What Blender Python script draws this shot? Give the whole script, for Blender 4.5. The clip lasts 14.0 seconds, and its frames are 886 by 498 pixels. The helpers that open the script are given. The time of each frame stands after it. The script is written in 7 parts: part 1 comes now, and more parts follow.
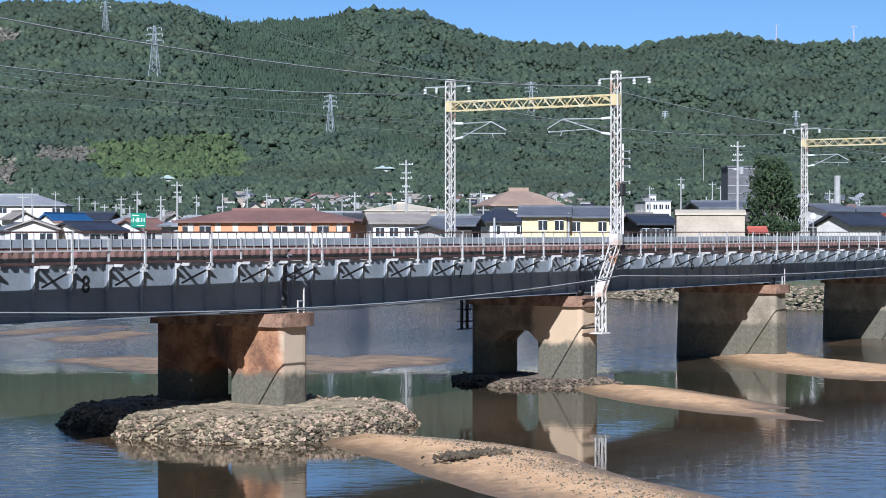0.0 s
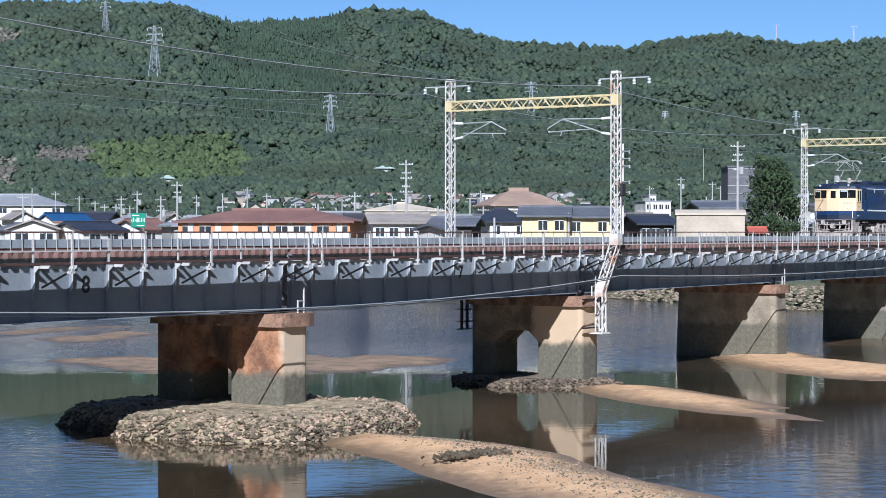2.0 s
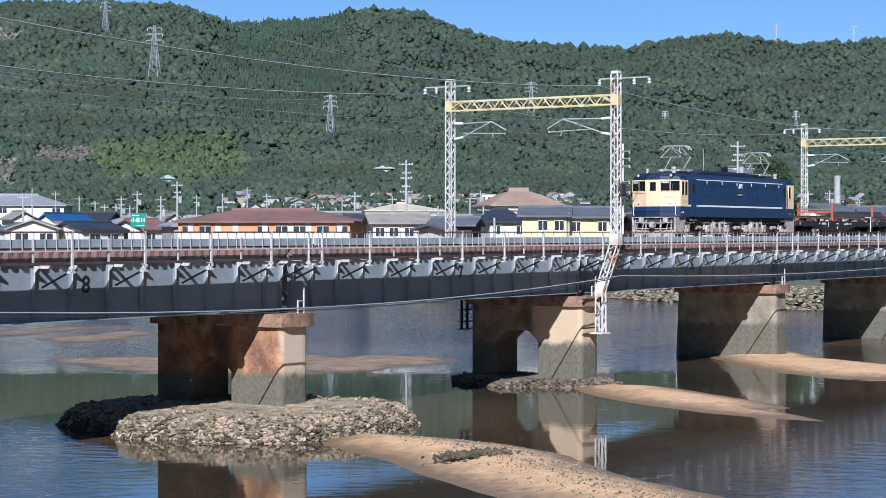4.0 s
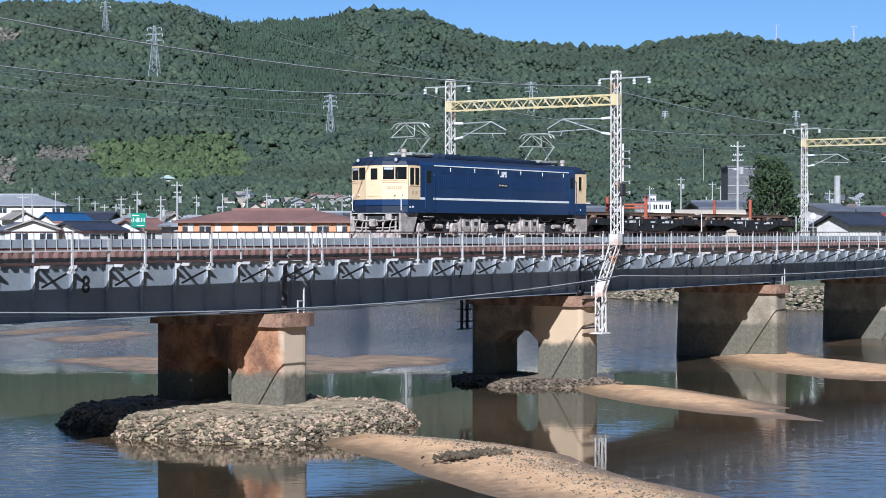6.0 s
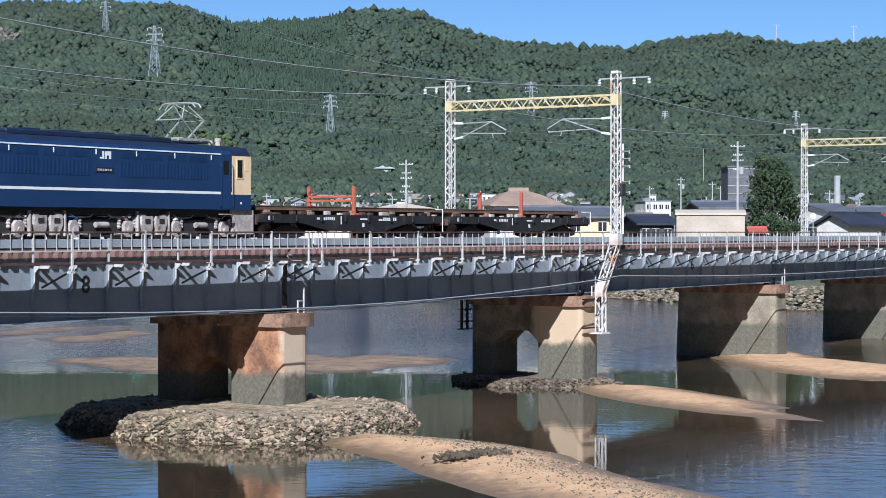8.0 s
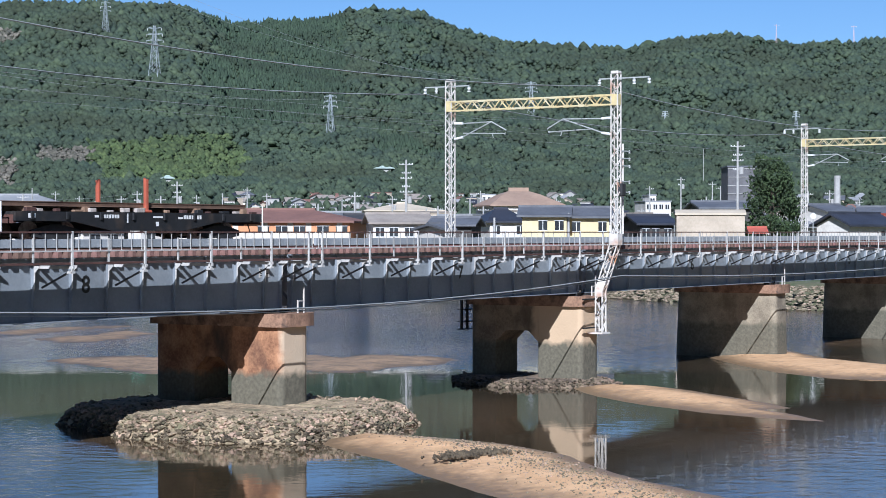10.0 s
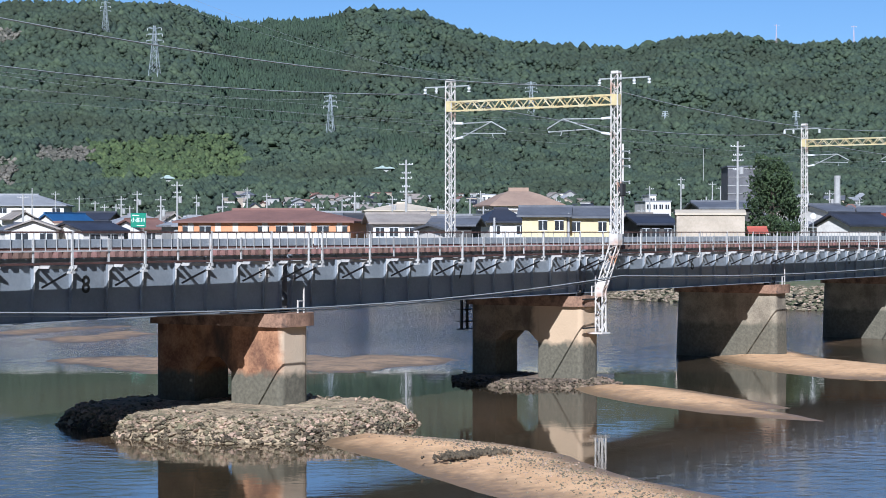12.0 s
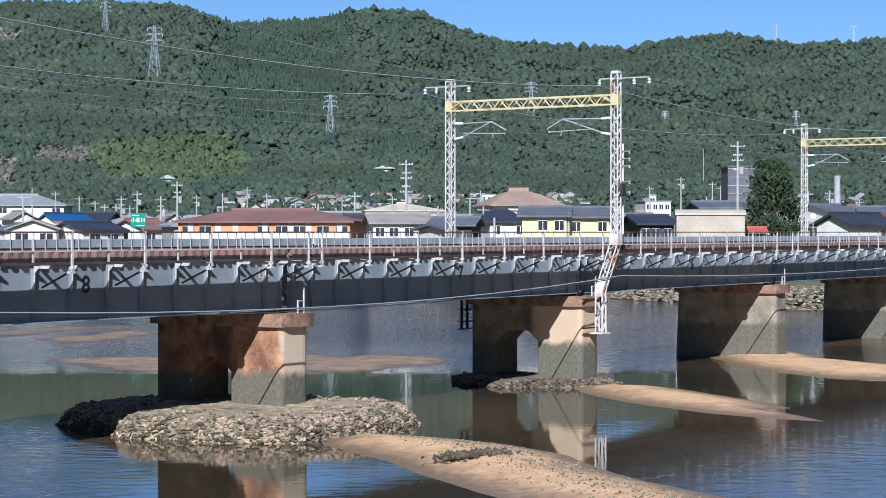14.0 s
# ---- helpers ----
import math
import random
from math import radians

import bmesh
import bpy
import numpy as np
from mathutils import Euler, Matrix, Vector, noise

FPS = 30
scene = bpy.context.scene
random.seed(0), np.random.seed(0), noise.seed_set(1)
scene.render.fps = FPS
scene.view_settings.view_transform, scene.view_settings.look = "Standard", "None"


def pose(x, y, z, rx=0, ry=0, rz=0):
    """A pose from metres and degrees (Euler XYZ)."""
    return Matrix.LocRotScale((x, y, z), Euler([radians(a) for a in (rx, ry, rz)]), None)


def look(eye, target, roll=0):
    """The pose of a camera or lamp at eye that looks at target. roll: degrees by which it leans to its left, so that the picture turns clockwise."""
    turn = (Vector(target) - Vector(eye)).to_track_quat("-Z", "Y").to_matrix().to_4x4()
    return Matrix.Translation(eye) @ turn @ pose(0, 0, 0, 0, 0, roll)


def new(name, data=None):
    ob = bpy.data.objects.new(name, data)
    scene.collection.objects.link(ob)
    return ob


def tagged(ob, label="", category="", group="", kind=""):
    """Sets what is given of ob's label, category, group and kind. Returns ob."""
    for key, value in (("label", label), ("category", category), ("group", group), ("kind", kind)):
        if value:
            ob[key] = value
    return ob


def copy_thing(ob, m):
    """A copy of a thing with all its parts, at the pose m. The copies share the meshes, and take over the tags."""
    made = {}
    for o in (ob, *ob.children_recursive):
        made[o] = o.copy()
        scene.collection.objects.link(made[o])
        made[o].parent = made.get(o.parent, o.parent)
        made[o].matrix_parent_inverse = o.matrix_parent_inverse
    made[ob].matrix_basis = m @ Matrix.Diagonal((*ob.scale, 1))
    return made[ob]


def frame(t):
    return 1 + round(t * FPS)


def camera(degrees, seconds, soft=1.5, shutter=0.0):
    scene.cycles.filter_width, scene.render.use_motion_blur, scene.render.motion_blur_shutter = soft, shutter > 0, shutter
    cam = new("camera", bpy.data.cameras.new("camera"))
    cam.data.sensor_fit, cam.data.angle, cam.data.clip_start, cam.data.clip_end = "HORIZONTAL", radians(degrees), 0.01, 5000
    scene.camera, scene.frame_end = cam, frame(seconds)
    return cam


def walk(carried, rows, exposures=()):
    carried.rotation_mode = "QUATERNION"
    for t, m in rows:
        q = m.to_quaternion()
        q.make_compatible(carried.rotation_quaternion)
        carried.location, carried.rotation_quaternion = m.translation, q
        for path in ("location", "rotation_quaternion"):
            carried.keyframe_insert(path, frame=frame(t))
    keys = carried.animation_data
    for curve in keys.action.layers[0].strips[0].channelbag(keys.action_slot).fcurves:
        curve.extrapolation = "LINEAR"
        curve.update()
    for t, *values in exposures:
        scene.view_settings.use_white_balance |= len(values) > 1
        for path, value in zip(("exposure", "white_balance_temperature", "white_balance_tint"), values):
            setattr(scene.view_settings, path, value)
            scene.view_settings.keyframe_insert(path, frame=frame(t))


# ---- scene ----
TURN = 32.93                 # angle between the bridge's line (+X) and the line of sight
EYE = 7.25                   # height of the eye over the water
AX = math.cos(radians(TURN)), math.sin(radians(TURN))
cam = camera(26.27, 14.0, soft=0.65)
STAND = look((0, 0, EYE), (100 * AX[0], 100 * AX[1], EYE - 0.893))
walk(cam, [(0.0, STAND), (14.0, STAND)], [(0.0, 0.50, 5250, 12), (14.0, 0.50, 5250, 12)])

# ---- light ----
SUN = Vector((-1.30, -0.68, 1.0)).normalized()
world = bpy.data.worlds.new("sky")
scene.world = world
world.use_nodes = True
wn = world.node_tree
sky = wn.nodes.new("ShaderNodeTexSky")
sky.sky_type = "NISHITA"
sky.sun_disc = False
sky.sun_elevation = math.asin(SUN.z)
sky.sun_rotation = math.atan2(SUN.x, SUN.y)
sky.dust_density = 0.0
sky.ozone_density = 5.5
sky.air_density = 0.85
wn.links.new(sky.outputs[0], wn.nodes["Background"].inputs[0])
wn.nodes["Background"].inputs[1].default_value = 0.058
sun = new("sun", bpy.data.lights.new("sun", "SUN"))
sun.data.energy = 5.0
sun.data.angle = radians(0.5)
sun.data.color = (1.0, 0.95, 0.87)
sun.matrix_world = look(SUN * 100, (0, 0, 0))


# ---- materials ----
def mat(name, a, b=None, scale=3.0, rough=0.7, metal=0.0, bump=0.15, fine=40.0, stretch=(1, 1, 1), spread=0.0, island=False, stain=None, stain_at=(0.55, 0.7), stain_scale=1.0, stain_stretch=(1, 1, 1), depth=0.05):
    """Two colours mixed by coarse and fine noise, with relief; a third as stains; spread: change from piece to piece."""
    m = bpy.data.materials.new(name)
    m.use_nodes = True
    nt = m.node_tree
    p = nt.nodes["Principled BSDF"]
    co = nt.nodes.new("ShaderNodeTexCoord")
    mp = nt.nodes.new("ShaderNodeMapping")
    mp.inputs["Scale"].default_value = stretch
    nt.links.new(co.outputs["Object"], mp.inputs[0])
    n1 = nt.nodes.new("ShaderNodeTexNoise")
    n1.inputs["Scale"].default_value, n1.inputs["Detail"].default_value = scale, 6
    n1.inputs["Roughness"].default_value = 0.65
    n2 = nt.nodes.new("ShaderNodeTexNoise")
    n2.inputs["Scale"].default_value, n2.inputs["Detail"].default_value = fine, 3
    nt.links.new(mp.outputs[0], n1.inputs[0])
    nt.links.new(mp.outputs[0], n2.inputs[0])
    b = b or tuple(c * 0.7 for c in a)
    ramp = nt.nodes.new("ShaderNodeValToRGB")
    ramp.color_ramp.elements[0].position, ramp.color_ramp.elements[1].position = 0.36, 0.64
    ramp.color_ramp.elements[0].color, ramp.color_ramp.elements[1].color = (*b, 1), (*a, 1)
    add = nt.nodes.new("ShaderNodeMath")
    add.operation = "MULTIPLY_ADD"
    add.inputs[1].default_value = 0.35
    nt.links.new(n2.outputs[0], add.inputs[0])
    sub = nt.nodes.new("ShaderNodeMath")
    sub.inputs[1].default_value = -0.175
    nt.links.new(n1.outputs[0], sub.inputs[0])
    nt.links.new(sub.outputs[0], add.inputs[2])
    nt.links.new(add.outputs[0], ramp.inputs[0])
    col = ramp.outputs[0]
    if stain:
        n3 = nt.nodes.new("ShaderNodeTexNoise")
        n3.inputs["Scale"].default_value, n3.inputs["Detail"].default_value = stain_scale, 5
        mp3 = nt.nodes.new("ShaderNodeMapping")
        mp3.inputs["Scale"].default_value = stain_stretch
        nt.links.new(co.outputs["Object"], mp3.inputs[0])
        nt.links.new(mp3.outputs[0], n3.inputs[0])
        mr = nt.nodes.new("ShaderNodeMapRange")
        mr.inputs[1].default_value, mr.inputs[2].default_value = stain_at
        nt.links.new(n3.outputs[0], mr.inputs[0])
        mx = nt.nodes.new("ShaderNodeMix")
        mx.data_type = "RGBA"
        mx.inputs[7].default_value = (*stain, 1)
        nt.links.new(mr.outputs[0], mx.inputs[0])
        nt.links.new(col, mx.inputs[6])
        col = mx.outputs[2]
    if spread:
        hs = nt.nodes.new("ShaderNodeHueSaturation")
        if island:
            rnd = nt.nodes.new("ShaderNodeNewGeometry").outputs["Random Per Island"]
        else:
            rnd = nt.nodes.new("ShaderNodeObjectInfo").outputs["Random"]
        mr = nt.nodes.new("ShaderNodeMapRange")
        mr.inputs[3].default_value, mr.inputs[4].default_value = 1 - spread, 1 + spread
        nt.links.new(rnd, mr.inputs[0])
        nt.links.new(mr.outputs[0], hs.inputs["Value"])
        mh = nt.nodes.new("ShaderNodeMapRange")
        mh.inputs[3].default_value, mh.inputs[4].default_value = 0.5 + spread * 0.05, 0.5 - spread * 0.05
        nt.links.new(rnd, mh.inputs[0])
        nt.links.new(mh.outputs[0], hs.inputs["Hue"])
        nt.links.new(col, hs.inputs["Color"])
        col = hs.outputs[0]
    nt.links.new(col, p.inputs["Base Color"])
    p.inputs["Roughness"].default_value = rough
    p.inputs["Metallic"].default_value = metal
    if bump:
        bp = nt.nodes.new("ShaderNodeBump")
        bp.inputs["Strength"].default_value = bump
        bp.inputs["Distance"].default_value = depth
        nt.links.new(add.outputs[0], bp.inputs["Height"])
        nt.links.new(bp.outputs[0], p.inputs["Normal"])
    return m


GREY_PAINT = mat("girder_paint", (0.258, 0.282, 0.305), (0.202, 0.224, 0.248), 0.7, 0.5, 0, 0.05, 9, stain=(0.16, 0.15, 0.14), stain_at=(0.58, 0.85), stain_scale=0.8, stain_stretch=(1, 1, 0.25))
PALE_PAINT = mat("pale_steel_paint", (0.56, 0.54, 0.50), (0.40, 0.385, 0.36), 2.0, 0.5, 0, 0.05, 20, stain=(0.30, 0.16, 0.09), stain_at=(0.62, 0.8), stain_scale=2.5)
RUST = mat("rusty_steel", (0.11, 0.050, 0.038), (0.05, 0.026, 0.022), 1.5, 0.85, 0, 0.3, 30)
TIE = mat("weathered_sleeper", (0.25, 0.14, 0.112), (0.115, 0.066, 0.052), 1.2, 0.9, 0, 0.3, 25, spread=0.3)
RAILSTEEL = mat("rail_steel", (0.22, 0.12, 0.08), (0.12, 0.07, 0.05), 2, 0.6, 0.5, 0.1, 30)
DARK = mat("dark_underside", (0.035, 0.035, 0.038), (0.02, 0.02, 0.02), 3, 0.7, 0, 0.1, 20)
WHITE_POST = mat("white_mast_paint", (0.70, 0.66, 0.60), (0.52, 0.48, 0.43), 1.2, 0.5, 0, 0.05, 16, stain=(0.46, 0.22, 0.11), stain_at=(0.57, 0.70), stain_scale=0.8)
YELLOW = mat("faded_yellow_paint", (0.64, 0.52, 0.26), (0.50, 0.41, 0.23), 1.0, 0.55, 0, 0.05, 14, stain=(0.62, 0.58, 0.42), stain_at=(0.5, 0.7), stain_scale=0.6)
BLACK = mat("black_paint", (0.015, 0.015, 0.016), (0.01, 0.01, 0.01), 4, 0.5, 0, 0.0)
WALKGREY = mat("galvanised_trough", (0.37, 0.39, 0.41), (0.27, 0.285, 0.30), 1.0, 0.5, 0.1, 0.05, 12)


# ---- mesh helpers ----
def part(name, bm, material, parent=None, label="", smooth=False):
    me = bpy.data.meshes.new(name)
    bm.to_mesh(me)
    bm.free()
    if smooth:
        for f in me.polygons:
            f.use_smooth = True
    for mm in material if isinstance(material, (list, tuple)) else [material]:
        me.materials.append(mm)
    ob = new(name, me)
    if parent:
        ob.parent = parent
    if label:
        ob["label"] = label
    return ob


def thing(name, label, category, group="", kind="", at=(0, 0, 0)):
    ob = new(name)
    ob.location = at
    return tagged(ob, label, category, group, kind)


def box(bm, x0, x1, y0, y1, z0, z1, bevel=0.0):
    vs = [bm.verts.new((x, y, z)) for x in (x0, x1) for y in (y0, y1) for z in (z0, z1)]
    fs = [bm.faces.new([vs[i] for i in q]) for q in ((0, 1, 3, 2), (4, 6, 7, 5), (0, 4, 5, 1), (2, 3, 7, 6), (0, 2, 6, 4), (1, 5, 7, 3))]
    if bevel:
        es = {e for f in fs for e in f.edges}
        bmesh.ops.bevel(bm, geom=list(es), offset=bevel, segments=1, affect="EDGES")
    return bm


def bar(bm, p, q, w, h=None, sides=4):
    """A straight bar from p to q."""
    p, q = Vector(p), Vector(q)
    h = h or w
    d = (q - p).normalized()
    up = Vector((0, 0, 1)) if abs(d.z) < 0.95 else Vector((1, 0, 0))
    s = d.cross(up).normalized()
    u = s.cross(d)
    off = math.pi / 4 if sides == 4 else 0
    k = math.sqrt(2) if sides == 4 else 1
    rings = []
    for c in (p, q):
        rings.append([bm.verts.new(c + s * (math.cos(off + i * math.tau / sides) * w / 2 * k) + u * (math.sin(off + i * math.tau / sides) * h / 2 * k)) for i in range(sides)])
    for i in range(sides):
        j = (i + 1) % sides
        bm.faces.new((rings[0][i], rings[0][j], rings[1][j], rings[1][i]))
    bm.faces.new(rings[0][::-1])
    bm.faces.new(rings[1])
    return bm


def tube(bm, pts, r, sides=6):
    """A round tube along a bent line, in one piece."""
    pts = [Vector(p) for p in pts]
    rings = []
    for i, p in enumerate(pts):
        d = (pts[min(i + 1, len(pts) - 1)] - pts[max(i - 1, 0)]).normalized()
        ref = Vector((0, 0, 1)) if abs(d.z) < 0.9 else Vector((1, 0, 0))
        s = d.cross(ref).normalized()
        u = s.cross(d)
        rings.append([bm.verts.new(p + s * (r * math.cos(k * math.tau / sides)) + u * (r * math.sin(k * math.tau / sides))) for k in range(sides)])
    for a, b in zip(rings, rings[1:]):
        for k in range(sides):
            m = (k + 1) % sides
            bm.faces.new((a[k], a[m], b[m], b[k]))
    bm.faces.new(rings[0][::-1])
    bm.faces.new(rings[-1])
    return bm


def prism(bm, poly, z0, z1, top=None):
    """A plan outline raised from z0 to z1; top: the outline at z1, where it differs."""
    top = top or poly
    a = [bm.verts.new((x, y, z0)) for x, y in poly]
    b = [bm.verts.new((x, y, z1)) for x, y in top]
    n = len(poly)
    for i in range(n):
        j = (i + 1) % n
        bm.faces.new((a[i], a[j], b[j], b[i]))
    bm.faces.new(a[::-1])
    bm.faces.new(b)
    return bm


def extrude_profile(bm, poly, axis, a, b):
    """A closed outline in the plane across axis, drawn out from a to b along it."""
    def at(u, v, t):
        return {"x": (t, u, v), "y": (u, t, v), "z": (u, v, t)}[axis]
    r0 = [bm.verts.new(at(u, v, a)) for u, v in poly]
    r1 = [bm.verts.new(at(u, v, b)) for u, v in poly]
    n = len(poly)
    for i in range(n):
        j = (i + 1) % n
        bm.faces.new((r0[i], r0[j], r1[j], r1[i]))
    bm.faces.new(r0[::-1])
    bm.faces.new(r1)
    bmesh.ops.recalc_face_normals(bm, faces=bm.faces[:])
    return bm


def lathe(bm, rings, centre=(0, 0), sides=12):
    """Rings of (z, radius) round an upright axis."""
    rr = [[bm.verts.new((centre[0] + r * math.cos(i * math.tau / sides), centre[1] + r * math.sin(i * math.tau / sides), z)) for i in range(sides)] for z, r in rings]
    for a, b in zip(rr, rr[1:]):
        for i in range(sides):
            j = (i + 1) % sides
            bm.faces.new((a[i], a[j], b[j], b[i]))
    bm.faces.new(rr[0][::-1])
    bm.faces.new(rr[-1])
    return bm


B = bmesh.new
# ---- plan ----
SPAN = 23.0
JOINT = 56.66               # a joint of the girders, over the pier before span 8
GIRDER = 43.79              # near girder's face
RAILTOP = EYE - 0.72
POST = 42.35                # line of the walkway's posts
TRACKS = (44.85, 48.65)
SOFFIT = EYE - 2.91
# ---- ground, water, hills ----
def grid_mesh(name, X, Y, Z, materials, smooth=True):
    """A sheet over a grid of points."""
    r, c = X.shape
    me = bpy.data.meshes.new(name)
    co = np.stack([X, Y, Z], -1).reshape(-1, 3)
    i = (np.arange(r - 1)[:, None] * c + np.arange(c - 1)[None, :]).ravel()
    q = np.stack([i, i + 1, i + c + 1, i + c], -1)
    fast_mesh(me, co, q)
    me.materials.append(materials)
    if smooth:
        me.polygons.foreach_set("use_smooth", np.ones(len(q), dtype=bool))
    return new(name, me)


def fast_mesh(me, co, faces):
    n, k = faces.shape
    me.vertices.add(len(co))
    me.vertices.foreach_set("co", co.astype(np.float32).ravel())
    me.loops.add(n * k)
    me.loops.foreach_set("vertex_index", faces.astype(np.int32).ravel())
    me.polygons.add(n)
    me.polygons.foreach_set("loop_start", np.arange(0, n * k, k, dtype=np.int32))
    me.polygons.foreach_set("loop_total", np.full(n, k, dtype=np.int32))
    me.update(calc_edges=True)
    me.validate()


def smooth01(t):
    t = np.clip(t, 0, 1)
    return t * t * (3 - 2 * t)


def bank_x(y):
    """Where the far bank's foot runs."""
    return np.interp(y, [-3000, 40, 70, 110, 150, 400, 3000], [150, 160, 169, 196, 206, 260, 900])


WATER_M = bpy.data.materials.new("river_water")
WATER_M.use_nodes = True
wt = WATER_M.node_tree
wp = wt.nodes["Principled BSDF"]
wp.inputs["Roughness"].default_value = 0.04
wp.inputs["IOR"].default_value = 1.55
wco = wt.nodes.new("ShaderNodeTexCoord")
bed = wt.nodes.new("ShaderNodeTexNoise")
bed.inputs["Scale"].default_value, bed.inputs["Detail"].default_value = 0.035, 4
wt.links.new(wco.outputs["Object"], bed.inputs[0])
bedr = wt.nodes.new("ShaderNodeValToRGB")
bedr.color_ramp.elements[0].position, bedr.color_ramp.elements[1].position = 0.42, 0.62
bedr.color_ramp.elements[0].color, bedr.color_ramp.elements[1].color = (0.036, 0.031, 0.018, 1), (0.105, 0.070, 0.040, 1)
wt.links.new(bed.outputs[0], bedr.inputs[0])
wt.links.new(bedr.outputs[0], wp.inputs["Base Color"])
rip = wt.nodes.new("ShaderNodeTexNoise")
rip.inputs["Scale"].default_value, rip.inputs["Detail"].default_value = 1.6, 7
rturn = wt.nodes.new("ShaderNodeMapping")
rturn.inputs["Rotation"].default_value = (0, 0, radians(-TURN - 8))
rmap = wt.nodes.new("ShaderNodeMapping")
rmap.inputs["Scale"].default_value = (1.0, 0.6, 1.0)
wt.links.new(wco.outputs["Object"], rturn.inputs[0])
wt.links.new(rturn.outputs[0], rmap.inputs[0])
wt.links.new(rmap.outputs[0], rip.inputs[0])
calm = wt.nodes.new("ShaderNodeTexNoise")
calm.inputs["Scale"].default_value, calm.inputs["Detail"].default_value = 0.05, 3
wt.links.new(wco.outputs["Object"], calm.inputs[0])
calmr = wt.nodes.new("ShaderNodeMapRange")
calmr.inputs[1].default_value, calmr.inputs[2].default_value = 0.40, 0.66
calmr.inputs[3].default_value, calmr.inputs[4].default_value = 0.006, 0.028
wt.links.new(calm.outputs[0], calmr.inputs[0])
wb = wt.nodes.new("ShaderNodeBump")
wb.inputs["Distance"].default_value = 0.24
# wind reaches the open water behind the bridge, the near side lies sheltered
wsep = wt.nodes.new("ShaderNodeSeparateXYZ")
wt.links.new(wco.outputs["Object"], wsep.inputs[0])
wind = wt.nodes.new("ShaderNodeMapRange")
wind.inputs[1].default_value, wind.inputs[2].default_value = 174, 226
wind.inputs[3].default_value, wind.inputs[4].default_value = 0.0, 1.0
reach = wt.nodes.new("ShaderNodeMath")
reach.operation = "MULTIPLY_ADD"
reach.inputs[1].default_value = 1.5
wt.links.new(wsep.outputs[0], reach.inputs[0])
wt.links.new(wsep.outputs[1], reach.inputs[2])
wt.links.new(reach.outputs[0], wind.inputs[0])
chop = wt.nodes.new("ShaderNodeMapRange")
chop.inputs[1].default_value, chop.inputs[2].default_value = 184, 210
chop.inputs[3].default_value, chop.inputs[4].default_value = 0.03, 0.07
wt.links.new(reach.outputs[0], chop.inputs[0])
wt.links.new(chop.outputs[0], wp.inputs["Roughness"])
wadd = wt.nodes.new("ShaderNodeMath")
wt.links.new(wind.outputs[0], wadd.inputs[0])
wt.links.new(calmr.outputs[0], wadd.inputs[1])
# the open channel on the near side is ruffled a little too
chan = wt.nodes.new("ShaderNodeMapRange")
chan.inputs[1].default_value, chan.inputs[2].default_value = 29, 20
chan.inputs[3].default_value, chan.inputs[4].default_value = 0.0, 0.10
wt.links.new(wsep.outputs[1], chan.inputs[0])
wadd2 = wt.nodes.new("ShaderNodeMath")
wt.links.new(wadd.outputs[0], wadd2.inputs[0])
wt.links.new(chan.outputs[0], wadd2.inputs[1])
# and so are the shallows upstream of the first pier
side = wt.nodes.new("ShaderNodeMath")
side.operation = "MULTIPLY_ADD"
side.inputs[1].default_value = -0.89
wt.links.new(wsep.outputs[0], side.inputs[0])
wt.links.new(wsep.outputs[1], side.inputs[2])
shore = wt.nodes.new("ShaderNodeMapRange")
shore.inputs[1].default_value, shore.inputs[2].default_value = 0.3, 4.0
wt.links.new(side.outputs[0], shore.inputs[0])
off = wt.nodes.new("ShaderNodeMapRange")
off.inputs[1].default_value, off.inputs[2].default_value = 56, 47
off.inputs[3].default_value, off.inputs[4].default_value = 0.0, 0.16
wt.links.new(wsep.outputs[0], off.inputs[0])
both = wt.nodes.new("ShaderNodeMath")
both.operation = "MULTIPLY"
wt.links.new(shore.outputs[0], both.inputs[0])
wt.links.new(off.outputs[0], both.inputs[1])
wadd3 = wt.nodes.new("ShaderNodeMath")
wt.links.new(wadd2.outputs[0], wadd3.inputs[0])
wt.links.new(both.outputs[0], wadd3.inputs[1])
wt.links.new(wadd3.outputs[0], wb.inputs["Strength"])
wt.links.new(rip.outputs[0], wb.inputs["Height"])
wt.links.new(wb.outputs[0], wp.inputs["Normal"])

GROUND_M = mat("earth_and_weeds", (0.16, 0.13, 0.085), (0.06, 0.085, 0.03), 0.12, 0.95, 0, 0.4, 2.5)
HILL_M = mat("wooded_slope_floor", (0.058, 0.082, 0.036), (0.036, 0.054, 0.025), 0.02, 0.95, 0, 0.4, 0.4)


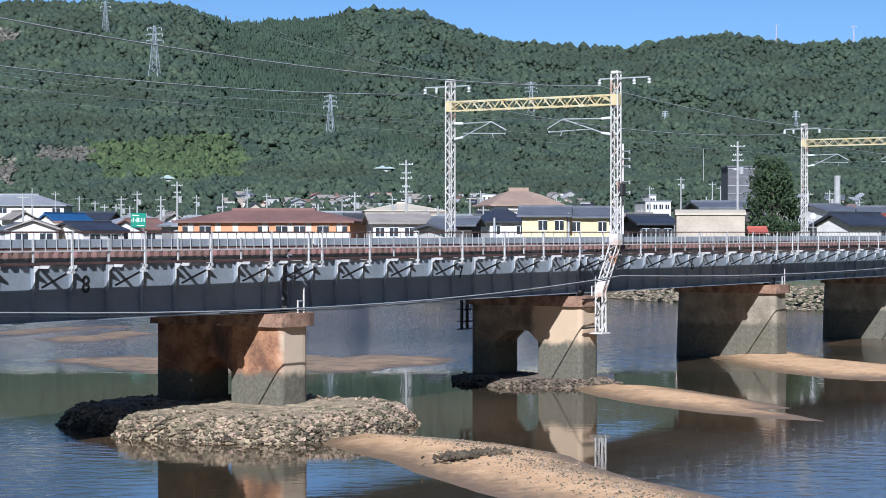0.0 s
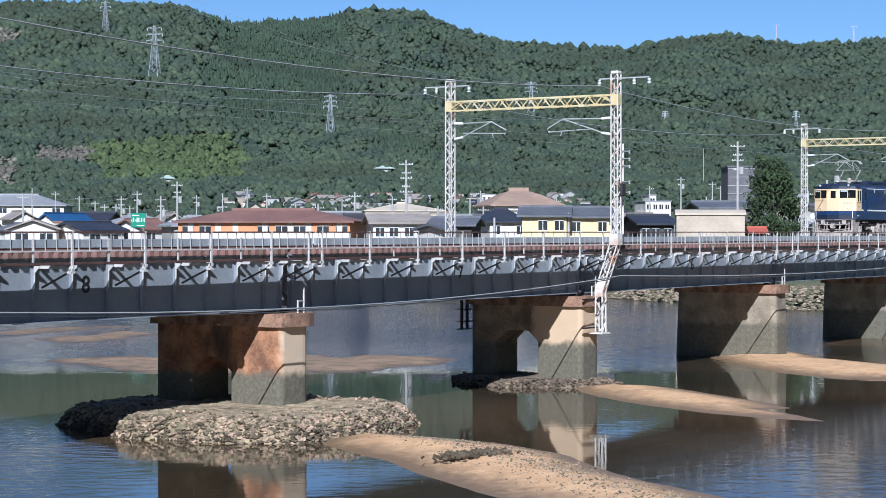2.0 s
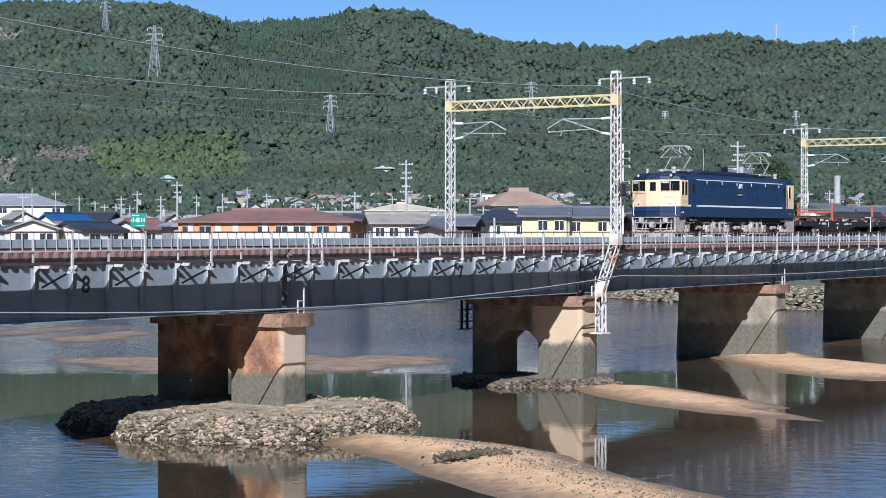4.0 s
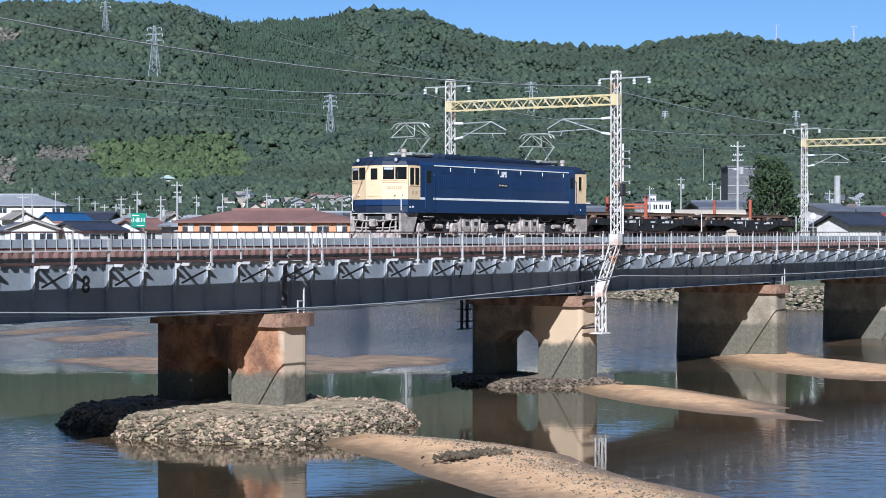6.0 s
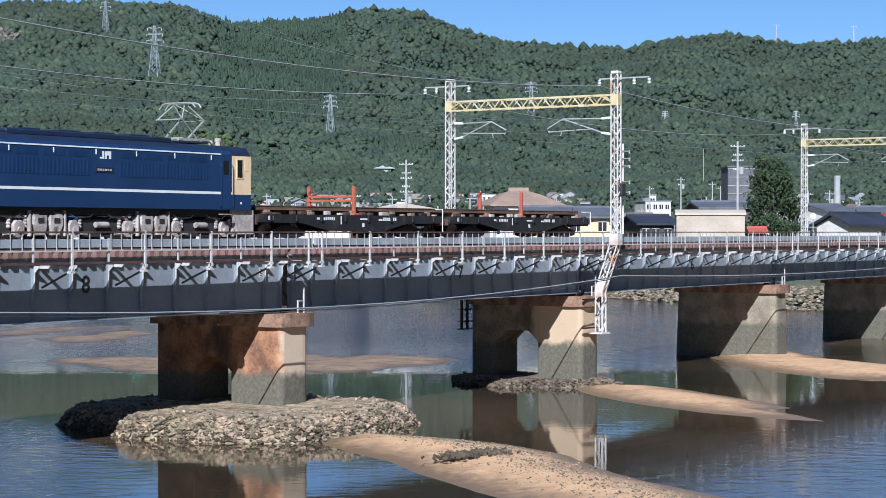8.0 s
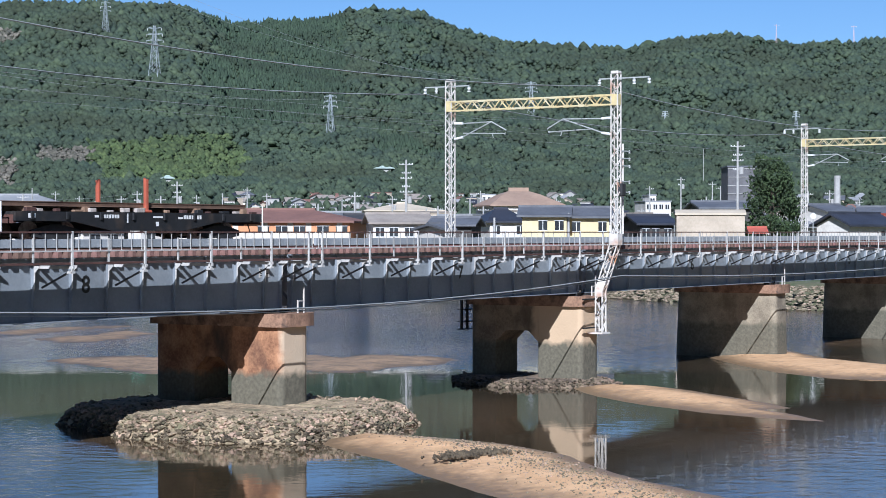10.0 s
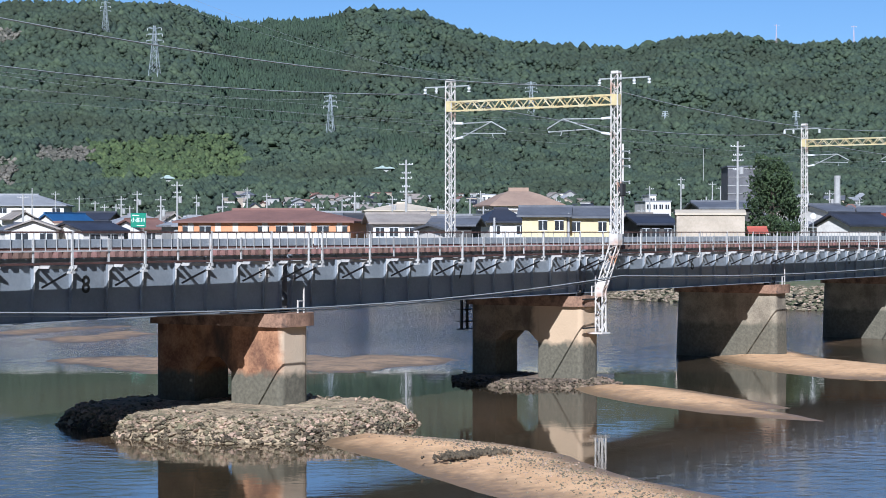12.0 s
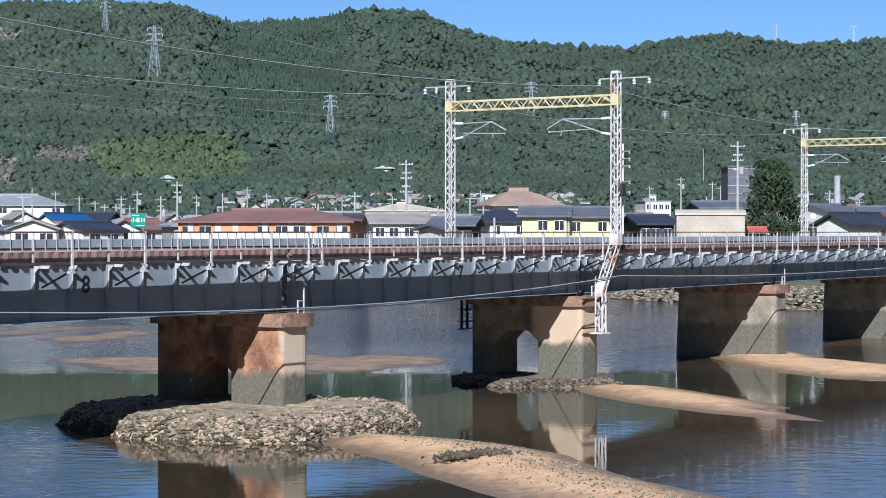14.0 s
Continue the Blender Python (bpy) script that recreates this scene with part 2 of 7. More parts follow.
def soak(m, dark, low, high, patch=0.7):
    """Sand that stays dark and glossy up to the reach of the last tide."""
    nt = m.node_tree
    p = nt.nodes["Principled BSDF"]
    old = p.inputs["Base Color"].links[0].from_socket
    co = nt.nodes.new("ShaderNodeTexCoord")
    sep = nt.nodes.new("ShaderNodeSeparateXYZ")
    nt.links.new(co.outputs["Object"], sep.inputs[0])
    n = nt.nodes.new("ShaderNodeTexNoise")
    n.inputs["Scale"].default_value, n.inputs["Detail"].default_value = patch, 8
    n.inputs["Roughness"].default_value = 0.7
    nt.links.new(co.outputs["Object"], n.inputs[0])
    ma = nt.nodes.new("ShaderNodeMath")
    ma.operation = "MULTIPLY_ADD"
    ma.inputs[1].default_value = -0.28
    nt.links.new(n.outputs[0], ma.inputs[0])
    nt.links.new(sep.outputs[2], ma.inputs[2])
    mr = nt.nodes.new("ShaderNodeMapRange")
    mr.inputs[1].default_value, mr.inputs[2].default_value = low - 0.14, high - 0.14
    nt.links.new(ma.outputs[0], mr.inputs[0])
    mx = nt.nodes.new("ShaderNodeMix")
    mx.data_type = "RGBA"
    mx.inputs[6].default_value = (*dark, 1)
    nt.links.new(mr.outputs[0], mx.inputs[0])
    nt.links.new(old, mx.inputs[7])
    nt.links.new(mx.outputs[2], p.inputs["Base Color"])
    rr = nt.nodes.new("ShaderNodeMapRange")
    rr.inputs[3].default_value, rr.inputs[4].default_value = 0.45, 0.92
    nt.links.new(mr.outputs[0], rr.inputs[0])
    nt.links.new(rr.outputs[0], p.inputs["Roughness"])
    return m


SAND_M = soak(mat("wet_river_sand", (0.67, 0.42, 0.22), (0.54, 0.32, 0.158), 1.1, 0.9, 0, 0.6, 11, stain=(0.30, 0.20, 0.12), stain_at=(0.60, 0.80), stain_scale=1.6), (0.21, 0.135, 0.072), 0.04, 0.21, 2.6)
WETSAND_M = soak(mat("soaked_sand_flat", (0.33, 0.215, 0.125), (0.17, 0.12, 0.075), 0.8, 0.6, 0, 0.5, 7), (0.085, 0.062, 0.040), -0.03, 0.08)

xs = np.unique(np.concatenate([np.linspace(-4000, -200, 14), np.arange(-200, 150, 12), np.arange(150, 290, 3.0), np.arange(290, 520, 15), np.linspace(520, 4800, 25)]))
ys = np.unique(np.concatenate([np.linspace(-4000, -200, 14), np.arange(-200, 30, 12), np.arange(30, 260, 4.0), np.arange(260, 520, 14), np.linspace(520, 4800, 25)]))
gx, gy = np.meshgrid(xs, ys, indexing="ij")
rise = gx - bank_x(gy)
gz = -1.0 + smooth01((rise + 4) / 6) * 3.3 + smooth01((rise - 12) / 20) * 2.0
tagged(grid_mesh("ground", gx, gy, gz, GROUND_M), "river bed, far bank and town ground of earth and weeds", "ground", kind="structure")

wx, wy = np.meshgrid(np.linspace(-3500, 1500, 3), np.linspace(-3500, 3500, 3), indexing="ij")
tagged(grid_mesh("water", wx, wy, wx * 0, WATER_M), "shallow tidal river with faint ripples and clear reflections", "river", kind="structure")

# the wooded hills: crest as elevation over bearing from the eye, both in degrees
CREST = [(-18, 6.4), (-13.2, 6.75), (-10.2, 6.85), (-8.2, 6.80), (-7.3, 6.68), (-6.2, 6.38), (-5.4, 6.45), (-3.9, 6.52), (-2.8, 6.70), (-1.4, 6.76), (-0.75, 6.65), (0.3, 6.22), (1.45, 5.85), (2.5, 5.77), (3.7, 5.67), (5.9, 5.56), (6.7, 5.80), (8.4, 5.97), (9.6, 5.78), (10.9, 5.65), (13.2, 5.70), (18, 5.5)]
CB, CE = np.array([c[0] for c in CREST]), np.array([c[1] - 0.13 for c in CREST])
FOOT = 760.0


def fbm(x, y, scale, octaves=4, seed=0.0):
    out = np.empty(x.shape)
    it = np.nditer([x, y, out], op_flags=[["readonly"], ["readonly"], ["writeonly"]])
    for a, b, o in it:
        o[...] = noise.fractal(Vector((float(a) / scale, float(b) / scale, seed)), 1.0, 2.0, octaves)
    return out


def hill_height(d, brg, n):
    """Ground height at a distance and bearing (degrees); n: noise from -1 to 1."""
    far = 1750 + 350 * smooth01((brg + 13) / 26) - 150 * smooth01(1 - np.abs(brg + 10) / 5)
    t = np.clip((d - FOOT) / (far - FOOT), 0, 1.3)
    crest = np.interp(brg, CB, CE)
    e = 0.3 + (crest - 0.3) * np.clip(t, 0, 1) ** 0.85 + n * 0.75 * np.sin(np.clip(t, 0, 1) * math.pi)
    z = EYE + np.tan(np.radians(e)) * d * np.where(t > 1, 1 - (t - 1) * 1.2, 1)
    return np.where(t <= 0, 4.0, z), t


bd = np.linspace(-19, 19, 150)
dd = np.concatenate([np.array([700, 740]), np.linspace(FOOT, 2500, 70)])
hd, hb = np.meshgrid(dd, bd, indexing="ij")


def polar(d, brg):
    q = np.radians(TURN - brg)
    return d * np.cos(q), d * np.sin(q)


hx, hy = polar(hd, hb)
hn = fbm(hx, hy, 330.0, 4)
hz, ht = hill_height(hd, hb, hn)
tagged(grid_mesh("hillside", hx, hy, hz - 2.0, HILL_M), "steep hillside under dense mixed woodland", "hill", kind="structure")

# a farther ridge that shows in the dips of the crest
fb, fd = np.meshgrid(np.linspace(3, 14.5, 90), np.linspace(2700, 3300, 14), indexing="ij")
fe = 4.9 + 0.98 * np.exp(-((fb - 6.2) / 0.75) ** 2) + 0.86 * np.exp(-((fb - 11.8) / 0.7) ** 2)
fx, fy = polar(fd, fb)
fz = EYE + np.tan(np.radians(fe)) * 3000 - np.abs(fd - 3000) * 0.5 + 6 * fbm(fx, fy, 40.0, 4, 2.0)
tagged(grid_mesh("far_ridge", fx, fy, fz, HILL_M), "distant wooded ridge behind the nearer crest", "hill", kind="structure")

# unseen hills, added round the rest of the view to cut the sky's fill
rb, rd = np.meshgrid(np.linspace(20, 340, 130), np.array([650, 800, 1000, 1250, 1500, 1800, 2300.0]), indexing="ij")
rx_, ry_ = polar(rd, rb)
rn = fbm(rx_, ry_, 420.0, 4, 6.0)
rz_ = 3.0 + (np.tan(np.radians(18.0 + 3.0 * rn)) * 1500 - 3) * smooth01((rd - 650) / 850) * (1 - 0.5 * smooth01((rd - 1500) / 900)) * smooth01((170 - np.abs(rb - 180)) / 20)
tagged(grid_mesh("valley_hills", rx_, ry_, rz_, HILL_M), "unseen hills added round the valley to block low skylight", "hill", kind="structure")
# ---- bridge ----
E_ = EYE
TOPF = E_ - 0.84            # top of the girders
POSTS = [0.018, 0.1525, 0.299, 0.444, 0.592, 0.739, 0.885, 0.982]


# the struts' shade under the walkway, put into their base colour
STRUT_SHADE_M = mat("shaded_strut_paint", (0.10, 0.10, 0.10), (0.06, 0.06, 0.06), 2, 0.6, 0, 0.05)


def number(text, size, material, parent, m, name="number"):
    cu = bpy.data.curves.new(name, "FONT")
    cu.body, cu.size, cu.align_x, cu.align_y, cu.extrude, cu.offset = text, size, "CENTER", "CENTER", 0.003, 0.016 * size
    tmp = new("letters", cu)
    me = bpy.data.meshes.new_from_object(tmp.evaluated_get(bpy.context.evaluated_depsgraph_get()))
    bpy.data.objects.remove(tmp)
    me.name = name
    me.materials.clear()
    me.materials.append(material)
    ob = new(name, me)
    ob.parent = parent
    ob.matrix_basis = m
    return ob


def plate_girder(parent, y, face):
    """One riveted plate girder of a span; face: the side (-1 or 1) that carries brackets, 0 for none."""
    bm = B()
    box(bm, 0.17, SPAN - 0.17, y - 0.008, y + 0.008, SOFFIT + 0.03, TOPF - 0.03)
    part("web", bm, GREY_PAINT, parent)
    for z0, z1 in ((TOPF - 0.04, TOPF), (SOFFIT, SOFFIT + 0.04)):
        part("flange", box(B(), 0.17, SPAN - 0.17, y - 0.2, y + 0.2, z0, z1), GREY_PAINT, parent)
        w = box(B(), 0.17, SPAN - 0.17, y - 0.024, y + 0.024, min(z0 + 0.042, z1 + 0.002) if z0 < E_ - 2 else z0 - 0.13, z1 + 0.14 if z0 < E_ - 2 else z0 - 0.002)
        part("flange_angle", w, GREY_PAINT, parent)


def stiffener(parent, s, y, pale):
    bm = B()
    box(bm, s - 0.055, s + 0.055, y - 0.022, y - 0.010, SOFFIT + 0.05, TOPF - 0.05)
    box(bm, s - 0.008, s + 0.008, y - 0.13, y - 0.022, SOFFIT + 0.05, TOPF - 0.05)
    part("stiffener", bm, GREY_PAINT, parent)
    if pale:
        bm = B()
        extrude_profile(bm, [(y - 0.132, E_ - 1.85), (y - 0.132, E_ - 1.08), (y - 0.36, E_ - 1.08), (y - 0.36, E_ - 1.14), (y - 0.18, E_ - 1.30), (y - 0.17, E_ - 1.78)], "x", s - 0.012, s + 0.012)
        part("gusset", bm, PALE_PAINT, parent)


def bracket(parent, s):
    """Outrigger of the walkway: arm, strut, and the post that stands on it."""
    bm = B()
    bar(bm, (s, GIRDER - 0.03, E_ - 1.12), (s, POST - 0.08, E_ - 1.12), 0.07, 0.10)
    part("bracket_arm", bm, PALE_PAINT, parent)
    bm = B()
    bar(bm, (s, GIRDER - 0.13, E_ - 1.78), (s, POST + 0.02, E_ - 1.23), 0.05, 0.06)
    part("bracket_strut", bm, STRUT_SHADE_M, parent)
    bm = B()
    box(bm, s - 0.035, s + 0.035, POST - 0.04, POST + 0.02, E_ - 1.30, E_ + 0.03)
    box(bm, s - 0.10, s + 0.10, POST - 0.05, POST + 0.13, E_ - 1.31, E_ - 1.24)
    part("post", bm, PALE_PAINT, parent)


def bridge_span(num):
    t = thing("bridge_span", "grey steel plate girder span with outrigger walkway and pale handrail posts", "bridge span", "spans of the bridge")
    plate_girder(t, GIRDER + 0.01, -1)
    for y in (GIRDER + 2.0, TRACKS[1] - 1.0, TRACKS[1] + 1.0):
        bm = B()
        box(bm, 0.03, SPAN - 0.03, y - 0.012, y + 0.012, SOFFIT + 0.04, TOPF - 0.04)
        box(bm, 0.03, SPAN - 0.03, y - 0.18, y + 0.18, SOFFIT, SOFFIT + 0.038)
        box(bm, 0.03, SPAN - 0.03, y - 0.18, y + 0.18, TOPF - 0.038, TOPF)
        part("inner_girder", bm, GREY_PAINT, t)
    for i in range(6):
        s = 0.6 + i * (SPAN - 1.2) / 5
        for y0, y1 in ((GIRDER + 0.05, GIRDER + 1.95), (TRACKS[1] - 0.95, TRACKS[1] + 0.95)):
            bm = B()
            bar(bm, (s, y0, SOFFIT + 0.15), (s, y1, TOPF - 0.15), 0.08)
            bar(bm, (s + 0.1, y1, SOFFIT + 0.15), (s + 0.1, y0, TOPF - 0.15), 0.08)
            part("cross_frame", bm, GREY_PAINT, t)
    marks = [p * SPAN for p in POSTS]
    stiff = sorted([0.34, SPAN - 0.34] + [s - 0.35 for s in marks[1:-1]] + [(a + b) / 2 - 0.35 for a, b in zip(marks[1:-1], marks[2:-1])] + [1.55, SPAN - 1.35])
    for i, s in enumerate(stiff):
        stiffener(t, s, GIRDER, True)
    for s in marks:
        bracket(t, min(max(s, 0.12), SPAN - 0.12))
    # walkway: planks lengthwise
    for k in range(4):
        y0 = POST + 0.10 + k * 0.19
        part("walkway_plank", box(B(), 0.06, SPAN - 0.06, y0, y0 + 0.175, E_ - 1.02, E_ - 0.97), TIE, t)
    part("walkway_edge", box(B(), 0.06, SPAN - 0.06, POST + 0.025, POST + 0.085, E_ - 1.03, E_ - 0.965), RUST, t)
    bm = B()
    bar(bm, (0.05, POST - 0.005, E_ - 0.005), (SPAN - 0.05, POST - 0.005, E_ - 0.005), 0.06, 0.05)
    part("top_rail", bm, RUST, t, "rust-brown steel top rail")
    bm = B()
    bar(bm, (0.05, POST - 0.005, E_ - 0.60), (SPAN - 0.05, POST - 0.005, E_ - 0.60), 0.045, 0.045)
    part("bottom_rail", bm, PALE_PAINT, t)
    n = 47
    first = part("baluster", box(B(), -0.016, 0.016, POST - 0.012, POST + 0.002, E_ - 0.60, E_ - 0.02), PALE_PAINT, t)
    for i in range(n):
        ob = first if i == 0 else new("baluster", first.data)
        ob.parent = t
        ob.location = (0.2 + i * (SPAN - 0.4) / (n - 1), 0, 0)
    bm = B()
    box(bm, 0.1, SPAN - 0.1, POST + 0.04, POST + 0.16, E_ - 0.50, E_ - 0.23, 0.01)
    part("cable_trough", bm, WALKGREY, t, "pale blue-grey cable trough")
    for a, b in zip(marks[1:-2], marks[2:-1]):
        s = (a + b) / 2
        part("trough_post", box(B(), s - 0.04, s + 0.04, POST + 0.012, POST + 0.036, E_ - 0.96, E_ - 0.19), PALE_PAINT, t)
    # sleepers and their guard timbers
    tie = box(B(), -0.10, 0.10, -1.38, 1.22, E_ - 0.84, E_ - 0.645, 0.012)
    first = part("sleeper", tie, TIE, t)
    k = 0
    for y in TRACKS:
        for i in range(52):
            s = 0.30 + i * (SPAN - 0.6) / 51
            ob = first if k == 0 else new("sleeper", first.data)
            ob.parent = t
            ob.location = (s, y + 0.012 * math.sin(7.1 * k), 0)
            k += 1
    for y in TRACKS:
        part("guard_timber", box(B(), 0.05, SPAN - 0.05, y - 1.20, y - 1.06, E_ - 0.643, E_ - 0.56, 0.01), TIE, t)
    for k in range(4):
        y0 = TRACKS[0] + 1.26 + k * 0.31
        part("track_plank", box(B(), 0.06, SPAN - 0.06, y0, y0 + 0.29, E_ - 0.84, E_ - 0.79), TIE, t)
    pl = part("data_plate", box(B(), 21.45, 22.05, GIRDER - 0.014, GIRDER - 0.001, E_ - 1.68, E_ - 1.32), PALE_PAINT, t, "pale painted data panel")
    for i, (a, b) in enumerate(((0.06, 0.5), (0.06, 0.36), (0.06, 0.54), (0.06, 0.42))):
        part("text_bar", box(B(), 21.45 + a, 21.45 + b, GIRDER - 0.018, GIRDER - 0.0145, E_ - 1.40 - i * 0.075, E_ - 1.365 - i * 0.075), BLACK, pl)
    # bearings and the drip plate at the ends
    for s in (0.45, SPAN - 0.45):
        for y in (GIRDER + 0.01, GIRDER + 2.0, TRACKS[1] - 1.0, TRACKS[1] + 1.0):
            part("bearing", box(B(), s - 0.25, s + 0.25, y - 0.2, y + 0.2, E_ - 3.03, SOFFIT - 0.003, 0.02), DARK, t)
    return t


def build_bridge():
    base = bridge_span(0)
    base.location = (JOINT - SPAN, 0, 0)
    names = {-1: "8", 0: "7", 1: "6", 2: "5"}
    spans = {-1: base}
    for k in range(-5, 5):
        if k != -1:
            spans[k] = copy_thing(base, pose(JOINT + k * SPAN, 0, 0))
    for k, n in names.items():
        number(n, 0.80, BLACK, spans[k], pose(12.33, GIRDER - 0.014, E_ - 1.75, 90, 0, 0))
    # rails
    for i, y in enumerate(TRACKS):
        for d in (-0.566, 0.566):
            bm = B()
            extrude_profile(bm, [(-0.06, -0.145), (0.06, -0.145), (0.06, -0.13), (0.012, -0.11), (0.012, -0.04), (0.034, -0.03), (0.034, 0), (-0.034, 0), (-0.034, -0.03), (-0.012, -0.04), (-0.012, -0.11), (-0.06, -0.13)], "x", JOINT - 5 * SPAN, 330)
            ob = part("rail", bm, RAILSTEEL)
            ob.location = (0, y + d, E_ - 0.50)
            tagged(ob, "rust-brown steel running rail on sleepers", "rail", "running rails", "structure")
    bm = B()
    extrude_profile(bm, [(GIRDER - 6, -0.5), (GIRDER - 1.2, E_ - 0.66), (TRACKS[1] + 2.2, E_ - 0.66), (TRACKS[1] + 7, -0.5)], "x", JOINT + 5 * SPAN, 335)
    tagged(part("embankment", bm, GROUND_M), "earth railway embankment behind the abutment", "embankment", kind="structure")


# ---- piers ----
def pier_mat(name, a, b, blotch, blotch_at, render=None, kx=1.0, reach=60.4):
    """Concrete with a dark tide zone below and run-off stains above."""
    m = mat(name, a, b, 0.9, 0.92, 0, 0.45, 11, stain=blotch, stain_at=blotch_at, stain_scale=0.75, stain_stretch=(1, 1, 0.35))
    nt = m.node_tree
    p = nt.nodes["Principled BSDF"]
    old = p.inputs["Base Color"].links[0].from_socket
    co = nt.nodes.new("ShaderNodeTexCoord")
    sep = nt.nodes.new("ShaderNodeSeparateXYZ")
    nt.links.new(co.outputs["Object"], sep.inputs[0])
    n = nt.nodes.new("ShaderNodeTexNoise")
    n.inputs["Scale"].default_value, n.inputs["Detail"].default_value = 1.6, 6
    nt.links.new(co.outputs["Object"], n.inputs[0])
    ma = nt.nodes.new("ShaderNodeMath")
    ma.operation = "MULTIPLY_ADD"
    ma.inputs[1].default_value = 0.9
    nt.links.new(n.outputs[0], ma.inputs[0])
    nt.links.new(sep.outputs[2], ma.inputs[2])
    mr = nt.nodes.new("ShaderNodeMapRange")
    mr.inputs[1].default_value, mr.inputs[2].default_value = 2.25, 2.55
    nt.links.new(ma.outputs[0], mr.inputs[0])
    n2 = nt.nodes.new("ShaderNodeTexNoise")
    n2.inputs["Scale"].default_value, n2.inputs["Detail"].default_value = 7, 6
    nt.links.new(co.outputs["Object"], n2.inputs[0])
    rp = nt.nodes.new("ShaderNodeValToRGB")
    rp.color_ramp.elements[0].position, rp.color_ramp.elements[1].position = 0.35, 0.72
    rp.color_ramp.elements[0].color, rp.color_ramp.elements[1].color = (0.105, 0.094, 0.066, 1), (0.165, 0.147, 0.104, 1)
    nt.links.new(n2.outputs[0], rp.inputs[0])
    mx = nt.nodes.new("ShaderNodeMix")
    mx.data_type = "RGBA"
    nt.links.new(mr.outputs[0], mx.inputs[0])
    nt.links.new(rp.outputs[0], mx.inputs[6])
    if render:
        # worn render on PIER_A's nose, edge eaten away; on PIER_B painted sunlight
        na = nt.nodes.new("ShaderNodeMath")
        na.operation = "MULTIPLY_ADD"
        na.inputs[1].default_value = 1.1
        nt.links.new(n.outputs[0], na.inputs[0])
        nx = nt.nodes.new("ShaderNodeMath")
        nx.operation = "MULTIPLY"
        nx.inputs[1].default_value = kx
        nt.links.new(sep.outputs[0], nx.inputs[0])
        nt.links.new(nx.outputs[0], na.inputs[2])
        ny = nt.nodes.new("ShaderNodeMath")
        ny.operation = "MULTIPLY_ADD"
        ny.inputs[1].default_value = -1.4
        ny.inputs[2].default_value = reach
        nt.links.new(sep.outputs[1], ny.inputs[0])
        nz = nt.nodes.new("ShaderNodeMath")
        nt.links.new(na.outputs[0], nz.inputs[0])
        nt.links.new(ny.outputs[0], nz.inputs[1])
        ra = nt.nodes.new("ShaderNodeMapRange")
        ra.inputs[1].default_value, ra.inputs[2].default_value = -0.80, -0.35
        ra.inputs[4].default_value = 0.82
        nt.links.new(nz.outputs[0], ra.inputs[0])
        rx2 = nt.nodes.new("ShaderNodeMix")
        rx2.data_type = "RGBA"
        rx2.inputs[7].default_value = (*render, 1)
        nt.links.new(ra.outputs[0], rx2.inputs[0])
        nt.links.new(old, rx2.inputs[6])
        old = rx2.outputs[2]
    nt.links.new(old, mx.inputs[7])
    nt.links.new(mx.outputs[2], p.inputs["Base Color"])
    return m


PIER_A = pier_mat("rust_streaked_concrete", (0.44, 0.225, 0.115), (0.19, 0.085, 0.045), (0.065, 0.045, 0.035), (0.47, 0.63), (0.64, 0.50, 0.345))
# sunlit near shaft painted pale, shaded rest painted dark
PIER_B = pier_mat("buff_concrete_lit_front", (0.34, 0.25, 0.165), (0.17, 0.12, 0.08), (0.085, 0.062, 0.046), (0.50, 0.68), (0.60, 0.435, 0.275), 0.0, 62.9)
PIER_C = pier_mat("grey_concrete", (0.34, 0.285, 0.20), (0.19, 0.155, 0.11), (0.10, 0.072, 0.052), (0.54, 0.74))
CAP_M = mat("rust_stained_cap", (0.34, 0.20, 0.125), (0.15, 0.085, 0.055), 1.6, 0.95, 0, 0.5, 14, stain=(0.07, 0.05, 0.04), stain_at=(0.55, 0.7), stain_scale=2.0)


def round_rect(x0, x1, y0, y1, rs, n=6):
    """Plan outline with a radius for each corner: (x0,y0), (x1,y0), (x1,y1), (x0,y1)."""
    pts = []
    for (cx, cy, a0), r in zip(((x0, y0, 180), (x1, y0, 270), (x1, y1, 0), (x0, y1, 90)), rs):
        ox = cx + (r if cx == x0 else -r)
        oy = cy + (r if cy == y0 else -r)
        pts += [(ox + r * math.cos(radians(a0 + 90 * i / n)), oy + r * math.sin(radians(a0 + 90 * i / n))) for i in range(n + 1)]
    return pts


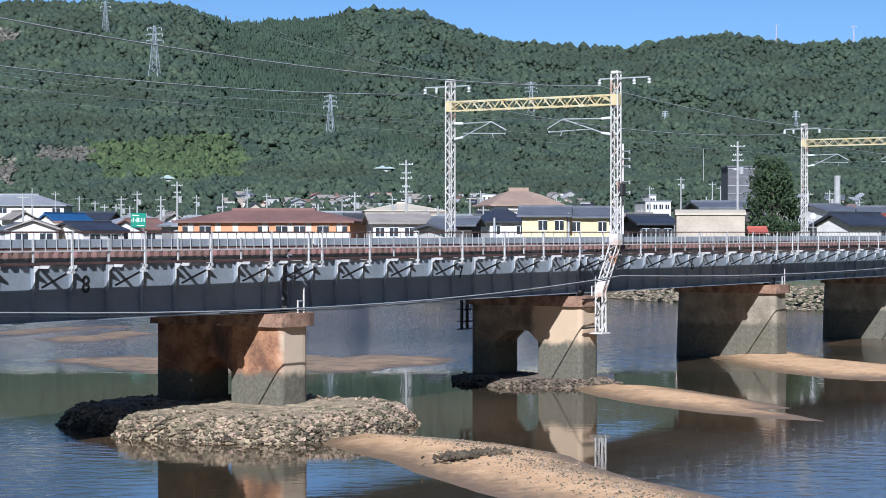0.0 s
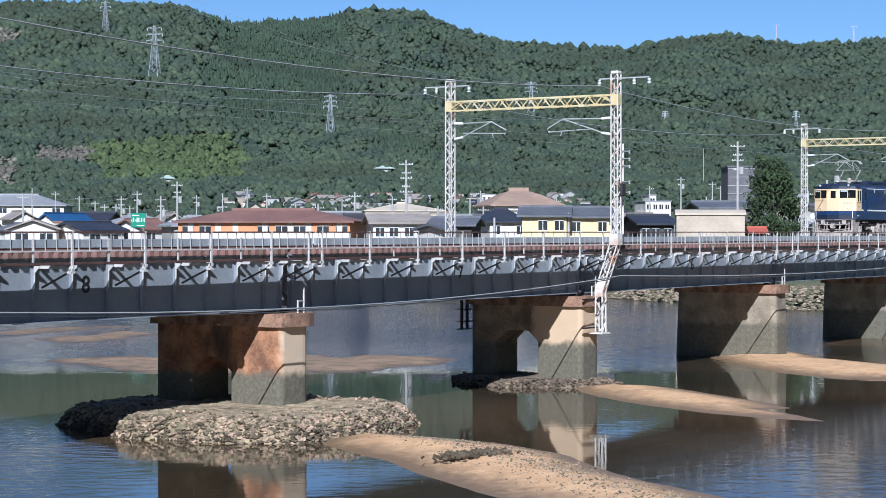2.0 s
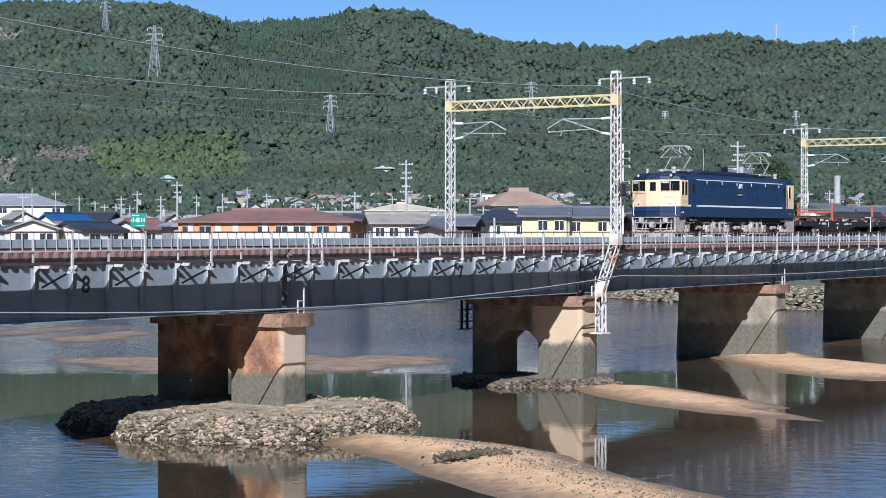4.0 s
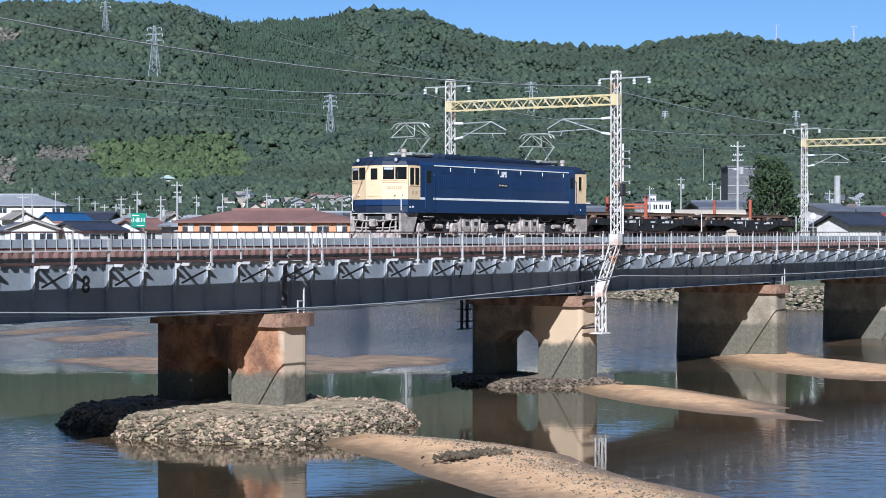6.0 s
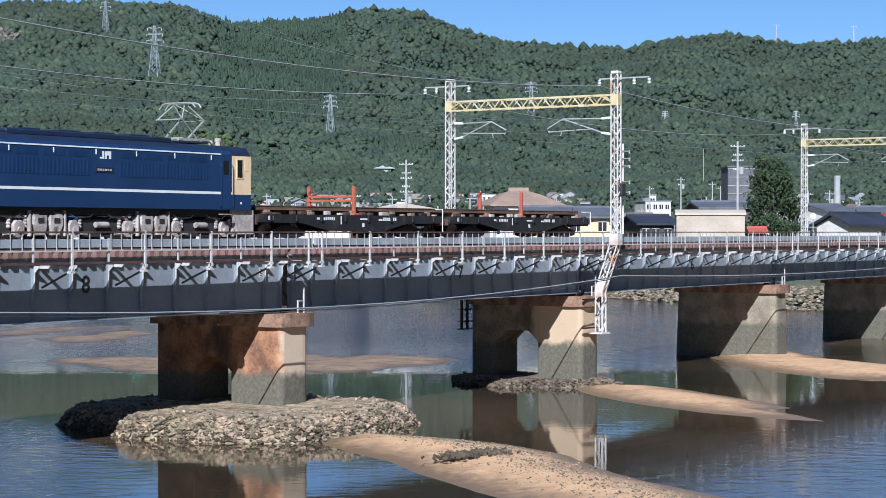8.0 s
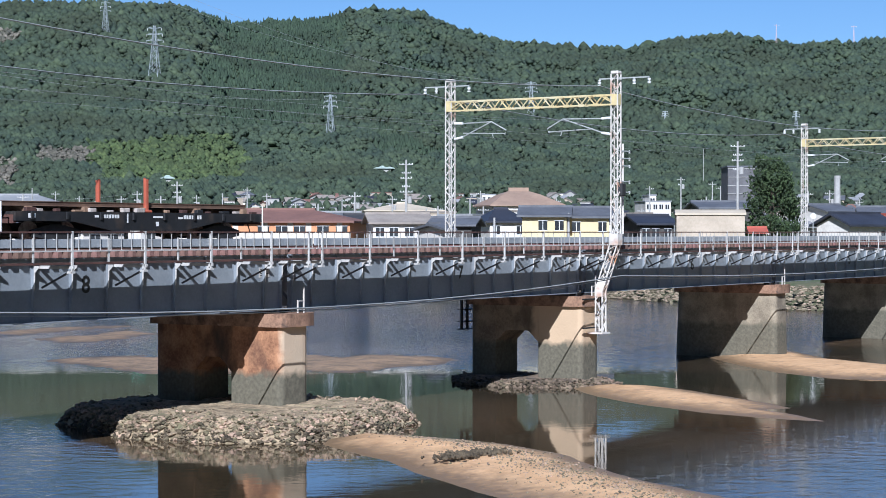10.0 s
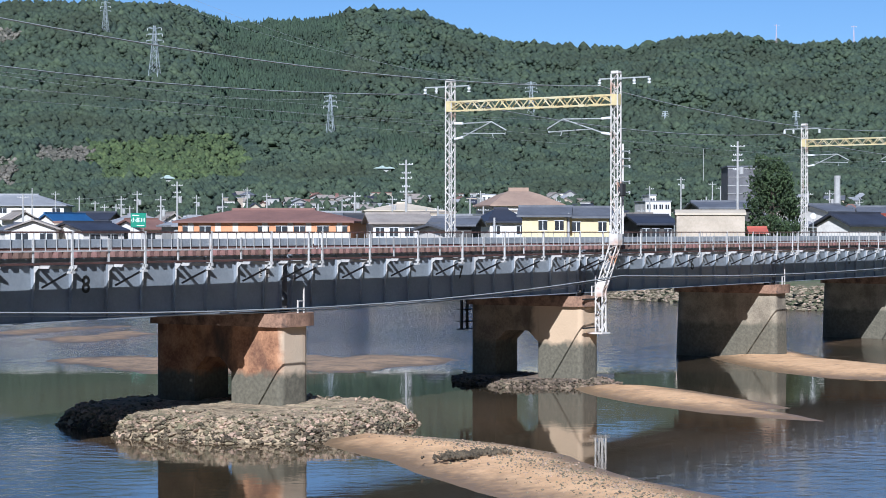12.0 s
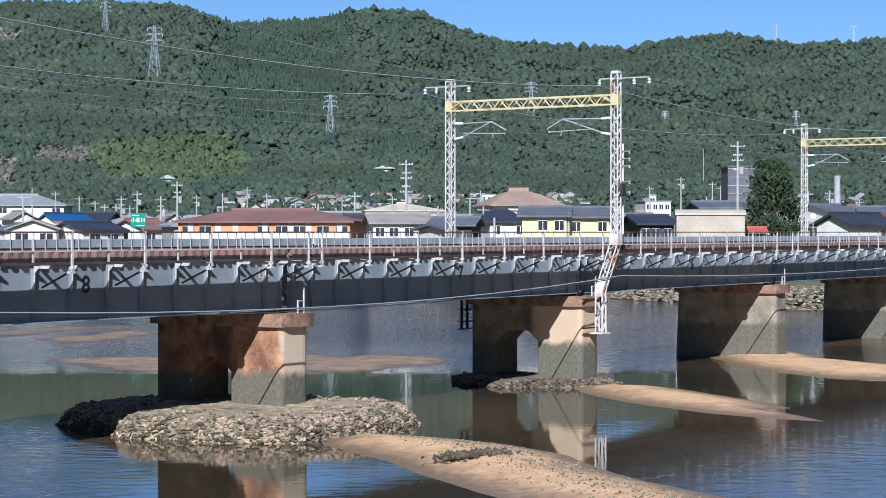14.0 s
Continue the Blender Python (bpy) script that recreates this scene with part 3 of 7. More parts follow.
def pier(s, opened, material, foot, gap=47.6):
    t = thing("bridge_pier", "weathered concrete bridge pier in two shafts joined by an arched head" if opened else "weathered solid concrete bridge pier with a rounded nose", "bridge pier", "piers of the bridge", at=(s, 0, 0))
    y0, y1, x0, x1 = 43.08, 49.4, -1.15, 0.92
    top = E_ - 3.52
    if opened:
        part("shaft", prism(B(), round_rect(x0, x1, y0, 45.45, (0.25, 0.75, 0.05, 0.05)), foot, top), material, t)
        part("shaft", prism(B(), round_rect(x0, x1, gap, y1, (0.05, 0.05, 0.6, 0.6)), foot, top), material, t)
        bm = B()
        extrude_profile(bm, [(45.45, E_ - 5.25), (46.0, E_ - 4.72), (gap - 0.55, E_ - 4.72), (gap, E_ - 5.25), (gap, top), (45.45, top)], "x", x0 + 0.03, x1 - 0.03)
        part("lintel", bm, material, t)
    else:
        part("shaft", prism(B(), round_rect(x0 - 0.1, x1 + 0.1, y0 - 0.1, y1 + 0.15, (0.3, 0.8, 0.6, 0.6)), foot, top, round_rect(x0, x1, y0, y1, (0.3, 0.75, 0.6, 0.6))), material, t)
    bm = prism(B(), round_rect(x0 - 0.2, x1 + 0.22, y0 - 0.22, y1 + 0.22, (0.5, 0.8, 0.6, 0.6), 4), top, E_ - 3.03)
    part("cap", bm, CAP_M, t, "rust-stained concrete cap")
    bm = B()
    for x in (-0.05, 0.32):
        bar(bm, (x, y0 + 0.05, E_ - 3.03), (x, y0 + 0.05, E_ - 2.05 if x > 0 else E_ - 2.55), 0.05, 0.05)
    for z in (2.88, 2.58):
        bar(bm, (-0.05, y0 + 0.05, E_ - z), (0.32, y0 + 0.05, E_ - z), 0.035, 0.035)
    part("ladder_stub", bm, WHITE_POST, t, "white steel ladder rails")
    return t


def build_piers():
    for k in range(-3, 5):
        m = {0: PIER_A, 1: PIER_B}.get(k, PIER_C)
        pier(JOINT + k * SPAN, k in (0, 1), m, -0.9, 47.25 if k == 0 else 47.8)
    t = thing("cable_hanger", "black steel cable rack bolted to the pier's far end", "cable rack", at=(JOINT + SPAN, 0, 0))
    for x in (-1.25, -0.75):
        part("upright", box(B(), x - 0.05, x + 0.05, 49.64, 49.75, E_ - 4.75, E_ - 3.06), BLACK, t)
    for z in (3.2, 3.75, 4.35, 4.72):
        part("shelf", box(B(), -1.45, -0.2, 49.4, 49.85, E_ - z - 0.05, E_ - z), BLACK, t)


# ---- rubble and sand ----
def rock_mesh(name, seed, material):
    rnd = random.Random(seed)
    bm = B()
    bmesh.ops.create_icosphere(bm, subdivisions=1, radius=1.0)
    for v in bm.verts:
        v.co *= rnd.uniform(0.55, 1.25)
        v.co.z *= 0.75
    me = bpy.data.meshes.new(name)
    bm.to_mesh(me)
    bm.free()
    me.materials.append(material)
    return me


ROCK_M = mat("rubble_stone", (0.39, 0.30, 0.19), (0.13, 0.10, 0.065), 2.5, 0.95, 0, 0.6, 14, spread=0.45)
MORTAR_M = mat("gravel_and_mortar", (0.44, 0.335, 0.21), (0.16, 0.12, 0.073), 2.2, 0.95, 0, 0.8, 12, stain=(0.14, 0.13, 0.07), stain_at=(0.56, 0.7), stain_scale=0.9)
BANK_M = mat("weathered_bank_stone", (0.33, 0.27, 0.18), (0.15, 0.12, 0.08), 1.2, 0.95, 0, 0.6, 8, spread=0.5, island=True)
APRON_M = mat("dark_weedy_stone", (0.20, 0.155, 0.10), (0.055, 0.042, 0.028), 1.8, 0.95, 0, 0.6, 9, spread=0.5, island=True)
WEED_M = mat("dark_mussel_weed", (0.13, 0.098, 0.058), (0.04, 0.030, 0.019), 4, 0.9, 0, 0.8, 16)


def rubble_apron(label, cx, cy, rx, ry, top, stones, seed, skew=0.0):
    """A low mound of tipped stone round a pier: core, single stones on its flanks, a joined rest."""
    rnd = random.Random(seed)
    t = thing("rubble_apron", label, "stone mound", "stone mounds round the piers", at=(cx, cy, 0))

    def edge(a):
        return 1 + 0.07 * math.sin(3 * a + seed) + 0.05 * math.sin(7 * a + 2 * seed) + 0.03 * math.sin(13 * a)

    n, rings = 96, [(0.0, top), (0.45, top + 0.03), (0.72, top), (0.86, top - 0.04), (0.93, top - 0.30), (0.98, 0.12), (1.03, -0.4)]
    bm = B()
    rows = []
    for r, z in rings[1:]:
        rows.append([])
        for i in range(n):
            a = i * math.tau / n
            e = edge(a) * r
            x, y = rx * e * math.cos(a), ry * e * math.sin(a)
            rows[-1].append(bm.verts.new((x + skew * y, y, z + 0.10 * noise.noise((x * 1.3, y * 1.3, seed)) + 0.05 * noise.noise((x * 4, y * 4, seed)))))
    c = bm.verts.new((0, 0, top))
    for i in range(n):
        j = (i + 1) % n
        bm.faces.new((c, rows[0][i], rows[0][j]))
        for a, b in zip(rows, rows[1:]):
            bm.faces.new((a[i], b[i], b[j], a[j]))
    bmesh.ops.subdivide_edges(bm, edges=bm.edges[:], cuts=1, use_grid_fill=True)
    for v in bm.verts:
        v.co.z += 0.05 * noise.noise(v.co * 3.1)
    bmesh.ops.recalc_face_normals(bm, faces=bm.faces[:])
    part("core", bm, MORTAR_M if top > 0.5 else APRON_M, t)
    protos = [rock_mesh("stone", seed * 10 + i, ROCK_M if top > 0.5 else APRON_M) for i in range(7)]
    heaps = (([], []), ([], []))
    for k in range(stones):
        a = rnd.uniform(0, math.tau)
        r = rnd.choice([rnd.uniform(0.86, 1.0), rnd.uniform(0.88, 1.01), rnd.uniform(0.87, 1.0), rnd.uniform(0.88, 1.0), rnd.uniform(0.86, 1.0), rnd.uniform(0.5, 0.9)]) * edge(a)
        size = rnd.uniform(0.04, 0.13) * (0.75 if r < 0.84 else 1.0)
        x, y = rx * r * math.cos(a), ry * r * math.sin(a)
        x += skew * y
        q = r / edge(a)
        z = float(np.interp(q, [0.86, 0.93, 0.98, 1.03], [top - 0.04, top - 0.3, 0.12, -0.35])) + rnd.uniform(-0.02, 0.07)
        m = Matrix.LocRotScale((x, y, z), Euler((rnd.uniform(-0.5, 0.5), rnd.uniform(-0.5, 0.5), rnd.uniform(0, 6.28))), Vector((size * rnd.uniform(0.8, 1.5), size * rnd.uniform(0.8, 1.3), size * rnd.uniform(0.6, 1.0))))
        if k < 300:
            ob = new("stone", protos[k % 7])
            ob.parent = t
            ob.matrix_basis = m
        else:
            me = protos[k % 7]
            h = heaps[1 if z < 0.34 and rnd.random() < 0.55 else 0]
            off = len(h[0])
            h[0].extend(tuple(m @ v.co) for v in me.vertices)
            h[1].extend([off + i for i in p.vertices] for p in me.polygons)
    for (co, fa), m, name in zip(heaps, (ROCK_HEAP if top > 0.5 else APRON_M, WEED_M), ("stone_scatter", "mussel_crust")):
        if co:
            me = bpy.data.meshes.new(name)
            me.from_pydata(co, [], fa)
            me.materials.append(m)
            ob = new(name, me)
            ob.parent = t
            ob["kind"] = "stuff"
    return t


ROCK_HEAP = mat("rubble_heap", (0.37, 0.285, 0.18), (0.10, 0.078, 0.05), 2.5, 0.95, 0, 0.6, 14, spread=0.6, island=True)


def sandbar(label, outline, height, slope, step=0.3, seed=1, material=None, wander=0.12, rough=1.0):
    """A bank of sand that rises from the river bed; the water's surface cuts its edge."""
    P = np.array(outline)
    x = np.arange(P[:, 0].min() - 3, P[:, 0].max() + 3, step)
    y = np.arange(P[:, 1].min() - 3, P[:, 1].max() + 3, step)
    X, Y = np.meshgrid(x, y, indexing="ij")
    d = np.full(X.shape, 1e9)
    inside = np.zeros(X.shape, bool)
    for (ax, ay), (bx, by) in zip(P, np.roll(P, -1, 0)):
        ex, ey = bx - ax, by - ay
        t = np.clip(((X - ax) * ex + (Y - ay) * ey) / (ex * ex + ey * ey), 0, 1)
        d = np.minimum(d, np.hypot(X - ax - t * ex, Y - ay - t * ey))
        cross = ((ay > Y) != (by > Y)) & (X < ex * (Y - ay) / (ey if abs(ey) > 1e-9 else 1e-9) + ax)
        inside ^= cross
    sd = np.where(inside, d, -d)
    big = fbm(X, Y, 4.0, 3, seed)
    calm = np.clip((sd + 0.2) / 1.5, 0.15, 1)
    Z = height * np.tanh((sd + wander * big) * slope / height) + (0.05 * big + 0.022 * fbm(X, Y, 0.7, 3, seed + 5)) * calm * rough
    Z = np.maximum(Z, -0.5)
    ob = grid_mesh("sandbar", X, Y, Z, material or SAND_M)
    return tagged(ob, label, "sandbar", "sandbars in the river", "structure")


def build_river_bed():
    rubble_apron("pale rubble stone apron round a bridge pier, its flank in shade", 55.2, 44.7, 5.3, 6.35, 0.82, 5600, 3, -0.10)
    rubble_apron("small weedy rubble apron round a bridge pier", 78.9, 46.2, 3.0, 4.2, 0.30, 1500, 5)
    sandbar("long bar of pale wet sand", [(52.1, 38.6), (54.7, 39.8), (55.9, 39.1), (56.0, 37.5), (56.0, 35.6), (55.5, 33.4), (54.1, 30.6), (51.4, 27.5), (49.6, 25.2), (48.2, 22.6), (47.1, 20.7), (45.8, 19.0), (40.6, 22.7), (44.2, 26.8), (45.6, 29.0), (47.2, 31.4), (49.4, 34.0), (50.7, 36.4)], 0.50, 0.115, 0.14, 1)
    sandbar("narrow bar of pale sand", [(77.0, 42.7), (79.0, 43.3), (80.1, 42.1), (80.0, 39.4), (77.1, 34.9), (74.9, 32.1), (73.3, 30.4), (72.1, 31.0), (70.5, 28.9), (68.8, 27.0), (68.8, 29.0), (69.6, 32.5), (71.5, 36.5), (73.7, 39.6)], 0.34, 0.11, 0.18, 2)
    sandbar("broad bar of pale sand round a pier", [(100.8, 47.1), (108.0, 48.5), (109.2, 45.7), (102.8, 40.3), (100.5, 36.2), (98.5, 31.4), (87.7, 28.0), (89.8, 32.3), (89.7, 35.7), (91.5, 38.6), (95.4, 42.5)], 0.38, 0.11, 0.25, 3)
    sandbar("long low flat of brown sand behind the bridge", [(77.8, 76.3), (81.8, 77.3), (84.7, 74.7), (87.8, 71.8), (89.3, 67.6), (88.8, 64.5), (92.8, 64.0), (92.6, 60.6), (90.7, 57.2), (88.1, 57.0), (83.5, 57.6), (78.8, 56.7), (79.1, 59.9), (76.1, 62.3), (73.8, 65.1), (74.8, 69.6)], 0.13, 0.06, 0.25, 4, WETSAND_M, 0.9, 1.3)
    sandbar("low flat of brown sand behind the bridge", [(88.3, 88.8), (95.0, 94.1), (99.1, 94.4), (106.4, 96.2), (101.5, 90.7), (97.1, 88.3), (92.0, 87.7)], 0.10, 0.06, 0.3, 6, WETSAND_M, 1.0, 1.3)
    sandbar("low flat of brown sand behind the bridge", [(94.5, 101.5), (99.1, 102.9), (106.5, 103.8), (111.3, 101.3), (108.4, 99.2), (102.4, 99.3), (96.2, 97.6)], 0.10, 0.06, 0.3, 7, WETSAND_M, 1.0, 1.3)
    # clump of weed on the front bar
    rnd = random.Random(4)
    t = thing("weed_clump", "dark clump of weed and shells lying on the sand", "weed clump", at=(50.2, 31.4, 0.30))
    bm = B()
    for i in range(520):
        u = rnd.gauss(0, 1)
        c = Vector((0.6 * u + rnd.gauss(0, 0.2), -0.15 * u + rnd.gauss(0, 0.26), rnd.uniform(-0.02, 0.07)))
        r = rnd.uniform(0.025, 0.08)
        res = bmesh.ops.create_icosphere(bm, subdivisions=1, radius=r, matrix=Matrix.Translation(c))
        for v in res["verts"]:
            v.co += Vector((rnd.uniform(-1, 1), rnd.uniform(-1, 1), rnd.uniform(-1, 1))) * r * 0.4
    ob = part("weed", bm, WEED_M, t)
    ob["kind"] = "stuff"
    # pebbles and shells strewn over it
    co, fa, off = [], [], 0
    proto = rock_mesh("pebble_form", 77, ROCK_HEAP)
    bar_ob = bpy.data.objects["sandbar"]
    for i in range(3600):
        k = rnd.random()
        x, y = 44 + 12 * k + rnd.gauss(0, 0.8), 21 + 16 * k + rnd.gauss(0, 1.2)
        hit, loc, nor, idx = bar_ob.ray_cast(Vector((x, y, 3)), Vector((0, 0, -1)))
        if not hit or loc.z < 0.03:
            continue
        r = 0.012 + 0.05 * rnd.random() ** 2.5
        co += [(x + v.co.x * r * 1.3, y + v.co.y * r, loc.z + v.co.z * r) for v in proto.vertices]
        fa += [[off + j for j in p.vertices] for p in proto.polygons]
        off += len(proto.vertices)
    me = bpy.data.meshes.new("pebbles")
    me.from_pydata(co, [], fa)
    me.materials.append(ROCK_HEAP)
    tagged(new("pebbles", me), "scattered pebbles and broken shells on sand", "pebbles", kind="stuff")
    # stone revetment along the far bank
    rows = thing("revetment", "rough stone revetment along the far river bank", "stone bank", kind="structure")
    protos = [rock_mesh("bank_block", 90 + i, BANK_M) for i in range(5)]
    co, fa, off = [], [], 0
    for k in range(7000):
        y = 46 + 130 * rnd.random() ** 1.2
        h = rnd.random()
        x = float(bank_x(np.array(y))) - 3.6 + 3.2 * h
        me = protos[k % 5]
        r = rnd.uniform(0.10, 0.22)
        co += [(x + v.co.x * r, y + v.co.y * r * 1.4, 0.05 + 2.2 * h + v.co.z * r * 0.8) for v in me.vertices]
        fa += [[off + j for j in p.vertices] for p in me.polygons]
        off += len(me.vertices)
    me = bpy.data.meshes.new("bank_blocks")
    me.from_pydata(co, [], fa)
    me.materials.append(BANK_M)
    ob = new("bank_blocks", me)
    ob.parent = rows
    ob["kind"] = "stuff"


# ---- catenary portals ----
INSUL = mat("white_porcelain", (0.80, 0.80, 0.78), (0.66, 0.66, 0.64), 4, 0.25, 0, 0.0)
PIPE = mat("galvanised_pipe", (0.48, 0.49, 0.48), (0.36, 0.37, 0.36), 3, 0.45, 0.2, 0.0)
WIRE_M = mat("grey_wire", (0.42, 0.43, 0.42), (0.30, 0.31, 0.30), 1, 0.5, 0.3, 0.0)
BEAM_Z = (E_ + 6.02, E_ + 6.47)


def lattice(bm, p, q, side, w=0.05, pitch=0.5):
    """A square lattice mast from p to q: four legs and zigzag lacing on each face."""
    p, q = Vector(p), Vector(q)
    d = q - p
    n = max(1, round(d.length / pitch))
    across = Vector((1, 0, 0)) if abs(d.normalized().x) < 0.7 else Vector((0, 0, 1))
    u = d.cross(across).normalized() * side / 2
    v = d.cross(u).normalized() * side / 2
    legs = [u + v, u - v, -u - v, -u + v]
    for l in legs:
        bar(bm, p + l, q + l, w, w)
    for k in range(4):
        a, b = legs[k], legs[(k + 1) % 4]
        for i in range(n):
            f, g = (a, b) if (i + k) % 2 == 0 else (b, a)
            bar(bm, p + d * (i / n) + f, p + d * ((i + 1) / n) + g, w * 0.75, w * 0.5)
    return bm


def insulator(parent, x, y, z, axis="z"):
    bm = B()
    rings = []
    for i in range(4):
        z0 = -0.07 * i
        rings += [(z0, 0.03), (z0 - 0.02, 0.085), (z0 - 0.045, 0.085), (z0 - 0.05, 0.03)]
    lathe(bm, rings[::-1], sides=8)
    ob = part("insulator", bm, INSUL, parent, smooth=False)
    ob.location = (x, y, z)
    if axis != "z":
        ob.rotation_euler = (radians(90 if axis == "y" else -90), 0, 0)
    return ob


NEAR, FAR = 41.87, 51.16


def portal(s, near_foot):
    t = thing("catenary_portal", "white lattice masts joined by a faded yellow lattice beam", "catenary portal", "portals over the tracks", at=(s, 0, 0))
    bm = B()
    lattice(bm, (0, NEAR, E_ - 0.15), (0, NEAR, E_ + 7.45), 0.34, 0.05, 0.36)
    part("mast", bm, WHITE_POST, t)
    bm = B()
    lattice(bm, (0, FAR, E_ - 3.0 if near_foot else E_ - 0.6), (0, FAR, E_ + 7.45), 0.34, 0.05, 0.36)
    part("mast", bm, WHITE_POST, t)
    for y in (NEAR, FAR):
        bm = B()
        box(bm, -0.20, 0.20, y - 0.20, y + 0.20, E_ + 7.45, E_ + 7.60, 0.03)
        part("mast_cap", bm, WHITE_POST, t)
        bm = B()
        box(bm, -0.19, 0.19, y - 0.19, y + 0.19, BEAM_Z[0] - 0.04, BEAM_Z[1] + 0.04, 0.01)
        e = y + (0.75 if y == NEAR else -0.75)
        for z in BEAM_Z:
            for x in (-0.17, 0.17):
                bar(bm, (x, y, z), (x, e, z), 0.07, 0.07)
        for x in (-0.17, 0.17):
            bar(bm, (x, y, BEAM_Z[0]), (x, e, BEAM_Z[1]), 0.05, 0.05)
        part("beam_bracket", bm, YELLOW, t)
    if near_foot:
        bm = B()
        lattice(bm, (0, NEAR + 0.02, E_ - 0.55), (-0.1, NEAR + 0.75, E_ - 2.75), 0.36, 0.06, 0.42)
        lattice(bm, (-0.1, NEAR + 0.75, E_ - 2.75), (-0.1, NEAR + 0.75, E_ - 4.75), 0.36, 0.06, 0.5)
        part("cranked_leg", bm, WHITE_POST, t)
        bm = B()
        box(bm, -0.23, 0.23, NEAR - 0.23, NEAR + 0.23, E_ - 0.62, E_ - 0.10)
        part("collar", bm, WHITE_POST, t)
        bm = B()
        for x in (-0.31, 0.09):
            extrude_profile(bm, [(NEAR + 0.42, E_ - 2.30), (NEAR + 0.72, E_ - 2.25), (NEAR + 0.96, E_ - 2.75), (NEAR + 0.96, E_ - 3.05), (NEAR + 0.54, E_ - 3.05), (NEAR + 0.54, E_ - 2.75)], "x", x - 0.012, x + 0.012)
        part("bend_plate", bm, WHITE_POST, t)
        part("foot_plate", box(B(), -0.55, 0.3, NEAR + 0.45, NEAR + 1.3, E_ - 4.82, E_ - 4.75), WHITE_POST, t)
        for z in (3.2, 4.55):
            part("clamp", box(B(), -1.45, 0.35, NEAR + 0.93, NEAR + 1.02, E_ - z, E_ - z + 0.07), BLACK, t)
    bm = B()
    y0, y1 = NEAR + 0.6, FAR - 0.6
    for x in (-0.2, 0.2):
        for z in BEAM_Z:
            bar(bm, (x, y0, z), (x, y1, z), 0.07, 0.07)
    n = 20
    for i in range(n):
        a, b = y0 + (y1 - y0) * i / n, y0 + (y1 - y0) * (i + 1) / n
        za, zb = BEAM_Z if i % 2 else BEAM_Z[::-1]
        for x in (-0.2, 0.2):
            bar(bm, (x, a, za), (x, b, zb), 0.05, 0.05)
        for z in BEAM_Z:
            bar(bm, (-0.2 if i % 2 else 0.2, a, z), (0.2 if i % 2 else -0.2, b, z), 0.04, 0.03)
    part("beam", bm, YELLOW, t, "faded yellow lattice beam")
    # brackets that hold the contact wire
    for y, d, ct in ((NEAR, 1, TRACKS[0]), (FAR, -1, TRACKS[1])):
        bm = B()
        h, l = E_ + 5.40, E_ + 4.62
        end = ct + d * 0.75
        tube(bm, [(0, y + d * 0.75, h - 0.02), (0, ct - d * 0.1, h + 0.02), (0, end, h - 0.42), (0, end - d * 0.1, h - 0.62)], 0.032, 6)
        tube(bm, [(0, y + d * 0.7, l + 0.08), (0, ct - d * 0.15, h + 0.01)], 0.032, 6)
        tube(bm, [(0, end - d * 0.1, h - 0.58), (0, ct - d * 1.75, h - 0.50)], 0.03, 6)
        bar(bm, (0, ct - d * 0.05, h - 0.56), (0, ct, E_ + 4.62), 0.03, 0.03)
        part("cantilever", bm, PIPE, t, "galvanised tube cantilever")
        for z in (h, l):
            bm = B()
            tube(bm, [(0, y + d * 0.24, z), (0, y + d * 0.75, z + (0.08 if z == l else -0.02))], 0.065, 8)
            part("insulator", bm, INSUL, t)
    # top arms with their insulators
    for y, arms in ((NEAR, ((-1.75, 0.25), (0.88, 0.0))), (FAR, ((1.5, 0.0), (-1.1, 0.1)))):
        for reach, up in arms:
            bm = B()
            bar(bm, (0, y, E_ + 7.25), (0, y + reach, E_ + 7.25), 0.06, 0.06)
            part("arm", bm, PIPE, t)
            insulator(t, 0, y + reach, E_ + 7.2)
            if abs(reach) > 1.4:
                insulator(t, 0, y + reach * 0.55, E_ + 7.2)
    return t


def wire(name, label, pts, r, group="wires"):
    ob = part(name, tube(B(), pts, r, 5), WIRE_M)
    return tagged(ob, label, "wire", group)


def sagged(p, q, sag, n=14):
    return [tuple(Vector(p).lerp(Vector(q), i / n) - Vector((0, 0, 4 * sag * (i / n) * (1 - i / n)))) for i in range(n + 1)]


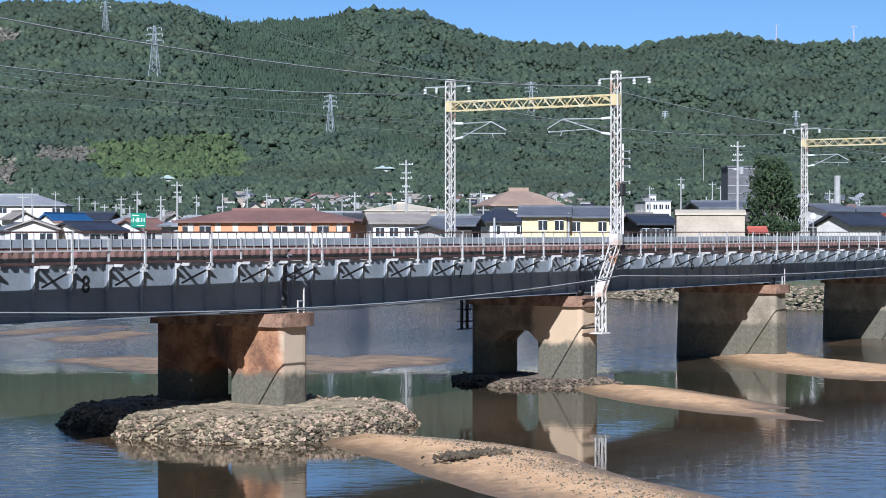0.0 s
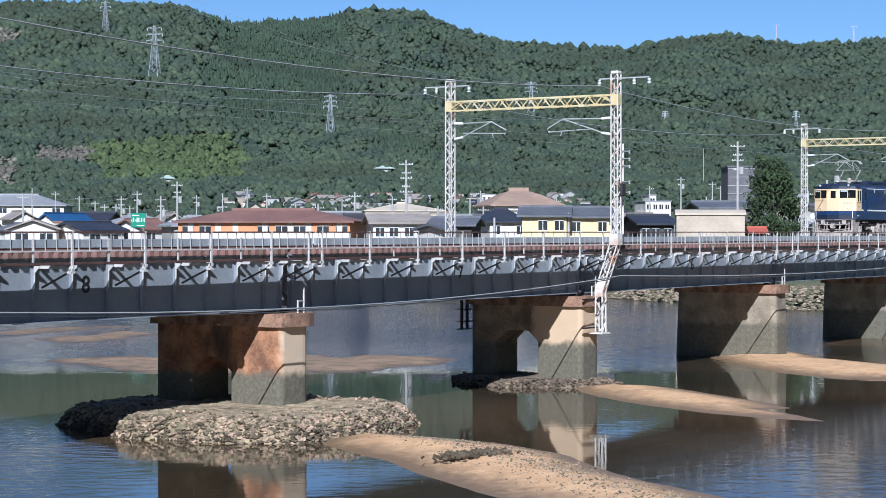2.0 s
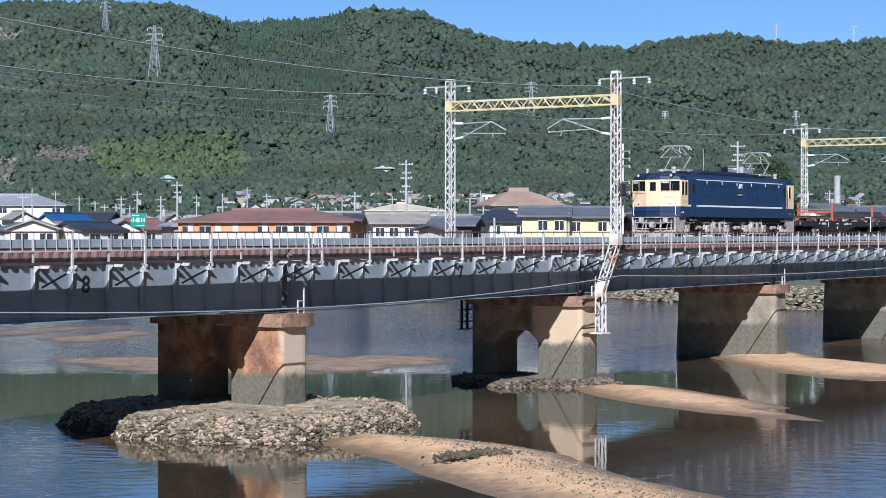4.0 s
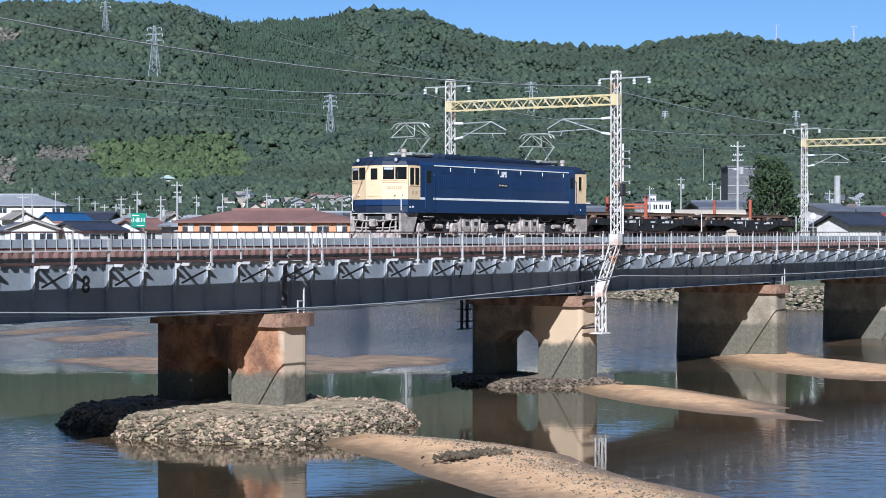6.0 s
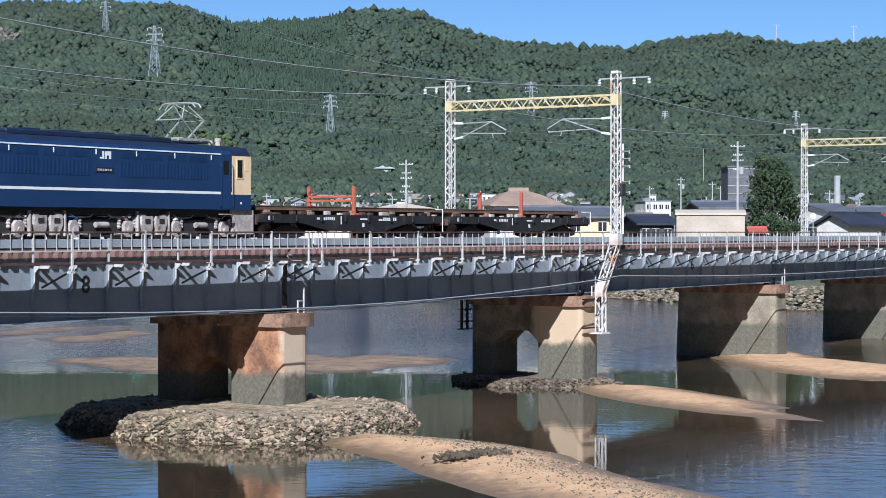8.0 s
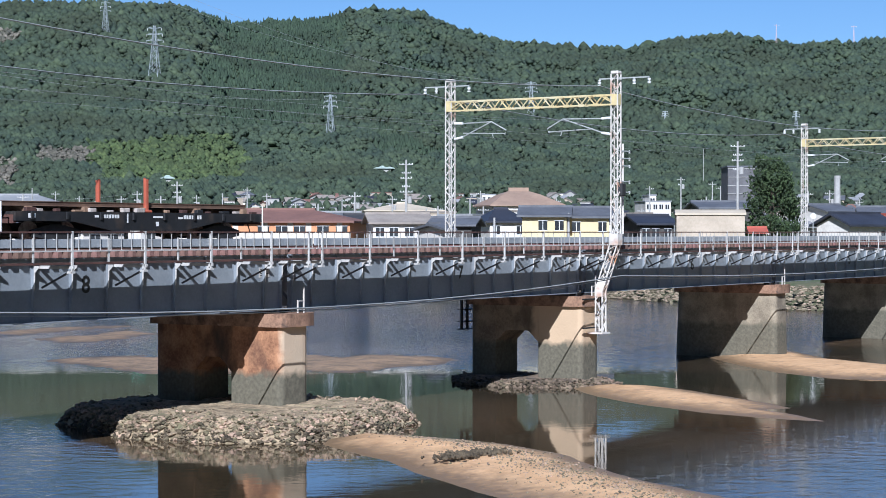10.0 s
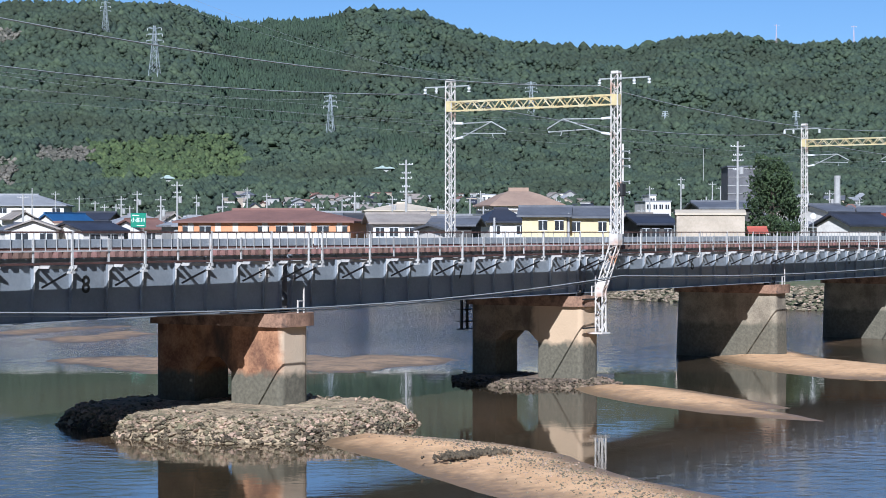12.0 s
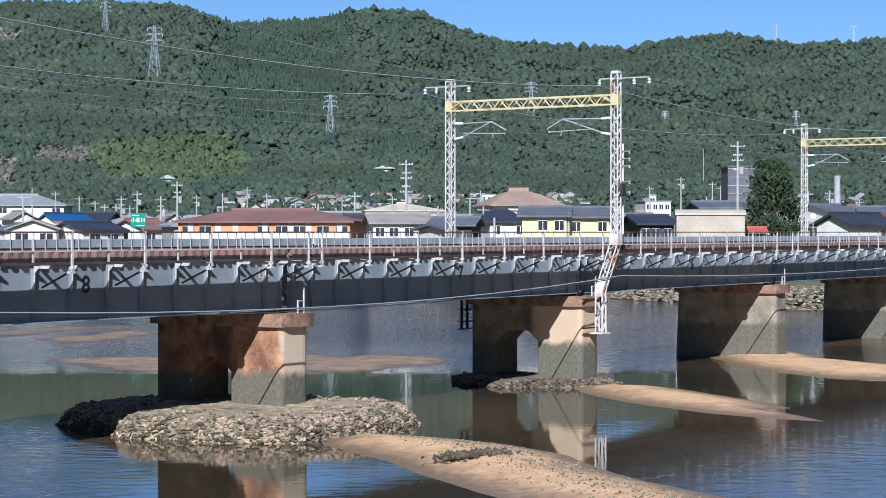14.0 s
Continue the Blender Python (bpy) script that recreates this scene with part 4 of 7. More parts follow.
def build_portals():
    s0 = [JOINT - SPAN, JOINT + SPAN, JOINT + 3 * SPAN, JOINT + 5 * SPAN]
    first = portal(s0[1], True)
    for s in (s0[0], s0[2], s0[3]):
        copy_thing(first, pose(s, 0, 0))
    s0 = [JOINT - 3 * SPAN] + s0
    copy_thing(first, pose(s0[0], 0, 0))
    for y, sag, r in ((NEAR + 0.88, 0.75, 0.026), (FAR + 1.5, 0.75, 0.026)):
        pts = []
        for a, b in zip(s0, s0[1:]):
            seg = sagged((a, y, E_ + 6.92), (b, y, E_ + 6.92), sag)
            pts += seg if not pts else seg[1:]
        wire("feeder_wire", "grey feeder wire strung between the portals", pts, r, "feeder wires")
    for y in TRACKS:
        pts = []
        for a, b in zip(s0, s0[1:]):
            seg = sagged((a, y, E_ + 5.35), (b, y, E_ + 5.35), 0.35)
            pts += seg if not pts else seg[1:]
        wire("messenger_wire", "thin messenger wire over the track", pts, 0.005, "catenary wires")
        wire("contact_wire", "thin contact wire over the track", [(s0[0], y, E_ + 4.62), (s0[-1], y, E_ + 4.62)], 0.005, "catenary wires")
    for y, dz in ((41.60, 0.0), (41.66, 0.10)):
        pts = []
        for (a, b), sag in zip(zip(s0, s0[1:]), (0.7, 0.7, 0.30, 0.4)):
            seg = sagged((a, y, E_ - 2.06 - dz), (b, y, E_ - 2.06 - dz), sag)
            pts += seg if not pts else seg[1:]
        wire("hung_cable", "pale cable hung along the girders between the portals", pts, 0.032 if dz == 0 else 0.02, "hung cables")
    # small pole with crossarms beside the near mast
    t = thing("wire_pole", "white pole with small insulator arms beside the portal mast", "pole", at=(JOINT + SPAN + 0.8, NEAR + 0.05, 0))
    part("pole", tube(B(), [(0, 0, E_ - 0.1), (0, 0, E_ + 4.2)], 0.05, 6), WHITE_POST, t)
    for i, z in enumerate((3.85, 3.5, 3.15, 2.4, 1.9)):
        part("crossarm", bar(B(), (-0.5, 0, E_ + z), (0.55, -0.1, E_ + z), 0.05, 0.05), PIPE, t)
        insulator(t, 0.5, -0.09, E_ + z + 0.05).scale = (0.55, 0.55, 0.55)
    part("junction_box", box(B(), -0.75, -0.35, -0.35, -0.05, E_ + 1.7, E_ + 2.3, 0.03), DARK, t)
# ---- train ----
BLUE = mat("locomotive_blue", (0.015, 0.041, 0.110), (0.012, 0.033, 0.092), 0.6, 0.35, 0, 0.02, 8, stain=(0.018, 0.036, 0.075), stain_at=(0.6, 0.85), stain_scale=0.8, stain_stretch=(1, 1, 0.3))
CREAM = mat("locomotive_cream", (0.80, 0.60, 0.36), (0.74, 0.54, 0.32), 0.8, 0.4, 0, 0.02, 9)
WHITE = mat("white_line_paint", (0.80, 0.79, 0.75), (0.70, 0.69, 0.66), 2, 0.5, 0, 0.0)
GREYT = mat("dusty_grey_running_gear", (0.52, 0.455, 0.40), (0.27, 0.225, 0.19), 2.2, 0.85, 0, 0.2, 14, stain=(0.10, 0.07, 0.055), stain_at=(0.58, 0.72), stain_scale=2.8)
ROOFB = mat("sooty_roof_and_shade_blue", (0.010, 0.022, 0.055), (0.008, 0.014, 0.03), 0.9, 0.6, 0, 0.1, 8)
GLASS = mat("dark_cab_glass", (0.012, 0.014, 0.016), (0.008, 0.009, 0.010), 2, 0.06, 0, 0.0)
LAMP = mat("lamp_glass", (0.50, 0.52, 0.52), (0.36, 0.38, 0.38), 4, 0.15, 0, 0.0)
RED = mat("orange_red_stanchion", (0.48, 0.12, 0.065), (0.34, 0.085, 0.05), 1.8, 0.5, 0, 0.05, 14)
WAGON = mat("black_wagon_paint", (0.022, 0.022, 0.024), (0.014, 0.014, 0.015), 1.5, 0.6, 0, 0.05, 14, stain=(0.06, 0.045, 0.035), stain_at=(0.55, 0.75), stain_scale=1.4)
NEWRAIL = mat("loaded_rail_steel", (0.24, 0.15, 0.10), (0.13, 0.08, 0.06), 0.7, 0.6, 0.4, 0.1, 20)
TIMBER = mat("packing_timber", (0.34, 0.22, 0.14), (0.18, 0.11, 0.07), 1.6, 0.85, 0, 0.2, 22)
PLATE_C = mat("dull_cream_lettering", (0.55, 0.40, 0.24), (0.48, 0.35, 0.20), 3, 0.5, 0, 0.0)
LEN, HALF, NOSE = 15.2, 1.40, 0.40


PANTO = mat("pantograph_grey", (0.46, 0.47, 0.41), (0.33, 0.34, 0.30), 3, 0.5, 0.3, 0.0)


def nose_outline(x0, x1, inset=0.0, front=True, rear=True):
    """Plan of the body between x0 and x1, with its three-faced noses."""
    h = HALF - inset
    n = NOSE - inset * 0.3
    pts = [(x0 + inset * 0.3, -h)]
    pts += [(x1 - inset * 0.3, -h)]
    if rear:
        pts += [(x1 + n, -0.40), (x1 + n, 0.40)]
    pts += [(x1 - inset * 0.3, h), (x0 + inset * 0.3, h)]
    if front:
        pts += [(x0 - n, 0.40), (x0 - n, -0.40)]
    return pts


def slab(bm, p, q, z0, z1, out, thick=0.02):
    """An upright plate along the plan line p to q, its face out metres to the right of that way."""
    p, q = Vector((*p, 0)), Vector((*q, 0))
    d = (q - p).normalized()
    n = Vector((d.y, -d.x, 0))
    a, b = n * out, n * (out - thick)
    vs = [v for z in (z0, z1) for v in ((p + a) + Vector((0, 0, z)), (q + a) + Vector((0, 0, z)), (q + b) + Vector((0, 0, z)), (p + b) + Vector((0, 0, z)))]
    vs = [bm.verts.new(v) for v in vs]
    for f in ((3, 2, 1, 0), (4, 5, 6, 7), (0, 1, 5, 4), (1, 2, 6, 5), (2, 3, 7, 6), (3, 0, 4, 7)):
        bm.faces.new([vs[i] for i in f])
    return bm


def mixp(p, q, t):
    return (p[0] + (q[0] - p[0]) * t, p[1] + (q[1] - p[1]) * t)


def window(parent, p, q, z0, z1, bars=0, frame_m=None):
    ob = part("window", slab(B(), p, q, z0, z1, 0.012, 0.03), GLASS, parent, "dark glass cab window")
    bm = B()
    e = 0.035
    L = math.dist(p, q)
    slab(bm, mixp(p, q, -e / L), mixp(p, q, 1 + e / L), z0 - e, z0, 0.022, 0.03)
    slab(bm, mixp(p, q, -e / L), mixp(p, q, 1 + e / L), z1, z1 + e, 0.022, 0.03)
    for t in [0.0, 1.0] + [(i + 1) / (bars + 1) for i in range(bars)]:
        c = -e / 2 / L if t == 0 else (1 + e / 2 / L if t == 1 else t)
        slab(bm, mixp(p, q, c - e / 2 / L), mixp(p, q, c + e / 2 / L), z0, z1, 0.020, 0.03)
    fr = part("frame", bm, frame_m or CREAM, ob)
    return ob


def wheelset(parent, x, r, name="wheelset"):
    ws = new(name)
    ws.parent = parent
    ws.location = (x, 0, r)
    for y in (-0.60, 0.60):
        bm = B()
        s = 1 if y > 0 else -1
        lathe(bm, [(-0.05, r * 0.35), (-0.05, r), (0.04, r), (0.045, r * 0.88), (0.02, r * 0.80), (0.02, r * 0.3), (0.07, r * 0.25), (0.07, r * 0.1)], sides=24)
        w = part("wheel", bm, GREYT, ws)
        w.matrix_basis = Matrix.Translation((0, y, 0)) @ Euler((radians(90 if y < 0 else -90), 0, 0)).to_matrix().to_4x4()
    part("axle", tube(B(), [(0, -0.9, 0), (0, 0.9, 0)], 0.08, 10), GREYT, ws)
    return ws


def pantograph(parent, x):
    z0 = 3.72
    base = part("pantograph", box(B(), x - 0.75, x + 0.75, -0.65, 0.65, z0 - 0.06, z0 + 0.02, 0.01), DARK, parent, "grey diamond pantograph, raised to the wire")
    bm = B()
    for y in (-0.6, 0.6):
        bar(bm, (x - 0.8, y, z0 + 0.08), (x + 0.8, y, z0 + 0.08), 0.07, 0.07)
    for xx in (-0.62, 0.62):
        bar(bm, (x + xx, -0.62, z0 + 0.1), (x + xx, 0.62, z0 + 0.1), 0.08, 0.08)
    part("frame", bm, PANTO, base)
    for xx in (-0.62, 0.62):
        for y in (-0.5, 0.5):
            bm = B()
            lathe(bm, [(z0 - 0.02, 0.09), (z0 + 0.03, 0.11), (z0 + 0.06, 0.06)], (x + xx, y), 8)
            part("insulator", bm, INSUL, base)
    bm = B()
    knee = z0 + 0.78
    for y in (-0.55, 0.55):
        for d in (-1, 1):
            bm = B()
            bar(bm, (x + d * 0.22, y, z0 + 0.12), (x - d * 0.60, y * 1.05, knee), 0.05, 0.05)
            part("lower_arm", bm, PANTO, base)
    bm = B()
    for d in (-1, 1):
        for y in (-0.55, 0.55):
            bar(bm, (x + d * 0.60, y * 1.05, knee), (x + d * 0.07, y * 0.45, z0 + 1.33), 0.035, 0.035)
        bar(bm, (x + d * 0.60, -0.62, knee), (x + d * 0.60, 0.62, knee), 0.04, 0.04)
        bar(bm, (x + d * 0.60, -0.58, knee), (x + d * 0.07, 0.25, z0 + 1.33), 0.025, 0.025)
    part("upper_arm", bm, PANTO, base)
    bm = B()
    for d in (-0.16, 0.16):
        tube(bm, [(x + d, -0.86, z0 + 1.17), (x + d, -0.72, z0 + 1.33), (x + d, -0.55, z0 + 1.385), (x + d, 0.55, z0 + 1.385), (x + d, 0.72, z0 + 1.33), (x + d, 0.86, z0 + 1.17)], 0.03, 6)
    for y in (-0.3, 0.3):
        bar(bm, (x - 0.18, y, z0 + 1.36), (x + 0.18, y, z0 + 1.36), 0.03, 0.03)
    part("collector_head", bm, PANTO, base)


def build_locomotive():
    t = thing("locomotive", "blue electric locomotive with cream cab ends and white stripe", "locomotive")
    part("lower_body", prism(B(), nose_outline(0, LEN), 1.30, 1.845), BLUE, t)
    part("stripe", prism(B(), nose_outline(0.93, 14.12, -0.004, False, False), 1.846, 1.935), WHITE, t, "white waist stripe")
    part("side_body", prism(B(), nose_outline(0.93, 14.12, 0, False, False), 1.936, 3.28), BLUE, t)
    for a, b, fr in ((0, 0.929, True), (14.121, LEN, False)):
        part("cab", prism(B(), nose_outline(a, b, 0, fr, not fr), 1.846, 3.24), CREAM, t, "cream cab end")
        part("cab_brow", prism(B(), nose_outline(a, b, 0, fr, not fr), 3.241, 3.42, nose_outline(a, b, 0.10, fr, not fr)), ROOFB, t)
    bm = prism(B(), nose_outline(0.93, 14.12, 0, False, False), 3.281, 3.42, nose_outline(0.93, 14.12, 0.10, False, False))
    part("roof_edge", bm, BLUE, t)
    bm = prism(B(), nose_outline(0, LEN, 0.10), 3.421, 3.60, nose_outline(0.1, LEN - 0.1, 0.42))
    part("roof", bm, ROOFB, t)
    # roof gear
    part("roof_hatch", box(B(), 3.7, 11.6, -0.78, 0.78, 3.58, 3.80, 0.05), ROOFB, t)
    for x in (5.0, 6.8, 8.5, 10.2):
        part("roof_vent", box(B(), x - 0.5, x + 0.5, -0.5, 0.5, 3.80, 3.86, 0.02), ROOFB, t)
    bm = B()
    for y in (-0.95, 0.95):
        bar(bm, (2.9, y, 3.66), (12.3, y, 3.66), 0.05, 0.05)
        for i in range(8):
            bar(bm, (3.0 + i * 1.3, y, 3.50), (3.0 + i * 1.3, y, 3.66), 0.05, 0.05)
    part("roof_walk", bm, ROOFB, t)
    for x in (2.30, 12.95):
        pantograph(t, x)
    for x, y, h, r in ((0.95, -0.55, 0.36, 0.13), (0.45, 0.75, 0.25, 0.08), (14.3, -0.6, 0.30, 0.12), (14.85, 0.2, 0.26, 0.09)):
        part("ventilator", lathe(B(), [(3.5, r * 0.8), (3.58 + h * 0.6, r * 0.8), (3.58 + h * 0.62, r), (3.6 + h, r)], (x, y), 12), GREYT, t, "grey roof ventilator")
    for e, sg in ((0, -1), (LEN, 1)):
        for y in (-0.95, 0.95):
            bm = B()
            x = e + sg * 0.04
            tube(bm, [(x - sg * 0.25, y, 3.47), (x + sg * 0.16, y, 3.47)], 0.11, 12)
            lm = part("headlamp", bm, ROOFB, t)
            bm = B()
            tube(bm, [(x + sg * 0.161, y, 3.47), (x + sg * 0.175, y, 3.47)], 0.075, 12)
            part("lens", bm, LAMP, lm, "clear lamp lens")
    # gutter line, windows, doors, louvres, lettering
    for y in (-1, 1):
        bm = B()
        bar(bm, (1.95, y * (HALF + 0.012), 3.275), (LEN - 1.7, y * (HALF + 0.012), 3.275), 0.02, 0.045)
        part("gutter", bm, WHITE, t, "thin white gutter line")
    side = -HALF
    window(t, (0.15, side), (0.45, side), 2.44, 3.14)
    window(t, (0.53, side), (0.83, side), 2.44, 3.14)
    window(t, (14.42, side), (14.72, side), 2.46, 3.10)
    part("side_panel", slab(B(), (14.85, side), (15.12, side), 2.70, 3.12, 0.010, 0.03), CREAM, t)
    for x0, x1 in ((1.28, 1.86), (13.50, 14.05)):
        d = part("door", slab(B(), (x0, side), (x1, side), 1.34, 3.22, 0.016, 0.03), BLUE, t)
        part("door_window", slab(B(), (x0 + 0.13, side), (x1 - 0.13, side), 2.55, 3.05, 0.022, 0.03), GLASS, d)
        for x in (x0 - 0.06, x1 + 0.06):
            part("handrail", tube(B(), [(x, side - 0.02, 1.40), (x, side - 0.07, 1.45), (x, side - 0.07, 2.85), (x, side - 0.02, 2.9)], 0.014, 6), BLUE, d)
        part("step", box(B(), x0, x1, side - 0.08, side + 0.1, 1.12, 1.15), GREYT, t)
    def louvre_bank(x0, x1):
        bk = part("louvre_panel", slab(B(), (x0, side), (x1, side), 2.34, 2.86, 0.006, 0.02), BLUE, t)
        n = max(2, round((x1 - x0) / 0.17))
        for i in range(n):
            a = x0 + (x1 - x0) * (i + 0.2) / n
            part("slat", slab(B(), (a, side), (a + 0.07, side), 2.36, 2.84, 0.016, 0.03), LOUVRE, bk)
    for x0, x1 in ((2.3, 4.55), (4.62, 6.85), (8.25, 10.5), (10.57, 12.85)):
        louvre_bank(x0, x1)
        for q in range(2):
            a = x0 + 0.08 + q * (x1 - x0) / 2
            part("side_light", slab(B(), (a, side), (a + 0.95, side), 2.96, 3.14, 0.008, 0.02), LOUVRE, t)
    for k in range(6):
        x = 3.2 + k * 1.95
        part("lamp_bracket", slab(B(), (x, side), (x + 0.035, side), 3.05, 3.22, 0.02, 0.02), WHITE, t)
    bm = B()
    slab(bm, (7.30, side), (7.50, side), 2.92, 2.975, 0.012, 0.01)
    slab(bm, (7.42, side), (7.50, side), 2.977, 3.17, 0.012, 0.01)
    slab(bm, (7.55, side), (7.62, side), 2.92, 3.17, 0.012, 0.01)
    slab(bm, (7.625, side), (7.83, side), 3.03, 3.17, 0.012, 0.01)
    slab(bm, (7.74, side), (7.83, side), 2.92, 3.026, 0.012, 0.01)
    part("emblem", bm, WHITE, t, "white company emblem")
    bm = B()
    slab(bm, (7.10, side), (7.95, side), 2.47, 2.64, 0.02, 0.02)
    pl = part("number_plate", bm, ROOFB, t, "dark plate with raised bars")
    for i in range(6):
        part("raised_bar", slab(B(), (7.17 + i * 0.12, side), (7.25 + i * 0.12, side), 2.52, 2.59, 0.026, 0.01), GREYT, pl)
    for x0, x1, z0, z1, m in ((0.30, 0.45, 2.06, 2.20, PLATE_C), (0.55, 0.70, 2.06, 2.20, PLATE_C), (0.12, 0.24, 1.50, 1.56, WHITE), (0.30, 0.44, 1.50, 1.58, WHITE), (14.6, 14.68, 1.50, 1.58, WHITE)):
        part("marking", slab(B(), (x0, side), (x1, side), z0, z1, 0.006, 0.005), m, t)
    # both ends: three faces each
    for e, sg in ((0, -1), (LEN, 1)):
        a, b = (e, -HALF), (e + sg * NOSE, -0.40)
        c, d = (e + sg * NOSE, 0.40), (e, HALF)
        if sg < 0:
            f1, f2, f3 = (b, a), (c, b), (d, c)
        else:
            f1, f2, f3 = (a, b), (b, c), (c, d)
        for f in (f1, f3):
            window(t, mixp(*f, 0.04), mixp(*f, 0.96), 2.66, 3.17, 1)
            part("sun_blind", slab(B(), mixp(*f, 0.08), mixp(*f, 0.44), 3.06, 3.15, 0.017, 0.004), LAMP, t, "pale sun blind")
            part("wiper", slab(B(), mixp(*f, 0.60), mixp(*f, 0.63), 2.68, 3.00, 0.03, 0.01), BLACK, t)
            part("sill", slab(B(), mixp(*f, 0.02), mixp(*f, 0.98), 2.54, 2.58, 0.02, 0.03), CREAM, t)
        for f in (f1, f2, f3):
            # dark strip painted for the shade of the recessed lower front
            part("skirt_panel", slab(B(), mixp(*f, 0.01), mixp(*f, 0.99), 1.32, 1.58, 0.010, 0.02), ROOFB, t)
            part("skirt_ledge", slab(B(), mixp(*f, 0.0), mixp(*f, 1.0), 1.60, 1.63, 0.03, 0.03), BLUE, t)
        dr = part("nose_door", slab(B(), mixp(*f2, 0.08), mixp(*f2, 0.92), 1.97, 3.22, 0.012, 0.02), CREAM, t)
        part("door_window", slab(B(), mixp(*f2, 0.30), mixp(*f2, 0.72), 2.66, 3.12, 0.02, 0.02), GLASS, dr)
        for i in range(7):
            part("raised_bar", slab(B(), mixp(*f1, 0.20 + i * 0.085), mixp(*f1, 0.255 + i * 0.085), 2.28, 2.40, 0.014, 0.01), PLATE_C, t)
        for f in (f1, f3):
            p = mixp(*f, 0.5)
            n = Vector((f[1][1] - f[0][1], -(f[1][0] - f[0][0]), 0)).normalized()
            lm = part("tail_lamp", bar(B(), (p[0], p[1], 2.02), (p[0] + n.x * 0.06, p[1] + n.y * 0.06, 2.05), 0.10, 0.10, 10), CREAM, t, "round tail lamp")
        # apron, buffer beam, coupler
        part("buffer_beam", prism(B(), [(e + sg * 0.30, -1.10), (e + sg * 0.30, 1.10), (e - sg * 0.2, 1.14), (e - sg * 0.2, -1.14)][:: -sg], 0.90, 1.295), DARK, t)
        bm = B()
        extrude_profile(bm, [(e + sg * 0.30, 1.29), (e - sg * 0.95, 1.29), (e - sg * 0.55, 0.42), (e + sg * 0.30, 0.42)], "y", -1.28, -1.16)
        part("side_apron", bm, GREYT, t, "grey side apron")
        bm = B()
        extrude_profile(bm, [(e + sg * 0.30, 1.29), (e - sg * 0.95, 1.29), (e - sg * 0.55, 0.42), (e + sg * 0.30, 0.42)], "y", 1.16, 1.28)
        part("side_apron", bm, GREYT, t, "grey side apron")
        part("pilot", box(B(), *sorted((e + sg * 0.22, e + sg * 0.34)), -1.15, 1.15, 0.22, 0.60, 0.02), GREYT, t)
        bm = B()
        box(bm, *sorted((e + sg * 0.3, e + sg * 0.62)), -0.14, 0.14, 0.74, 1.02, 0.03)
        box(bm, *sorted((e + sg * 0.55, e + sg * 0.68)), -0.2, 0.05, 0.72, 1.04, 0.02)
        part("coupler", bm, GREYT, t)
        part("plough", prism(B(), [(e + sg * 0.24, -1.2), (e + sg * 0.62, -0.15), (e + sg * 0.62, 0.15), (e + sg * 0.24, 1.2), (e + sg * 0.18, 1.2), (e + sg * 0.52, 0.0), (e + sg * 0.18, -1.2)][:: -sg], 0.14, 0.46), GREYT, t, "grey snow plough")
        for y in (-1.05, -0.42, 0.42, 1.05):
            part("plough_stay", bar(B(), (e + sg * 0.32, y, 1.15), (e + sg * 0.40, y, 0.40), 0.05, 0.07), GREYT, t)
        for z in (1.02, 0.72):
            part("train_pipe", tube(B(), [(e + sg * 0.36, -1.12, z), (e + sg * 0.42, -0.6, z - 0.05), (e + sg * 0.42, 0.6, z - 0.05), (e + sg * 0.36, 1.12, z)], 0.028, 6), GREYT, t)
        for y in (-0.72, 0.68):
            part("jumper_box", box(B(), *sorted((e + sg * 0.30, e + sg * 0.46)), y - 0.13, y + 0.13, 0.98, 1.24, 0.02), GREYT, t)
        part("front_step", box(B(), *sorted((e + sg * 0.05, e + sg * 0.42)), -1.15, 1.15, 1.255, 1.29), GREYT, t)
        for y in (-0.9, -0.55, 0.5, 0.85):
            part("brake_hose", tube(B(), [(e + sg * 0.38, y, 1.0), (e + sg * 0.48, y + 0.03, 0.85), (e + sg * 0.46, y + 0.1, 0.55), (e + sg * 0.40, y + 0.2, 0.42)], 0.03, 6), GREYT, t)
        for y in (-1.22, 1.22):
            part("corner_rail", tube(B(), [(e + sg * 0.12, y, 1.35), (e + sg * 0.22, y, 1.4), (e + sg * 0.22, y, 2.0), (e + sg * 0.12, y, 2.05)], 0.02, 6), WHITE, t)
    # underframe gear
    part("underframe", box(B(), 0.3, LEN - 0.3, -1.15, 1.15, 1.05, 1.295), DARK, t)
    wheels = []
    rnd = random.Random(12)
